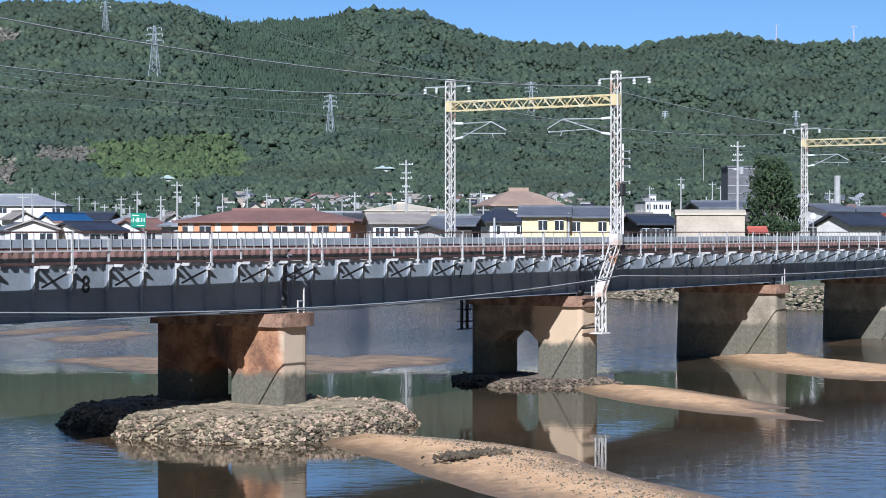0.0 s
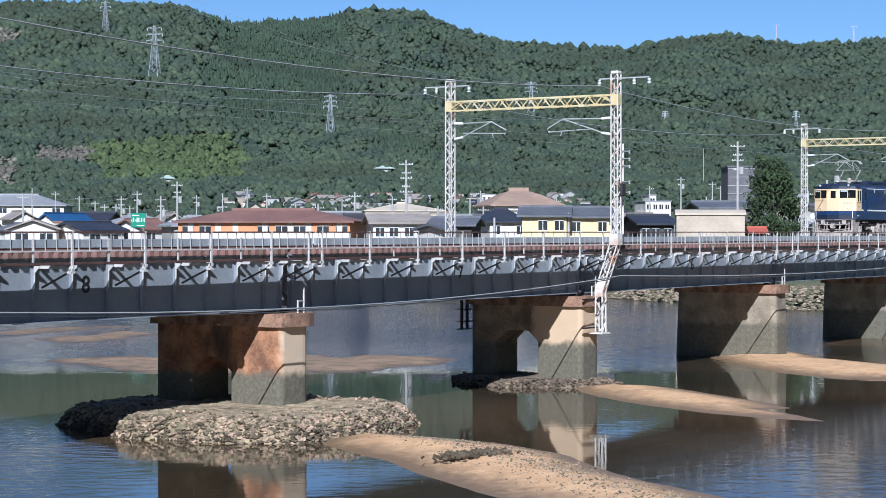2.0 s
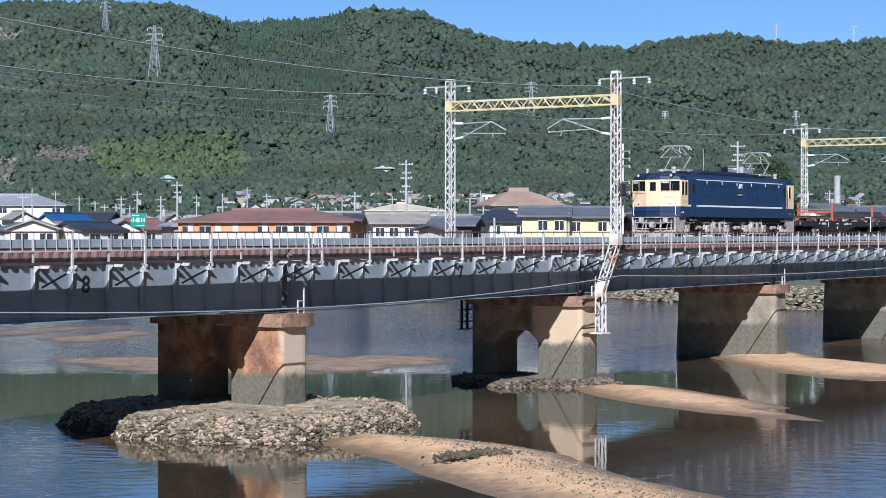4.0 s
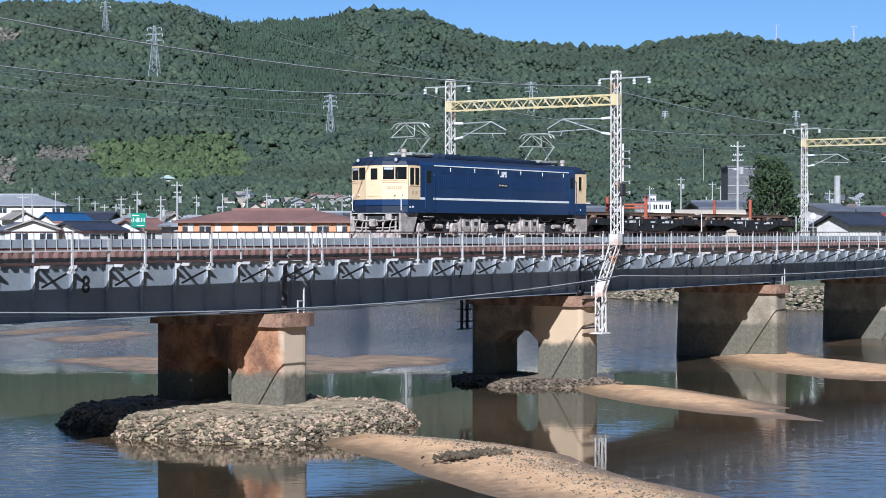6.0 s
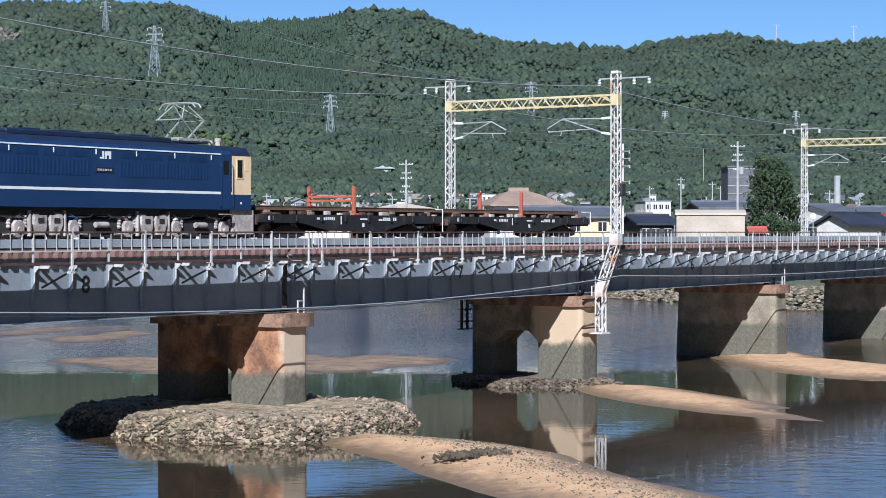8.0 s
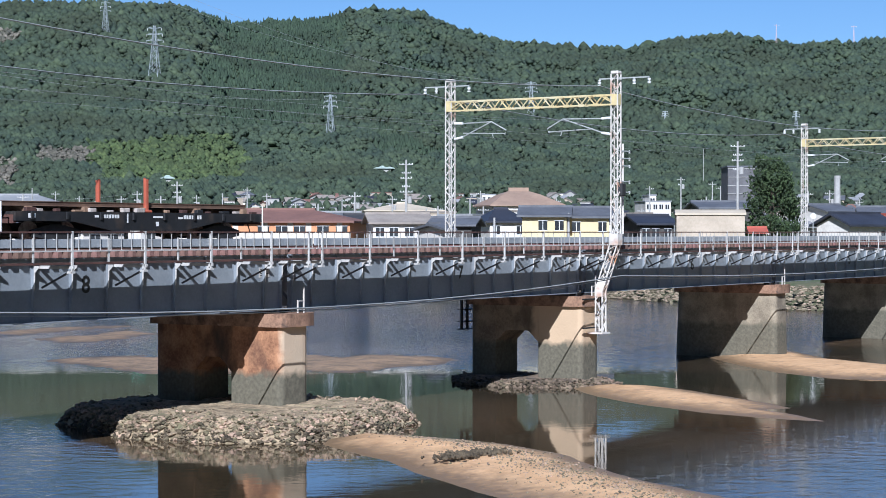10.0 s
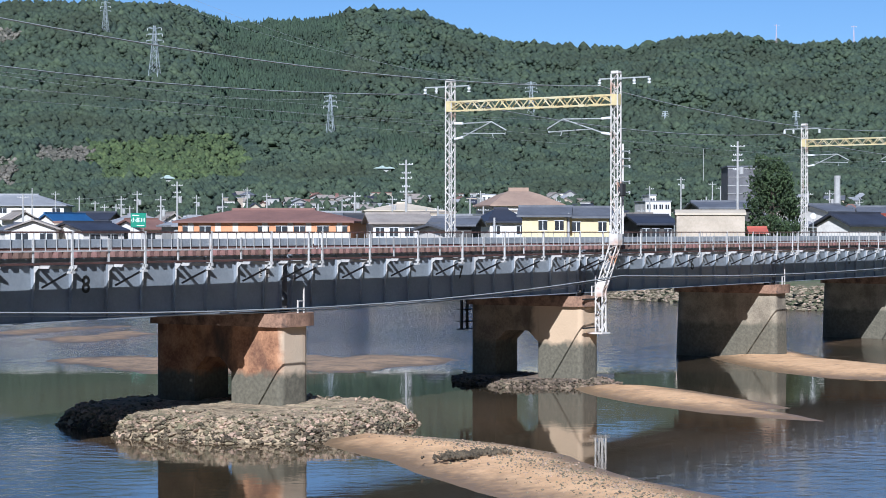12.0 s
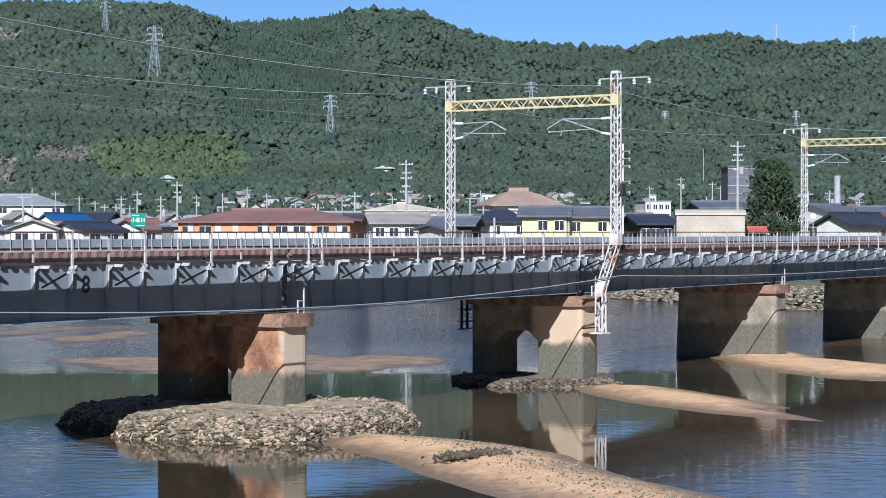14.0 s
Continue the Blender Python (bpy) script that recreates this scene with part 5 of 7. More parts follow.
    for c in (2.55, 7.6, 12.65):
        bg = part("bogie", box(B(), c - 1.9, c + 1.9, -0.45, 0.45, 0.42, 0.80, 0.04), DARK, t, "grey three-bogie running gear")
        for y in (-1.02, 1.02):
            bm = B()
            extrude_profile(bm, [(c - 1.95, 0.60), (c - 1.0, 0.50), (c - 0.6, 0.34), (c + 0.6, 0.34), (c + 1.0, 0.50), (c + 1.95, 0.60), (c + 1.95, 0.86), (c + 0.8, 0.92), (c - 0.8, 0.92), (c - 1.95, 0.86)], "y", y - 0.05, y + 0.05)
            part("side_frame", bm, DARK, bg)
            for dx in (-1.3, 1.3):
                o = 1 if y > 0 else -1
                bm = B()
                extrude_profile(bm, [(c + dx - 0.22, 0.40), (c + dx - 0.10, 0.32), (c + dx + 0.10, 0.32), (c + dx + 0.22, 0.40), (c + dx + 0.24, 0.74), (c + dx + 0.12, 0.88), (c + dx - 0.12, 0.88), (c + dx - 0.24, 0.74)], "y", *sorted((y + o * 0.06, y + o * 0.20)))
                bmesh.ops.bevel(bm, geom=bm.edges[:], offset=0.02, segments=1, affect="EDGES")
                part("axle_box", bm, GREYT, bg)
                part("axle_cover", bar(B(), (c + dx, y + o * 0.2, 0.56), (c + dx, y + o * 0.25, 0.56), 0.2, 0.2, 12), GREYT, bg)
                part("brake_hanger", bar(B(), (c + dx * 1.45, y + o * 0.1, 1.2), (c + dx * 1.40, y + o * 0.12, 0.34), 0.05, 0.08), GREYT, bg)
                part("brake_shoe", box(B(), c + dx * 1.42 - 0.08, c + dx * 1.42 + 0.08, *sorted((y + o * 0.03, y + o * 0.14)), 0.36, 0.68, 0.02), GREYT, bg)
                part("brake_rod", tube(B(), [(c + dx * 0.5, y + o * 0.14, 0.42), (c + dx * 1.4, y + o * 0.14, 0.46)], 0.03, 6), GREYT, bg)
                part("air_pipe", tube(B(), [(c + dx * 0.2, y + o * 0.1, 1.15), (c + dx * 0.4, y + o * 0.13, 1.0), (c + dx * 0.9, y + o * 0.13, 0.98), (c + dx * 1.2, y + o * 0.1, 1.15)], 0.025, 6), GREYT, bg)
                for q in (-0.36, 0.36):
                    part("spring", lathe(B(), [(0.62 + i * 0.05, 0.06 + 0.03 * (i % 2)) for i in range(8)], (c + dx + q, y - 0.06 if y < 0 else y + 0.06), 8), GREYT, bg)
                part("sand_box", box(B(), c + dx * 1.55 - 0.16, c + dx * 1.55 + 0.16, y - 0.22 if y < 0 else y, y if y < 0 else y + 0.22, 0.72, 1.12, 0.04), GREYT, bg)
            part("brake_cylinder", tube(B(), [(c - 0.28, y * 1.16, 0.74), (c + 0.28, y * 1.16, 0.74)], 0.10, 12), GREYT, bg)
            part("sand_pipe", tube(B(), [(c - 1.75, y * 1.1, 0.9), (c - 1.85, y * 1.05, 0.2)], 0.03, 6), GREYT, bg)
        for dx in (-1.3, 1.3):
            wheels.append(wheelset(t, c + dx, 0.56))
    for c in (5.08, 10.12):
        for y in (-1.15, 1.15):
            for q in (-0.36, 0.36):
                o = 0.05 if q > 0 else -0.05
                bm = extrude_profile(B(), [(c + q - 0.26, 1.04), (c + q + 0.26, 1.04), (c + q + 0.28, 0.74), (c + q + 0.15 - o, 0.40), (c + q - 0.15 - o, 0.40), (c + q - 0.28, 0.74)], "y", y - 0.13, y + 0.13)
                sb = part("sand_box", bm, GREYT, t)
                part("lid", box(B(), c + q - 0.12, c + q + 0.12, y - 0.155, y - 0.131, 0.80, 0.95), DARK, sb)
            for q in (-0.78, 0.78):
                part("bogie_hanger", box(B(), c + q - 0.05, c + q + 0.05, y - 0.10, y + 0.02, 0.36, 1.20, 0.015), GREYT, t)
            part("air_tank", tube(B(), [(c - 0.75, y * 0.75, 0.80), (c + 0.75, y * 0.75, 0.80)], 0.17, 12), GREYT, t)
    return t, wheels


LOUVRE = mat("louvre_blue", (0.011, 0.035, 0.10), (0.008, 0.026, 0.08), 1.0, 0.4, 0, 0.02, 8)


def build_wagon(posts_high, cross):
    """A bogie flat wagon for rails, 12.4 m long; its origin on the rail below the front end."""
    L = 12.4
    t = thing("flat_wagon", "black bogie flat wagon with orange-red stanchions", "flat wagon", "wagons of the train")
    for y in (-1.28, 1.28):
        bm = B()
        extrude_profile(bm, [(0, 1.16), (0, 0.86), (2.6, 0.84), (4.4, 0.54), (8.0, 0.54), (9.8, 0.84), (L, 0.86), (L, 1.16)], "y", y - 0.05, y + 0.05)
        part("side_sill", bm, WAGON, t)
        for i in range(8):
            x = 0.7 + i * 1.57
            part("stake_pocket", box(B(), x - 0.06, x + 0.06, y - 0.11, y - 0.051, 0.90, 1.15, 0.01) if y < 0 else box(B(), x - 0.06, x + 0.06, y + 0.051, y + 0.11, 0.90, 1.15, 0.01), WAGON, t)
    part("deck", box(B(), 0.0, L, -1.22, 1.22, 1.06, 1.155), WAGON, t)
    for x in (0.06, L - 0.06):
        part("end_sill", box(B(), x - 0.06, x + 0.06, -1.22, 1.22, 0.78, 1.055), RUST, t, "dull red end sill")
    for x in (0.8, 3.4, 6.2, 9.0, 11.6):
        part("bolster", box(B(), x - 0.12, x + 0.12, -1.15, 1.15, 1.157, 1.33, 0.01), TIMBER, t, "timber packing bearer")
    rnd = random.Random(int(posts_high * 10) + cross)
    for i in range(16):
        cx = 0.6 + i * 0.75 + rnd.uniform(-0.2, 0.2)
        if abs(cx - 6.3) < 0.4:
            continue
        w = rnd.uniform(0.15, 0.45)
        part("lashing_gear", box(B(), cx - w / 2, cx + w / 2, -1.26, -1.10, 1.157, 1.157 + rnd.uniform(0.06, 0.15), 0.015), rnd.choice((RUST, RUST, GREYT, TIMBER, WAGON)), t)
    x = 6.3
    for y in (-1.12, 1.12):
        bm = B()
        box(bm, x - 0.065, x + 0.065, y - 0.05, y + 0.05, 1.157, 2.30, 0.01)
        box(bm, x - 0.04, x + 0.04, y - 0.09 if y > 0 else y + 0.05, y - 0.05 if y > 0 else y + 0.09, 1.157, 2.34)
        box(bm, x - 0.20, x + 0.20, y - 0.10, y + 0.10, 1.157, 1.24, 0.02)
        part("stanchion", bm, RED, t, "orange-red steel stanchion")
    if cross:
        for z in (1.74, 1.90):
            part("crossbar", box(B(), x - 0.08, x + 0.08, -1.07, 1.07, z - 0.045, z + 0.045, 0.01), RED, t, "orange-red crossbar")
    slabs = [(0.55, 0.72, 0.95, 1.10), (0.78, 0.86, 0.95, 1.10), (3.55, 3.75, 0.98, 1.06), (5.1, 5.17, 0.80, 1.12), (6.4, 6.9, 0.98, 1.04), (6.55, 6.7, 0.70, 0.85), (7.7, 7.95, 0.95, 1.02)]
    slabs += [(3.85 + i * 0.13, 3.85 + i * 0.13 + 0.09, 0.96, 1.08) for i in range(7)]
    slabs += [(8.0 + i * 0.14, 8.0 + i * 0.14 + 0.10, 0.95, 1.08) for i in range(7)]
    for x0, x1, z0, z1 in slabs:
        part("marking", slab(B(), (x0, -1.331), (x1, -1.331), z0, z1, 0.004, 0.003), WHITE, t)
    for x in (-0.1, L + 0.1):
        sg = -1 if x < 0 else 1
        bm = B()
        box(bm, *sorted((x - sg * 0.1, x + sg * 0.36)), -0.13, 0.13, 0.74, 1.0, 0.03)
        part("coupler", bm, DARK, t)
        part("brake_hose", tube(B(), [(x, -0.5, 0.9), (x + sg * 0.15, -0.5, 0.6), (x + sg * 0.3, -0.4, 0.5)], 0.025, 6), DARK, t)
    part("hand_rail", tube(B(), [(L - 0.05, -1.36, 0.5), (L - 0.05, -1.36, 1.45), (L - 0.05, -0.9, 1.45)], 0.025, 6), WHITE, t, "white corner grab rail")
    wheels = []
    for c in (2.1, L - 2.1):
        bg = part("bogie", box(B(), c - 0.3, c + 0.3, -1.0, 1.0, 0.50, 0.80, 0.03), DARK, t)
        for y in (-0.98, 0.98):
            bm = B()
            extrude_profile(bm, [(c - 1.1, 0.36), (c - 0.5, 0.28), (c + 0.5, 0.28), (c + 1.1, 0.36), (c + 1.1, 0.56), (c + 0.4, 0.72), (c - 0.4, 0.72), (c - 1.1, 0.56)], "y", y - 0.06, y + 0.06)
            part("side_frame", bm, DARK, bg)
        for dx in (-0.83, 0.83):
            wheels.append(wheelset(t, c + dx, 0.43))
    return t, wheels


def build_rail_load():
    """Long rails lying over both wagons, one thing each; origin on the rail below their front end."""
    out = []
    prof = [(-0.065, 0), (0.065, 0), (0.065, 0.012), (0.010, 0.03), (0.010, 0.12), (0.033, 0.135), (0.033, 0.16), (-0.033, 0.16), (-0.033, 0.135), (-0.010, 0.12), (-0.010, 0.03), (-0.065, 0.012)]
    me = None
    for i in range(12):
        y = -0.96 + i * 0.172
        if me is None:
            ob = part("loaded_rail", extrude_profile(B(), prof, "x", 0, 24.6), NEWRAIL)
            me = ob.data
        else:
            ob = new("loaded_rail", me)
        tagged(ob, "long rust-brown steel rail lying over both flat wagons", "rail", "rails carried by the wagons")
        out.append((ob, y, 0.10 * math.sin(i * 2.3)))
    return out


SPEED = 12.72
FRONT_X = 47.9 + 7.3 * SPEED
RAIL_Z = E_ - 0.50


def rolled(t):
    """Metres run by the train since the start; it coasts a little slower towards the end."""
    return SPEED * t - 0.039 * max(0.0, t - 7.3) ** 2
# ---- woods ----
def leaf_mat(name, a, b, spread):
    return mat(name, a, b, 0.04, 0.85, 0, 1.0, 1.3, spread=spread, island=True, depth=1.2, stain=tuple(c * 0.55 for c in a), stain_at=(0.46, 0.64), stain_scale=0.012)


BROAD_M = leaf_mat("broadleaf_canopy", (0.062, 0.086, 0.044), (0.026, 0.044, 0.030), 0.14)
CONIFER_M = leaf_mat("conifer_canopy", (0.040, 0.066, 0.034), (0.026, 0.045, 0.025), 0.18)
BAMBOO_M = leaf_mat("light_green_canopy", (0.088, 0.125, 0.040), (0.040, 0.060, 0.022), 0.25)
DRY_M = leaf_mat("dry_grey_brush", (0.20, 0.18, 0.14), (0.07, 0.07, 0.05), 0.35)
NEAR_M = mat("dark_green_leaves", (0.062, 0.098, 0.032), (0.018, 0.034, 0.012), 0.8, 0.7, 0, 0.3, 6, spread=0.45, island=True)


def crown_forms(seed, cone=False, sub=1):
    """A few lumpy crown shapes of unit radius."""
    rnd = random.Random(seed)
    out = []
    for k in range(6):
        bm = B()
        if not cone:
            # a heap of leaf clumps round a domed crown
            for i in range(9 if sub else 5):
                a, up = rnd.uniform(0, math.tau), rnd.uniform(-0.25, 1.0) if i else 1.0
                q = math.sqrt(max(0.0, 1 - up * up)) * rnd.uniform(0.55, 0.85)
                c = Vector((q * math.cos(a), q * math.sin(a), up * rnd.uniform(0.55, 0.85)))
                r = rnd.uniform(0.42, 0.68) * (1.0 if sub else 1.25)
                ring = [bm.verts.new(c + Vector(d) * r * rnd.uniform(0.75, 1.25)) for d in ((1, 0, 0), (0, 1, 0), (-1, 0, 0), (0, -1, 0), (0, 0, 0.9), (0, 0, -0.8))]
                for j in range(4):
                    bm.faces.new((ring[j], ring[(j + 1) % 4], ring[4]))
                    bm.faces.new((ring[(j + 1) % 4], ring[j], ring[5]))
            bm.verts.index_update()
            out.append((np.array([v.co[:] for v in bm.verts]), np.array([[v.index for v in f.verts] for f in bm.faces])))
            bm.free()
            continue
        bmesh.ops.create_icosphere(bm, subdivisions=sub + 1 if sub else 1, radius=1.0)
        for v in bm.verts:
            v.co *= rnd.uniform(0.55, 1.30)
            if cone:
                f = max(0.12, 0.62 - 0.5 * v.co.z)
                v.co.x *= f * 1.2
                v.co.y *= f * 1.2
                v.co.z *= 1.5
        co = np.array([v.co[:] for v in bm.verts])
        fa = np.array([[v.index for v in f.verts] for f in bm.faces if sum(v.co.z for v in f.verts) > (-1.4 if not cone else -2.4)])
        bm.free()
        out.append((co, fa))
    return out


def scatter(name, label, category, places, sizes, heights, forms, material, seed):
    """Many crowns as one mesh."""
    rng = np.random.default_rng(seed)
    cos, fas, off = [], [], 0
    pick = rng.integers(0, len(forms), len(places))
    for k, (co, fa) in enumerate(forms):
        idx = np.where(pick == k)[0]
        if not len(idx):
            continue
        a = rng.uniform(0, math.tau, len(idx))
        c, s = np.cos(a)[:, None], np.sin(a)[:, None]
        sz, hz_ = sizes[idx][:, None], heights[idx][:, None]
        x = (co[None, :, 0] * c - co[None, :, 1] * s) * sz + places[idx, 0][:, None]
        y = (co[None, :, 0] * s + co[None, :, 1] * c) * sz + places[idx, 1][:, None]
        z = co[None, :, 2] * hz_ + places[idx, 2][:, None]
        cos.append(np.stack([x, y, z], -1).reshape(-1, 3))
        n = len(co)
        fas.append((fa[None] + (off + np.arange(len(idx)) * n)[:, None, None]).reshape(-1, 3))
        off += n * len(idx)
    me = bpy.data.meshes.new(name)
    fast_mesh(me, np.concatenate(cos), np.concatenate(fas))
    me.materials.append(material)
    me.polygons.foreach_set("use_smooth", np.ones(len(me.polygons), dtype=bool))
    return tagged(new(name, me), label, category, kind="stuff")


def hill_spot(brg, elev):
    """The place on the hillside at a bearing and an elevation from the eye."""
    d = np.linspace(FOOT + 5, 2150, 300)
    x, y = polar(d, np.full(300, brg))
    z, t = hill_height(d, np.full(300, brg), fbm(x, y, 330.0, 4))
    e = np.degrees(np.arctan2(z - EYE, d))
    ok = np.where(e >= elev)[0]
    i = int(ok[0]) if len(ok) else int(np.argmax(e))
    return float(x[i]), float(y[i]), float(z[i]) - 1.5, float(d[i])


def build_woods():
    rng = np.random.default_rng(5)
    n = 38000
    brg = rng.uniform(-14.2, 14.2, n)
    t = rng.uniform(0.0, 1.02, n)
    far = 1750 + 350 * smooth01((brg + 13) / 26) - 150 * smooth01(1 - np.abs(brg + 10) / 5)
    d = FOOT + t * (far - FOOT)
    x, y = polar(d, brg)
    z, tt = hill_height(d, brg, fbm(x, y, 330.0, 4))
    elev = np.degrees(np.arctan2(z - EYE, d))
    patch = fbm(x, y, 120.0, 3, 9.0)
    edge = patch * 0.6
    conifer = (brg > -7.0 + 1.5 * edge - 0.25 * (elev - 5)) & (brg < -2.85 + edge * 0.3) & (elev > 3.3 + edge * 0.8) & (elev < 6.9)
    conifer |= (patch > 0.45) & (elev > 2.0) & (brg > -2)
    light = (brg > -10.4 + 2.2 * edge) & (brg < -6.2 + 2.5 * edge) & (elev > 1.5 + edge) & (elev < 2.9 + 1.6 * edge)
    dry = ((brg < -12.6 + edge * 0.4) & (elev > 1.3) & (elev < 2.2)) | ((brg > -12.0) & (brg < -10.2) & (np.abs(elev - 2.25 - edge * 0.3) < 0.22))
    dry |= (brg < -12.4) & (np.abs(elev - 5.7) < 0.2)
    town = (elev < 1.05 + 0.25 * edge) & (brg > -6.8 + edge) & (rng.random(n) < 0.72)
    broad = ~(conifer | light | dry | town)
    light &= ~town
    size = (1.7 + 3.5 * rng.random(n) ** 2.2) * (0.9 + 0.3 * t)
    hts = size * rng.uniform(0.75, 1.15, n)
    P = np.stack([x, y, z - 0.2 * hts], -1)
    fine, rough = crown_forms(1), crown_forms(2)
    for name, label, sel, forms, m, k in (
            ("broadleaf_woods", "dense mixed broadleaf trees covering the hillside", broad, fine, BROAD_M, 1.0),
            ("conifer_plantation", "dark even stand of planted conifers", conifer, crown_forms(3, True), CONIFER_M, 0.60),
            ("bamboo_grove", "light green bamboo and scrub low on the hillside", light, fine, BAMBOO_M, 0.85),
            ("dry_brush", "bare grey-brown brush on the hillside", dry, rough, DRY_M, 0.6)):
        i = np.where(sel)[0]
        reps = 2 if name == "conifer_plantation" else 1
        pl, sz, hh = P[i], size[i] * k, hts[i] * k
        if reps == 2:
            jit = rng.normal(0, 4, (len(i), 3)) * np.array([1, 1, 0.1])
            pl, sz, hh = np.concatenate([pl, pl + jit]), np.concatenate([sz, sz * 0.9]), np.concatenate([hh, hh * 0.9])
        far_off = np.hypot(pl[:, 0], pl[:, 1]) > 1250
        coarse = crown_forms(8, name == "conifer_plantation", 0)
        for sel2, fm, nm in ((~far_off, forms, name), (far_off, coarse, name)):
            if sel2.any():
                scatter(nm, label, "trees", pl[sel2], sz[sel2], hh[sel2], fm, m, 3)
    # low trees among the houses at the hill's foot
    n = 3400
    brg = rng.uniform(-14, 14, n)
    d = rng.uniform(400, 850, n)
    x, y = polar(d, brg)
    size = rng.uniform(1.2, 3.0, n)
    z = hill_height(d, brg, fbm(x, y, 330.0, 4))[0]
    z = np.where(d < FOOT, 4.0 + (d - 400) / 360 * 7, z)
    P = np.stack([x, y, z + size * 0.6], -1)
    scatter("garden_trees", "low garden trees and hedges among the far houses", "trees", P, size, size * 1.1, crown_forms(9, False, 0), BROAD_M, 4)


def leafy_tree(label, x, y, ground, top, half, seed):
    """A tapered trunk with limbs, and a crown of many leaf clumps with gaps."""
    rnd = random.Random(seed)
    t = thing("tree", label, "tree", at=(x, y, ground))
    h = top - ground
    bm = B()
    lathe(bm, [(0, 0.42), (h * 0.2, 0.30), (h * 0.5, 0.2), (h * 0.85, 0.06)], sides=10)
    part("trunk", bm, BARK, t)
    tips = []
    for i in range(26):
        z = h * rnd.uniform(0.22, 0.9)
        a = rnd.uniform(0, math.tau)
        reach = half * (1.0 - max(0, (z / h - 0.45)) * 1.35) * rnd.uniform(0.6, 0.95)
        tip = Vector((math.cos(a) * reach, math.sin(a) * reach, z + rnd.uniform(0.2, 0.9)))
        tips.append(tip)
        part("limb", bar(B(), (0, 0, z * 0.92), tip, 0.10, 0.10, 5), BARK, t)
    co, fa, off = [], [], 0
    forms = crown_forms(seed, False, 0)
    for i in range(4600):
        if rnd.random() < 0.55:
            c = rnd.choice(tips) + Vector((rnd.gauss(0, 0.5), rnd.gauss(0, 0.5), rnd.gauss(0, 0.4)))
        else:
            z = h * (0.14 + 0.86 * rnd.random())
            rr = half * math.sqrt(max(0.02, 1 - ((z / h - 0.42) / 0.60) ** 2)) * rnd.uniform(0.55, 1.05)
            a = rnd.uniform(0, math.tau)
            rr *= 1 + 0.12 * math.sin(3 * a + z) + 0.1 * math.sin(2.1 * z)
            c = Vector((math.cos(a) * rr, math.sin(a) * rr, z))
        s = rnd.uniform(0.08, 0.19)
        v, f = forms[i % 6]
        q = np.array(Euler((rnd.random() * 6, rnd.random() * 6, 0)).to_matrix())
        co.append((v * np.array([s * 1.3, s, s * 0.7])) @ q.T + np.array(c))
        fa.append(f + off)
        off += len(v)
    me = bpy.data.meshes.new("crown")
    fast_mesh(me, np.concatenate(co), np.concatenate(fa))
    me.materials.append(NEAR_M)
    ob = new("crown", me)
    ob.parent = t
    return t


BARK = mat("tree_bark", (0.16, 0.12, 0.09), (0.08, 0.06, 0.045), 2, 0.9, 0, 0.5, 18)

# ---- town ----
W_WHITE = mat("white_render", (0.74, 0.69, 0.62), (0.58, 0.54, 0.48), 0.25, 0.85, 0, 0.1, 4)
W_FAR = mat("grey_render", (0.40, 0.39, 0.36), (0.28, 0.27, 0.25), 0.25, 0.85, 0, 0.1, 4)
W_PLINTH = mat("pale_plinth_render", (0.64, 0.58, 0.48), (0.50, 0.45, 0.37), 0.4, 0.85, 0, 0.1, 4)
W_DARK = mat("dark_timber_wall", (0.10, 0.09, 0.085), (0.05, 0.045, 0.04), 0.5, 0.8, 0, 0.2, 6)
W_ORANGE = mat("orange_render", (0.60, 0.29, 0.14), (0.52, 0.24, 0.115), 0.3, 0.85, 0, 0.1, 4)
W_YELLOW = mat("cream_render", (0.68, 0.57, 0.33), (0.58, 0.48, 0.28), 0.3, 0.85, 0, 0.1, 4)
W_BEIGE = mat("beige_cladding", (0.52, 0.43, 0.33), (0.40, 0.33, 0.245), 0.3, 0.8, 0, 0.1, 5, stain=(0.30, 0.25, 0.19), stain_at=(0.55, 0.8), stain_scale=0.4)
W_NET = mat("dark_netting", (0.15, 0.145, 0.15), (0.11, 0.107, 0.112), 0.8, 0.95, 0, 0.3, 6)
R_PALE = mat("pale_metal_roof", (0.31, 0.31, 0.315), (0.24, 0.24, 0.245), 0.2, 0.55, 0.1, 0.2, 2)
R_GREY = mat("grey_tile_roof", (0.32, 0.275, 0.235), (0.22, 0.19, 0.165), 0.4, 0.8, 0, 0.5, 4)
R_SLATE = mat("slate_tile_roof", (0.13, 0.135, 0.15), (0.085, 0.088, 0.10), 0.4, 0.6, 0, 0.5, 4)
R_NAVY = mat("navy_tile_roof", (0.040, 0.044, 0.060), (0.026, 0.028, 0.038), 0.4, 0.5, 0, 0.5, 4)
R_DARK = mat("dark_tile_roof", (0.060, 0.058, 0.062), (0.035, 0.035, 0.038), 0.4, 0.6, 0, 0.5, 4)
R_BLUE = mat("blue_metal_roof", (0.03, 0.105, 0.24), (0.022, 0.075, 0.18), 0.3, 0.5, 0, 0.2, 3)
R_BROWN = mat("brown_tile_roof", (0.22, 0.115, 0.090), (0.16, 0.085, 0.068), 0.3, 0.75, 0, 0.4, 4)
R_TAN = mat("tan_copper_roof", (0.36, 0.25, 0.18), (0.27, 0.185, 0.135), 0.2, 0.7, 0, 0.2, 3)
R_BEIGE = mat("beige_roof_sheet", (0.58, 0.49, 0.37), (0.47, 0.40, 0.30), 0.3, 0.7, 0, 0.1, 3)
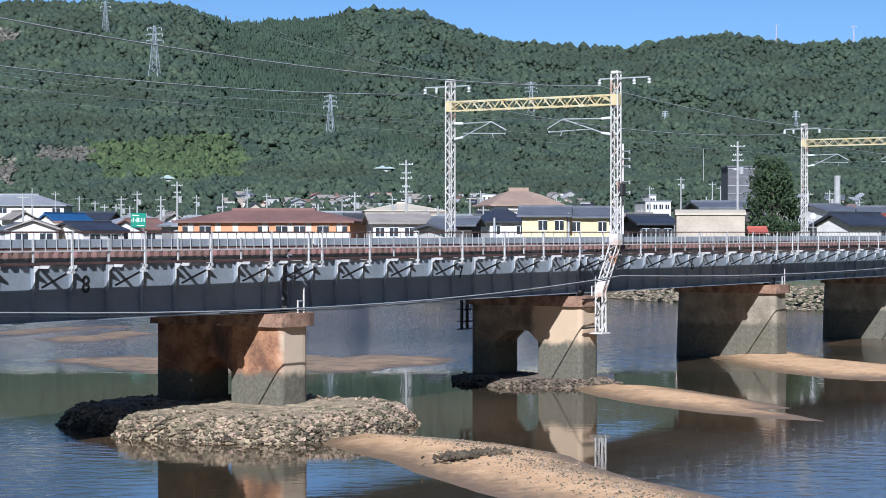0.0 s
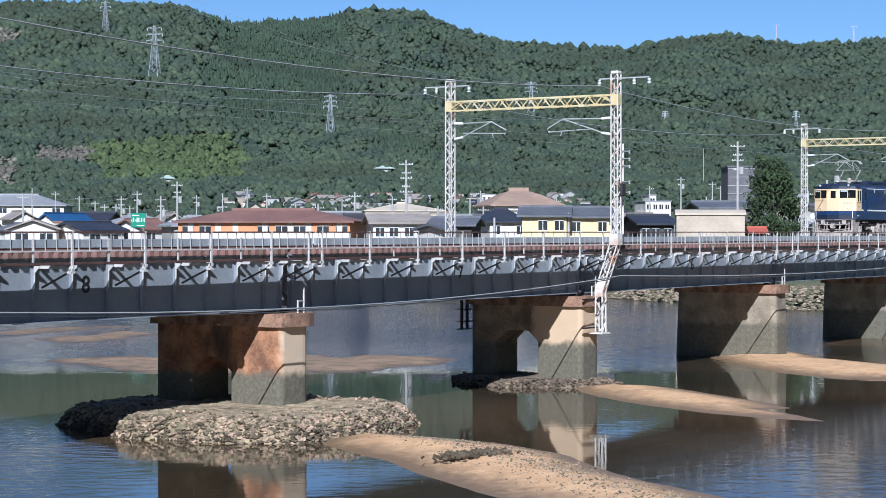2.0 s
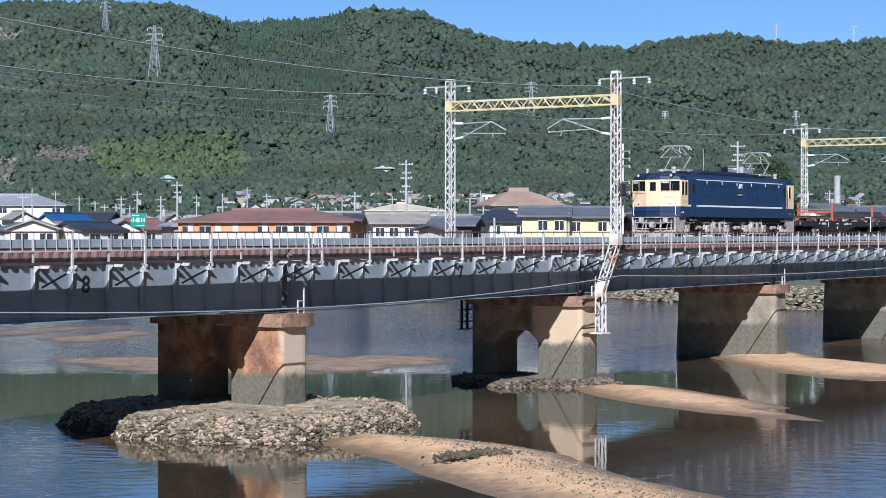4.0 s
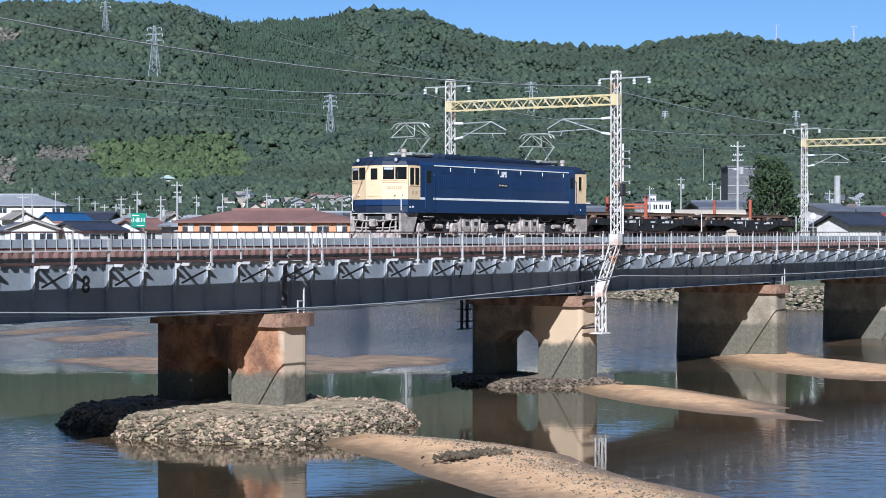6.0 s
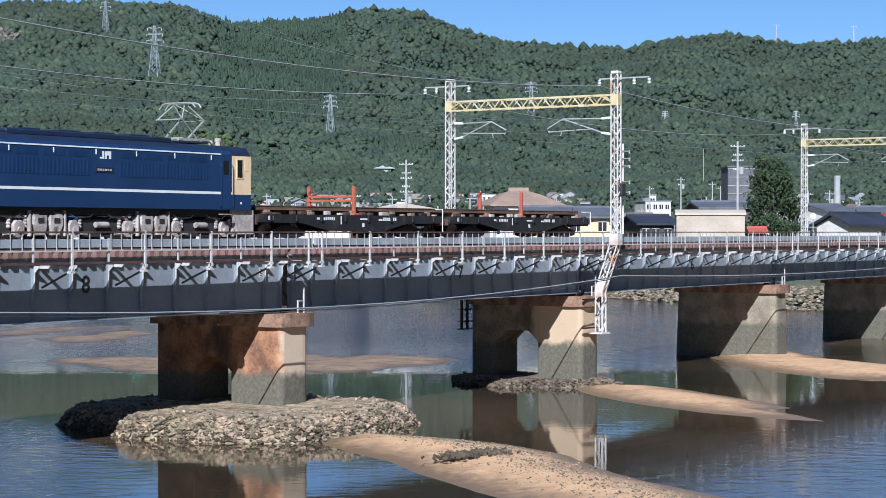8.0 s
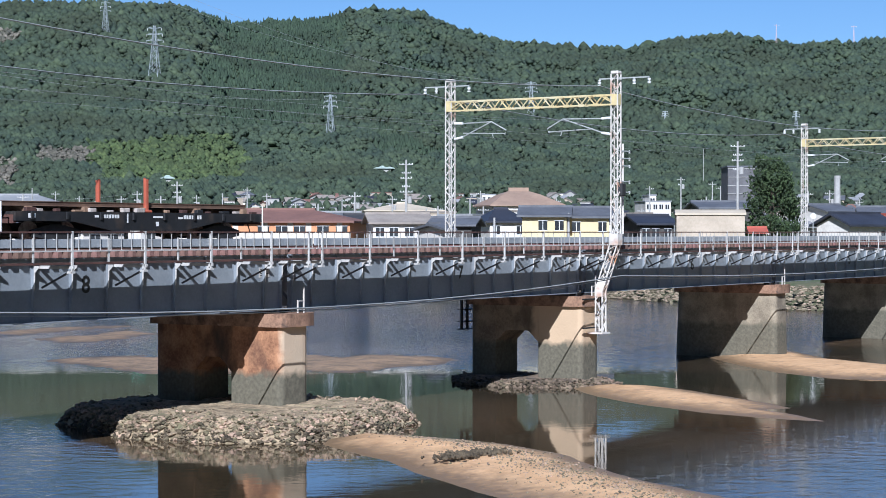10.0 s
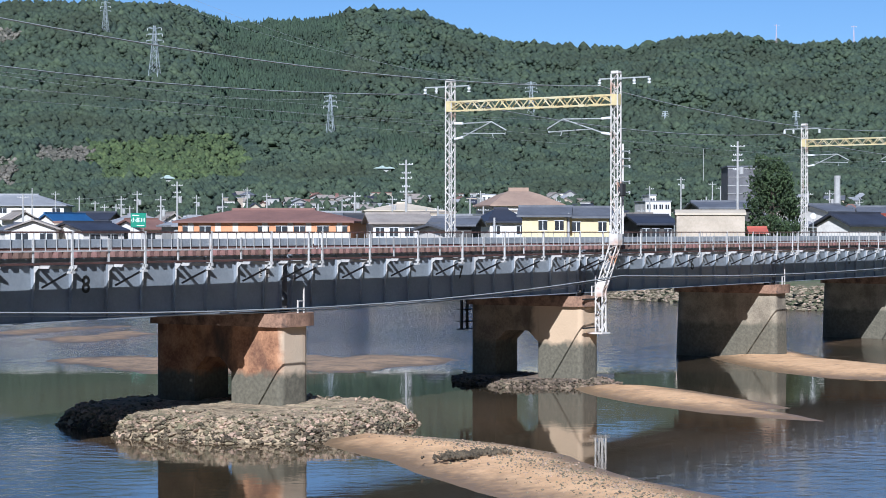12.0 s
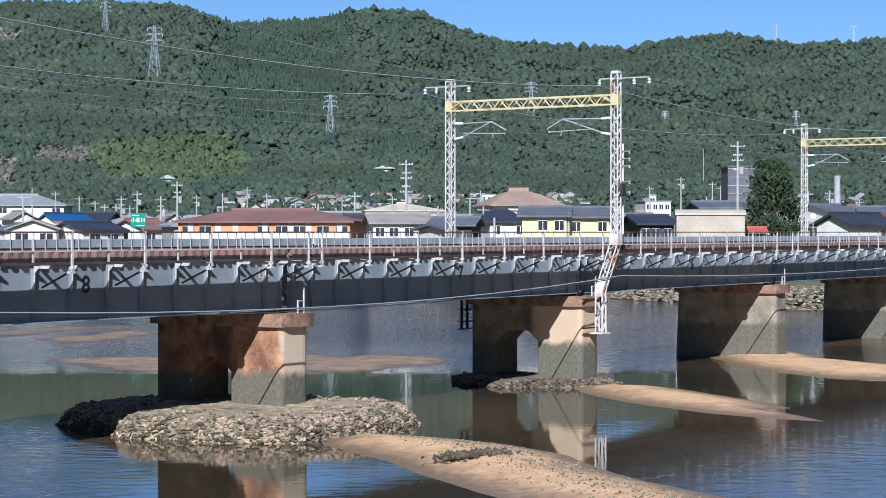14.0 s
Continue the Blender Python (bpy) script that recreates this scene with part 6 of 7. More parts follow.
R_RED = mat("reddish_tile_roof", (0.42, 0.09, 0.06), (0.26, 0.09, 0.06), 0.3, 0.75, 0, 0.3, 4)
PANE = mat("house_window_glass", (0.05, 0.055, 0.06), (0.03, 0.032, 0.036), 0.6, 0.1, 0, 0.0)
FRAME_W = mat("window_frame_white", (0.70, 0.70, 0.68), (0.6, 0.6, 0.58), 2, 0.5, 0, 0.0)
TOWN_Z = 4.0


def roof_mesh(kind, w, d, ze, zr, over=0.6):
    """Roof over a plan w by d, ridge along x, with thickness and eaves."""
    bm = B()
    W, Dp, th = w / 2 + over, d / 2 + over, 0.22
    if kind in ("gable", "gable_end"):
        along = kind == "gable"
        prof = [(-Dp, ze), (0, zr), (Dp, ze), (Dp, ze - th), (0, zr - th), (-Dp, ze - th)] if along else [(-W, ze), (0, zr), (W, ze), (W, ze - th), (0, zr - th), (-W, ze - th)]
        extrude_profile(bm, prof, "x" if along else "y", -(W if along else Dp), W if along else Dp)
        if along:
            bar(bm, (-W, 0, zr + 0.05), (W, 0, zr + 0.05), 0.35, 0.25)
        else:
            bar(bm, (0, -Dp, zr + 0.05), (0, Dp, zr + 0.05), 0.35, 0.25)
    elif kind in ("hip", "temple"):
        rl = max(0.8, W - Dp * (0.95 if kind == "hip" else 1.0))
        if kind == "temple":
            rl = W * 0.24
        layers = [(1.0, 0.0), (0.62, 0.42), (0.34, 0.74), (0.0, 1.0)] if kind == "temple" else [(1.0, 0.0), (0.0, 1.0)]
        prev = None
        base = [bm.verts.new(p) for p in ((-W, -Dp, ze - th), (W, -Dp, ze - th), (W, Dp, ze - th), (-W, Dp, ze - th))]
        bm.faces.new(base[::-1])
        prev = base
        for s, u in layers:
            z = ze + (zr - ze) * u
            a, b = rl + (W - rl) * s, 0.12 + (Dp - 0.12) * s
            ring = [bm.verts.new(p) for p in ((-a, -b, z), (a, -b, z), (a, b, z), (-a, b, z))]
            for i in range(4):
                j = (i + 1) % 4
                bm.faces.new((prev[i], prev[j], ring[j], ring[i]))
            prev = ring
        bm.faces.new(prev)
        bar(bm, (-rl - 0.2, 0, zr + 0.1), (rl + 0.2, 0, zr + 0.1), 0.5, 0.9 if kind == "temple" else 0.3)
    elif kind == "vault":
        n = 8
        prof = [(-Dp + 2 * Dp * i / n, ze + (zr - ze) * math.sin(math.pi * i / n) ** 0.6) for i in range(n + 1)]
        extrude_profile(bm, prof + [(Dp, ze - th), (-Dp, ze - th)], "x", -W, W)
    else:
        box(bm, -w / 2 - 0.15, w / 2 + 0.15, -d / 2 - 0.15, d / 2 + 0.15, zr - 0.3, zr, 0.03)
    bmesh.ops.recalc_face_normals(bm, faces=bm.faces[:])
    return bm


def house(kind, x, y, rot, w, d, ze, zr, wall, roof, label, category, windows=3, group="houses of the town", base=3.4):
    t = thing("house" if category == "house" else category.replace(" ", "_"), label, category, group, at=(x, y, 0))
    t.rotation_euler = (0, 0, radians(rot))
    top = ze - 0.1 if kind != "flat" else zr - 0.3
    bm = B()
    box(bm, -w / 2, w / 2, -d / 2, d / 2, base, top)
    part("wall", bm, wall, t)
    if kind in ("gable", "gable_end"):
        bm = B()
        if kind == "gable_end":
            extrude_profile(bm, [(-w / 2, top + 0.004), (w / 2, top + 0.004), (0, zr - 0.3)], "y", -d / 2, d / 2)
        else:
            extrude_profile(bm, [(-d / 2, top + 0.004), (d / 2, top + 0.004), (0, zr - 0.3)], "x", -w / 2, w / 2)
        part("gable", bm, wall, t)
    part("roof", roof_mesh(kind, w, d, ze, zr, 0.15 if kind == "vault" else 0.6), roof, t)
    rnd = random.Random(int(x * 10 + y))
    rows = [top - 1.0] + ([top - 3.4] if top - base > 7.5 else [])
    for z in rows:
        for i in range(windows):
            if windows > 1 and rnd.random() < 0.3:
                continue
            c = -w / 2 + w * (i + 0.5 + rnd.uniform(-0.12, 0.12)) / windows
            hw = min(0.85, w / windows * 0.3)
            wd = part("window", box(B(), c - hw, c + hw, -d / 2 - 0.03, -d / 2 + 0.02, z - 0.6, z + 0.45), PANE, t)
            bm = B()
            for a, b, e, f in ((c - hw - 0.06, c + hw + 0.06, z + 0.45, z + 0.52), (c - hw - 0.06, c + hw + 0.06, z - 0.67, z - 0.6), (c - 0.04, c + 0.04, z - 0.6, z + 0.45)):
                box(bm, a, b, -d / 2 - 0.06, -d / 2 - 0.001, e, f)
            part("frame", bm, FRAME_W, wd)
    return t


def utility_pole(x, y, top, arms):
    t = thing("utility_pole", "grey concrete utility pole with crossarms and insulators" if arms else "slim grey pole among the houses", "utility pole", "utility poles", at=(x, y, TOWN_Z))
    h = top - TOWN_Z
    part("pole", lathe(B(), [(-0.3, 0.2), (h, 0.12)], sides=8), CONC_POLE, t)
    ux, uy = math.sin(radians(TURN)), -math.cos(radians(TURN))
    for i in range(arms):
        z = h - 0.6 - i * 0.85 - 0.2 * (i % 2)
        r = (0.85, 0.55, 0.7, 0.5, 0.8, 0.6)[i % 6]
        a = part("crossarm", bar(B(), (-ux * r, -uy * r, z), (ux * r, uy * r, z), 0.09, 0.09), CONC_POLE, t)
        for q in (-0.9, -0.45, 0.45, 0.9):
            part("insulator", lathe(B(), [(z + 0.05, 0.03), (z + 0.09, 0.06), (z + 0.16, 0.04)], (ux * r * q, uy * r * q), 6), INSUL, a)
    if arms >= 2:
        part("transformer", lathe(B(), [(h - 0.9 - arms * 0.75, 0.27), (h - 0.05 - arms * 0.75, 0.27)], (ux * 0.45, uy * 0.45), 10), CONC_POLE, t)
    return t


CONC_POLE = mat("pole_concrete", (0.42, 0.41, 0.385), (0.31, 0.30, 0.285), 1.0, 0.85, 0, 0.1, 8)
PYLON_M = mat("pylon_steel", (0.36, 0.39, 0.40), (0.28, 0.31, 0.32), 0.4, 0.5, 0.2, 0.0)
PYLON_R = mat("red_white_mast", (0.55, 0.30, 0.27), (0.45, 0.40, 0.40), 0.4, 0.6, 0, 0.0)


def pylon(brg, foot, head, wide=True, material=None, label="", arms=3):
    """A lattice transmission tower standing on the hillside."""
    x, y, z, d = hill_spot(brg, foot)
    top = EYE + math.tan(radians(head)) * d
    h = top - z
    t = thing("transmission_tower", label or "grey steel lattice transmission tower on the wooded hillside", "transmission tower", "transmission towers", at=(x, y, z))
    t.rotation_euler = (0, 0, radians(TURN - 90 - 12))
    bm = B()
    k = h * (0.10 if wide else 0.04)
    w = max(0.22, h * 0.0072)
    lv = 8
    prof = [(h * i / lv, k * (1 - 0.85 * (i / lv) ** 0.8)) for i in range(lv + 1)]
    for (z0, r0), (z1, r1) in zip(prof, prof[1:]):
        c0 = [(-r0, -r0), (r0, -r0), (r0, r0), (-r0, r0)]
        c1 = [(-r1, -r1), (r1, -r1), (r1, r1), (-r1, r1)]
        for i in range(4):
            j = (i + 1) % 4
            bar(bm, (*c0[i], z0), (*c1[i], z1), w, w)
            bar(bm, (*c0[i], z0), (*c1[j], z1), w * 0.6, w * 0.6)
            bar(bm, (*c0[j], z0), (*c1[i], z1), w * 0.6, w * 0.6)
    part("tower", bm, material or PYLON_M, t)
    for i in range(arms):
        za = h * (0.96 - 0.11 * i)
        r = h * (0.13 + 0.015 * i)
        bm = B()
        for s in (-1, 1):
            bar(bm, (0, 0, za + h * 0.02), (s * r, 0, za), w * 0.8, w * 0.8)
            bar(bm, (0, 0, za - h * 0.015), (s * r, 0, za), w * 0.8, w * 0.8)
        part("crossarm", bm, material or PYLON_M, t)
        for s in (-1, 1):
            part("insulator_string", bar(B(), (s * r, 0, za), (s * r, 0, za - h * 0.05), w * 0.8, w * 0.8), INSUL, t)
    return t


def build_town():
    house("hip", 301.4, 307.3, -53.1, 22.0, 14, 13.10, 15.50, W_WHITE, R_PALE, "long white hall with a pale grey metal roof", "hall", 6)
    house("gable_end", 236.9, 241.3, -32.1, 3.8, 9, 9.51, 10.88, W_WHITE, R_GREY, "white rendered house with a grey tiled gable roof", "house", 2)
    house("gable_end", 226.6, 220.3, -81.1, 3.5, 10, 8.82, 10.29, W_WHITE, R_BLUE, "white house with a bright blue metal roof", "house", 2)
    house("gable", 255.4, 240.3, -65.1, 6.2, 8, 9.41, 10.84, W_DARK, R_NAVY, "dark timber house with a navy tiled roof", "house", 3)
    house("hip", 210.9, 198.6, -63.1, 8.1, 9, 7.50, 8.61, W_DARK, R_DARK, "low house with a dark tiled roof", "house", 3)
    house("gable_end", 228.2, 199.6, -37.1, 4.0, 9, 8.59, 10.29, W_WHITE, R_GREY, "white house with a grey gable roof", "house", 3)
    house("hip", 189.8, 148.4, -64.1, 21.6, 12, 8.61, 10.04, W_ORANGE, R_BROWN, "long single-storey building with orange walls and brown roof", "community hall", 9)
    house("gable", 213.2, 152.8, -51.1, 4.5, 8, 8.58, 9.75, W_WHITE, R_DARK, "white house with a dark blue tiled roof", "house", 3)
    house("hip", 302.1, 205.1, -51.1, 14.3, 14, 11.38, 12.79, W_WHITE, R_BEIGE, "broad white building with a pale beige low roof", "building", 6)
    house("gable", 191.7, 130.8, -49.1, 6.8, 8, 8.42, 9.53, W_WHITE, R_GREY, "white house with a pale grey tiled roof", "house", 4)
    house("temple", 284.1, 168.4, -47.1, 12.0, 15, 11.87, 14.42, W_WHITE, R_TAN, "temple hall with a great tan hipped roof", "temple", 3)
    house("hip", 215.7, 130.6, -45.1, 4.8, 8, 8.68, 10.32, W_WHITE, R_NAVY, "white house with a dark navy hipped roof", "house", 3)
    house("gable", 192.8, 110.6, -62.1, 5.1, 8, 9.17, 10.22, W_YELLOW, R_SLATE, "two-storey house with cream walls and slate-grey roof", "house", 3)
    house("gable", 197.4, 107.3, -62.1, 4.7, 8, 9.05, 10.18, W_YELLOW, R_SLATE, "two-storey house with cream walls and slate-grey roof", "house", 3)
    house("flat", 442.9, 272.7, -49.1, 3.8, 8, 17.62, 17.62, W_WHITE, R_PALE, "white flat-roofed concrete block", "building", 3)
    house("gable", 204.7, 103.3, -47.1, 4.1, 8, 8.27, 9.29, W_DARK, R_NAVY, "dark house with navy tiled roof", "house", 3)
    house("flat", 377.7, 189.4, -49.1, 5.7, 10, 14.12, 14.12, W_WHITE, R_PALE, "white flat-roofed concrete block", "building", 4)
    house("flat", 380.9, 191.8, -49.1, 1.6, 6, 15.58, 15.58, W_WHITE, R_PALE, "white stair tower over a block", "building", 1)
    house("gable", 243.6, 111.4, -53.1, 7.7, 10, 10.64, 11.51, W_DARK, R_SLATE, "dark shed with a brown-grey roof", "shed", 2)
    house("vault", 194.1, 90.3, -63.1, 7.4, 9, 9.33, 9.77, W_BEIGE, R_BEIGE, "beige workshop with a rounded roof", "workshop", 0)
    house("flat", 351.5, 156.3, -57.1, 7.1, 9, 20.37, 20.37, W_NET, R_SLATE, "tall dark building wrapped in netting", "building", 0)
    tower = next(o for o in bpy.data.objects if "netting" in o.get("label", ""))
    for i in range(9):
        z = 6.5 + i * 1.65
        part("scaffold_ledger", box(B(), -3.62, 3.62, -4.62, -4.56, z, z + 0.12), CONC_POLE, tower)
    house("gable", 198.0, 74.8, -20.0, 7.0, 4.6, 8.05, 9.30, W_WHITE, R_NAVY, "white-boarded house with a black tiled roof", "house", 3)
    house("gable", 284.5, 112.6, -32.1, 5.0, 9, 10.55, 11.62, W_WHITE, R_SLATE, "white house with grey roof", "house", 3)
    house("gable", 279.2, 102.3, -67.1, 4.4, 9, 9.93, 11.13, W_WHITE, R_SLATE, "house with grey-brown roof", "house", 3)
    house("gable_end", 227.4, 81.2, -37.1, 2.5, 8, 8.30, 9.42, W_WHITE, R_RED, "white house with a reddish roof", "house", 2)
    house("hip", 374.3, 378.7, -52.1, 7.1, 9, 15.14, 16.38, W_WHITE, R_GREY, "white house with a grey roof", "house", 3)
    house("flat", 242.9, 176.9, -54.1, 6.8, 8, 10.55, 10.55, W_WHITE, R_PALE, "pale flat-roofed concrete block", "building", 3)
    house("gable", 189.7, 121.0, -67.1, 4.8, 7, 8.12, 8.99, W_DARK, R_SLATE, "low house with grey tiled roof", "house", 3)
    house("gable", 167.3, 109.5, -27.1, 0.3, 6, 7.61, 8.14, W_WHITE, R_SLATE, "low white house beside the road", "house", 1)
    hall = next(o for o in bpy.data.objects if o.name == "community_hall")
    wl = next(o for o in hall.children if o.name.startswith("wall"))
    hw, hd = max(v.co.x for v in wl.data.vertices), min(v.co.y for v in wl.data.vertices)
    part("plinth", box(B(), -hw - 0.05, hw + 0.05, hd - 0.05, hd + 0.3, 3.4, EYE + 0.05), W_PLINTH, hall, "cream rendered plinth")
    for i in range(7):
        c = -hw + 1.6 + i * (2 * hw - 3.2) / 6 + 0.5 * math.sin(i * 2.2)
        part("bay_panel", box(B(), c - 0.35, c + 0.35, hd - 0.035, hd + 0.02, EYE + 0.06, 8.4), W_PLINTH, hall, "white wall panel")
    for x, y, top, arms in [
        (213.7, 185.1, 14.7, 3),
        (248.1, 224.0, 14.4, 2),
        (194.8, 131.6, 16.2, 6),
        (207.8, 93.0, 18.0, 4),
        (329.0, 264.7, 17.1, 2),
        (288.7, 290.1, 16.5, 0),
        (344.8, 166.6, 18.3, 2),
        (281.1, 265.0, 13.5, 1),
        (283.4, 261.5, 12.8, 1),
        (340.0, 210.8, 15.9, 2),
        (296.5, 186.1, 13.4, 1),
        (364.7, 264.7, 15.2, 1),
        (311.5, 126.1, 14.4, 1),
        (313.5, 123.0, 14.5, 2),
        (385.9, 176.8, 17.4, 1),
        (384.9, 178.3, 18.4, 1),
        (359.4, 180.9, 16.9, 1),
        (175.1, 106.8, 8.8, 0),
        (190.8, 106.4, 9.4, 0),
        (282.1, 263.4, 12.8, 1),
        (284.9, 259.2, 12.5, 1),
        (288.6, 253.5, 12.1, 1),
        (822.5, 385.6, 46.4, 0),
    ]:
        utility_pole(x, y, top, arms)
    # far houses towards the hill
    rnd = random.Random(21)
    walls, roofs = (W_WHITE, W_FAR, W_BEIGE, W_FAR), (R_GREY, R_SLATE, R_PALE, R_NAVY, R_BROWN, R_GREY)
    words = {R_GREY: "grey", R_SLATE: "slate", R_PALE: "pale", R_NAVY: "dark", R_BROWN: "brown"}
    for i in range(170):
        b = rnd.uniform(-7.0, 14.0)
        d = rnd.uniform(400, FOOT) if i % 3 == 0 else rnd.uniform(FOOT + 4, FOOT + 95)
        x, y = polar(np.array([d]), np.array([b]))
        g = float(hill_height(np.array([d]), np.array([b]), fbm(x, y, 330.0, 4))[0][0]) if d > FOOT else 4.0 + (d - 400) / 360 * 7
        ze = g + rnd.uniform(1.0, 3.2)
        k = rnd.choice(("gable", "gable_end", "hip", "flat"))
        rf = rnd.choice(roofs)
        house(k, float(x[0]), float(y[0]), TURN - 90 - b + rnd.uniform(-35, 35), rnd.uniform(4, 8), rnd.uniform(4, 7), ze, ze + rnd.uniform(1.2, 2.0), rnd.choice(walls), rf, "small far house with a %s roof under the hill" % words[rf], "house", 2, "far houses under the hill", g - 2.5)
    for a, b in (((248.1, 224.0, 14.2), (288.7, 290.1, 14.6)), ((248.1, 224.0, 13.4), (288.7, 290.1, 13.6)), ((213.7, 185.1, 14.3), (248.1, 224.0, 13.9))):
        wire("service_wire", "thin service wire strung between utility poles", sagged(a, b, 0.8, 10), 0.018, "service wires")
    # more service poles between the roofs
    for i in range(26):
        b = -12.5 + i * 0.98 + rnd.uniform(-0.4, 0.4)
        d = rnd.uniform(255, 420)
        x, y = polar(np.array([d]), np.array([b]))
        utility_pole(float(x[0]), float(y[0]), EYE + d * rnd.uniform(0.012, 0.021), rnd.choice((0, 1, 1, 2, 3)))
    # low houses crowded between the larger ones
    for i in range(46):
        b = -12.8 + i * 0.57 + rnd.uniform(-0.25, 0.25)
        d = rnd.uniform(250, 390)
        x, y = polar(np.array([d]), np.array([b]))
        ze = EYE + d * rnd.uniform(0.0005, 0.0062)
        k = rnd.choice(("gable", "gable_end", "hip", "flat"))
        rf = rnd.choice(roofs)
        house(k, float(x[0]), float(y[0]), TURN - 90 - b + rnd.uniform(-40, 40), rnd.uniform(5, 8), rnd.uniform(5, 8), ze, ze + rnd.uniform(1.0, 1.8), rnd.choice((W_WHITE, W_WHITE, W_BEIGE, W_FAR)), rf, "town house with a %s roof behind the railway" % words[rf], "house", 2)
    leafy_tree("dense dark green tree beside the houses", 200.7, 85.6, 4.0, 15.6, 3.1, 6)
    pylon(-10.07, 5.82, 6.82)
    pylon(-8.63, 4.53, 6.13)
    pylon(-3.39, 2.83, 4.14)
    pylon(2.66, 3.42, 4.53)
    pylon(6.67, 3.12, 3.63)
    pylon(10.53, 3.0, 3.59)
    pylon(9.95, 5.62, 6.14, False, PYLON_R, "slim red and white mast on the ridge", 1)
    pylon(12.2, 5.66, 6.06, False, PYLON_R, "slim red and white mast on the ridge", 1)
    # transmission lines over the slope
    def sky_point(brg, elev, d):
        x, y = polar(np.array(d), np.array(brg))
        return float(x), float(y), EYE + math.tan(radians(elev)) * d
    for a, b, sag in (((-9.6, 7.3, 1350), (2.66, 4.45, 1500), 12), ((-8.4, 7.3, 1350), (2.7, 4.3, 1500), 12), ((-14, 4.75, 1250), (-3.45, 4.0, 1250), 6), ((-14, 4.4, 1250), (-3.35, 3.75, 1250), 6), ((-3.4, 4.0, 1250), (6.67, 3.55, 1500), 10), ((-3.4, 3.75, 1250), (6.67, 3.4, 1500), 10)):
        wire("transmission_wire", "thin transmission wire strung over the hillside", sagged(sky_point(*a), sky_point(*b), sag, 10), 0.07, "transmission wires")
    for brg, el, w, m, lb in ((-1.77, 1.75, 10, R_GREEN, "hillside pavilion with a pale green roof"), (-8.25, 1.42, 5.5, R_GREEN, "hillside house with a pale green roof")):
        x, y, z, d = hill_spot(brg, el)
        t = thing("pavilion", lb, "pavilion", at=(x, y, z + 2.5))
        t.rotation_euler = (0, 0, radians(TURN - 90 - brg))
        part("wall", box(B(), -w * 0.35, w * 0.35, -3, 3, -4, 1.4), W_FAR, t)
        part("roof", roof_mesh("hip", w, 7, 1.6, 2.7), m, t)
    # small things behind the railing
    # stand-in for a small red object, its shape made up as a shed
    house("gable", 176.5, 76.9, -60.0, 0.8, 1.4, 7.32, 7.68, W_DARK, R_RED, "small bright red object behind the railing, shaped as a gabled box", "shed", 0)
    t = thing("round_sign", "round white road sign on a pole", "road sign", at=(179.6, 72.2, 0))
    part("post", tube(B(), [(0, 0, 4.0), (0, 0, 9.2)], 0.05, 6), PIPE, t)
    ux, uy = math.cos(radians(TURN)), math.sin(radians(TURN))
    part("disc", bar(B(), (-ux * 0.06, -uy * 0.06, 8.85), (-ux * 0.09, -uy * 0.09, 8.85), 0.60, 0.60, 16), FRAME_W, t)
    # chimney
    t = thing("chimney", "weathered grey concrete chimney behind the houses", "chimney", at=(447.5, 173.6, 0))
    part("stack", lathe(B(), [(3.5, 1.1), (20.5, 0.75)], sides=14), CONC_POLE, t)
    part("rim", lathe(B(), [(20.4, 0.82), (21.2, 0.82)], sides=14), CONC_POLE, t)
    # green river sign by the road
    t = thing("river_sign", "green road sign with white river name", "road sign", at=(180.5, 162.8, 7.22))
    t.rotation_euler = (0, 0, radians(TURN - 90 + 5))
    part("panel", box(B(), -0.95, 0.95, -0.04, 0.04, 0.6, 2.42, 0.02), SIGN_G, t)
    number("小瀬川", 0.60, WHITE_SIGN, t, pose(0, -0.047, 1.52, 90, 0, 0), "lettering")
    for x0, x1, z0, z1 in ((-0.75, 0.1, 2.08, 2.2), (-0.2, 0.75, 0.80, 0.90)):
        part("lettering_bar", box(B(), x0, x1, -0.052, -0.043, z0, z1), WHITE_SIGN, t)
    for x0 in (-0.6, 0.6):
        part("leg", tube(B(), [(x0, 0.08, -3.2), (x0, 0.08, 2.3)], 0.05, 6), PIPE, t)


R_GREEN = mat("verdigris_roof", (0.46, 0.54, 0.48), (0.36, 0.43, 0.38), 0.3, 0.6, 0, 0.1, 3)
SIGN_G = mat("green_sign_face", (0.012, 0.22, 0.13), (0.010, 0.18, 0.105), 1, 0.4, 0, 0.0)
WHITE_SIGN = mat("sign_white", (0.75, 0.78, 0.76), (0.7, 0.72, 0.7), 1, 0.4, 0, 0.0)
build_bridge()
build_piers()
build_river_bed()
build_portals()
build_woods()
build_town()
LOCO, LOCO_WHEELS = build_locomotive()
WAGON_1, WHEELS_1 = build_wagon(2.3, True)
WAGON_2, WHEELS_2 = build_wagon(2.3, False)
RAILS = build_rail_load()


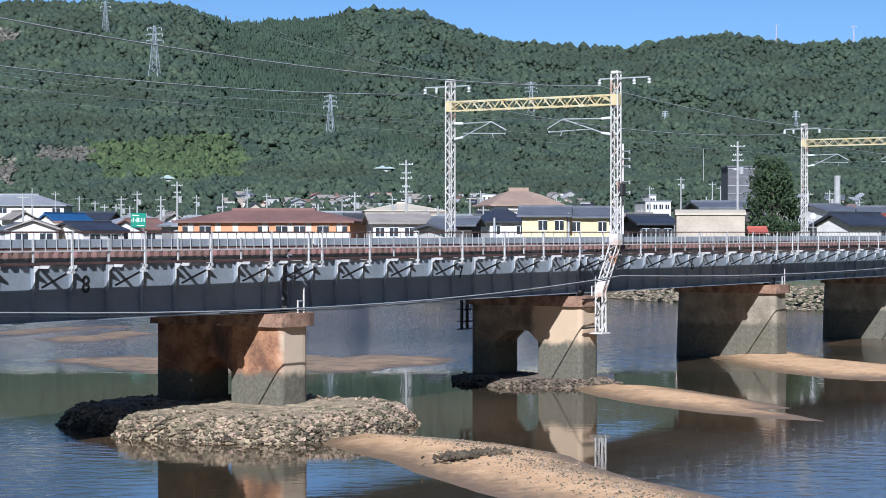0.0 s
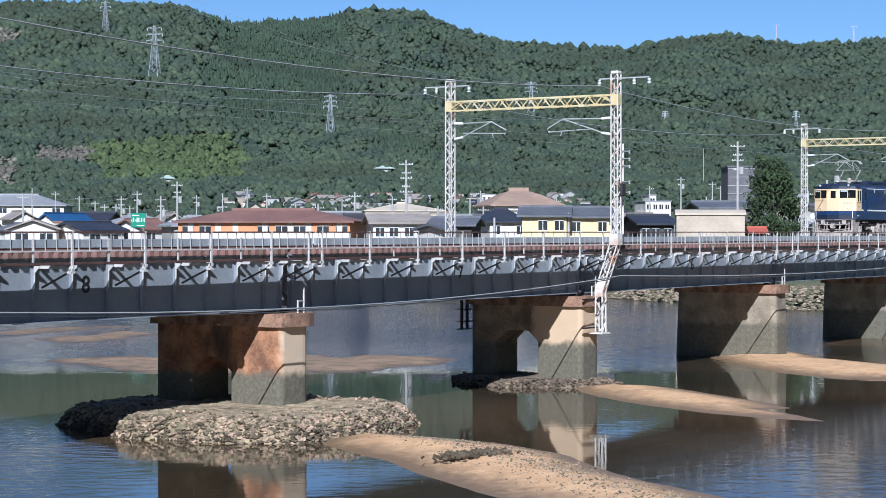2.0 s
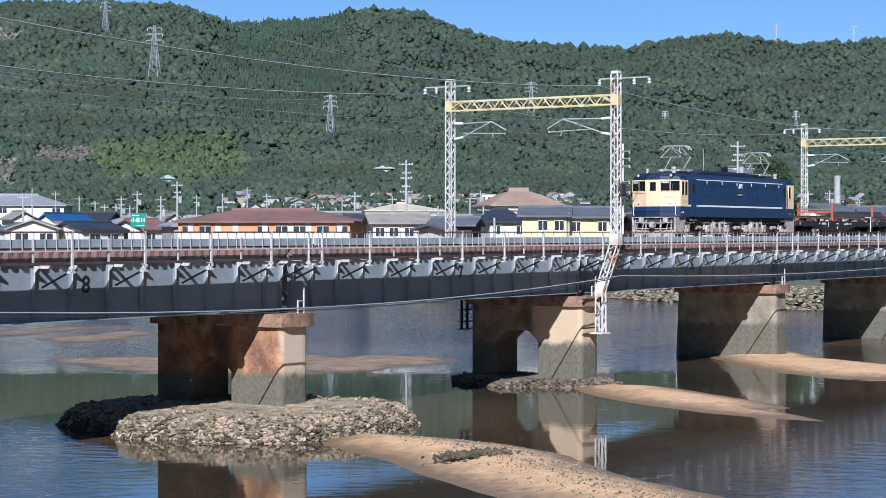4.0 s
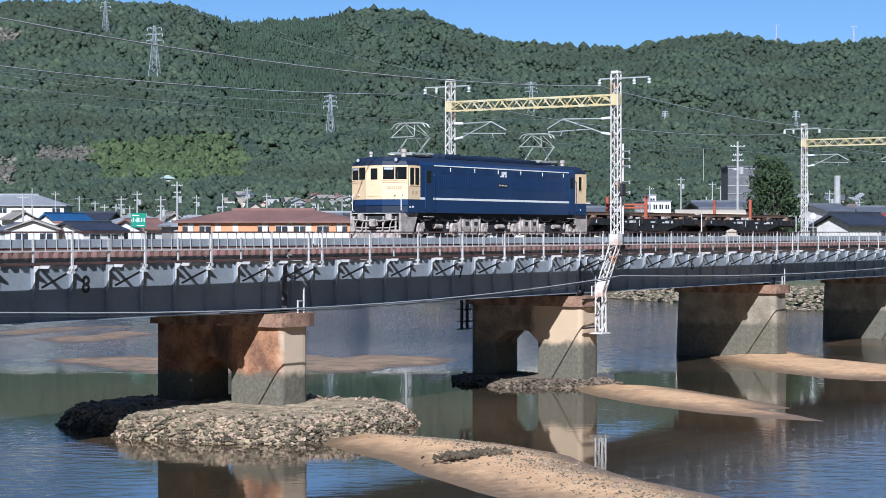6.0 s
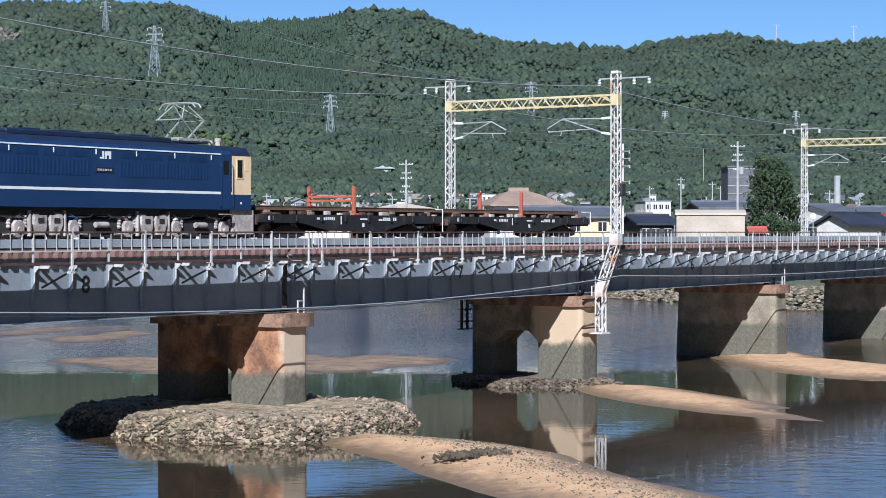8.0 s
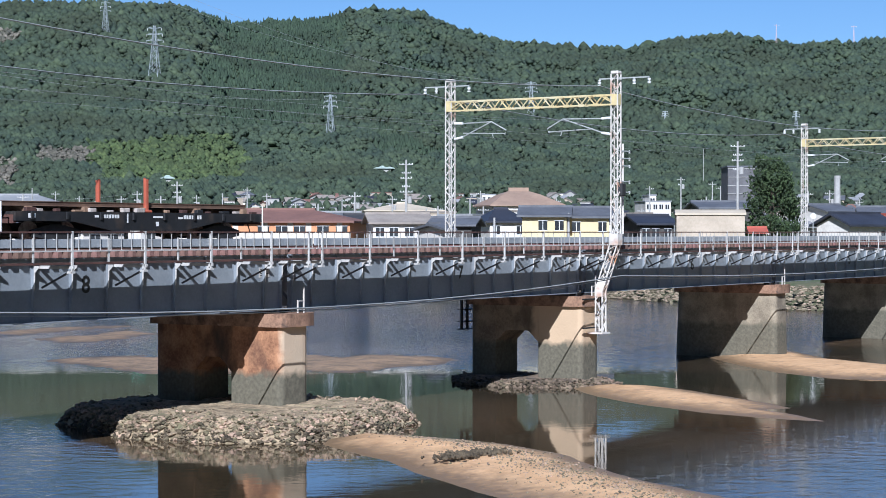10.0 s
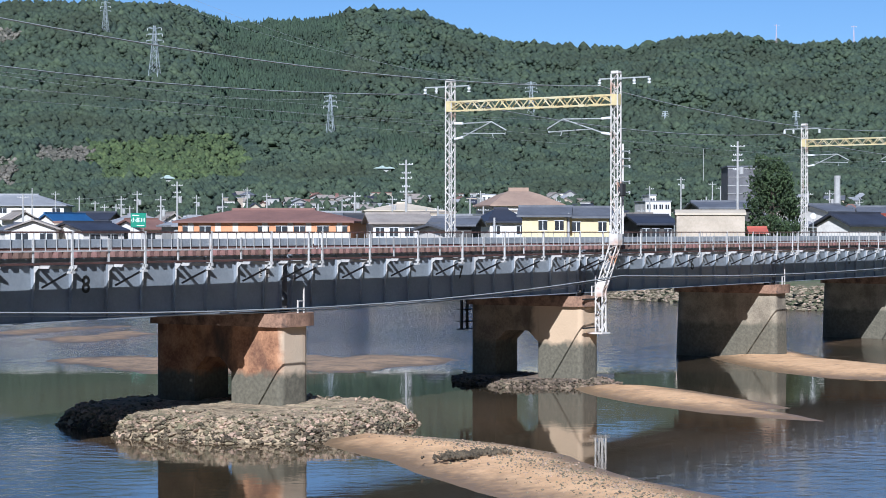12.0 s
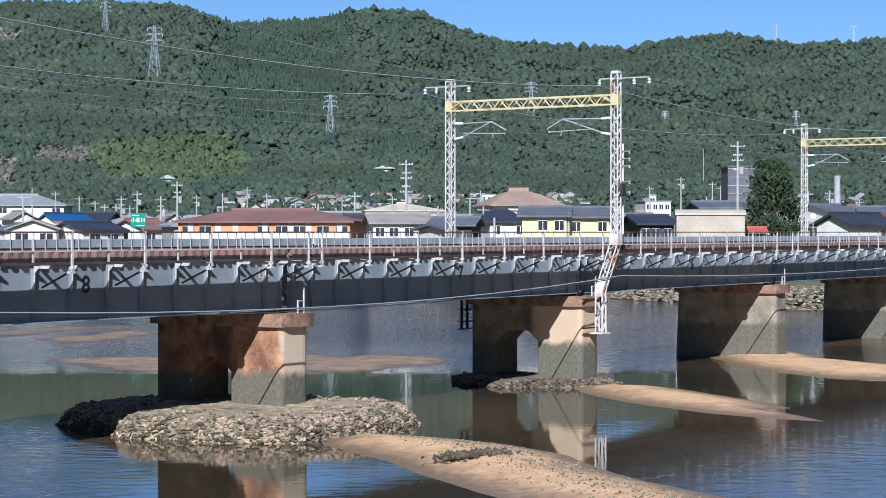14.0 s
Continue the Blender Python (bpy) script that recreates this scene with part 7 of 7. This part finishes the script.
def motions():
    """The train rolls towards -X at a nearly even speed; its wheels turn with it."""
    def run(ob, x, y, z):
        walk(ob, [(t, pose(FRONT_X + x - rolled(t), y, z)) for t in [0.5 * i for i in range(29)]])
    run(LOCO, 0.0, TRACKS[0], RAIL_Z)
    run(WAGON_1, 15.75, TRACKS[0], RAIL_Z)
    run(WAGON_2, 28.75, TRACKS[0], RAIL_Z)
    for ob, y, dx in RAILS:
        run(ob, 16.0 + dx, TRACKS[0] + y, RAIL_Z + 1.331)
    for ws, r in [(w, 0.56) for w in LOCO_WHEELS] + [(w, 0.43) for w in WHEELS_1 + WHEELS_2]:
        x = ws.location.x
        step = 2 / 30
        walk(ws, [(min(i * step, 14.0), Matrix.Translation((x, 0, r)) @ Matrix.Rotation(-rolled(min(i * step, 14.0)) / r, 4, "Y")) for i in range(211)])


motions()
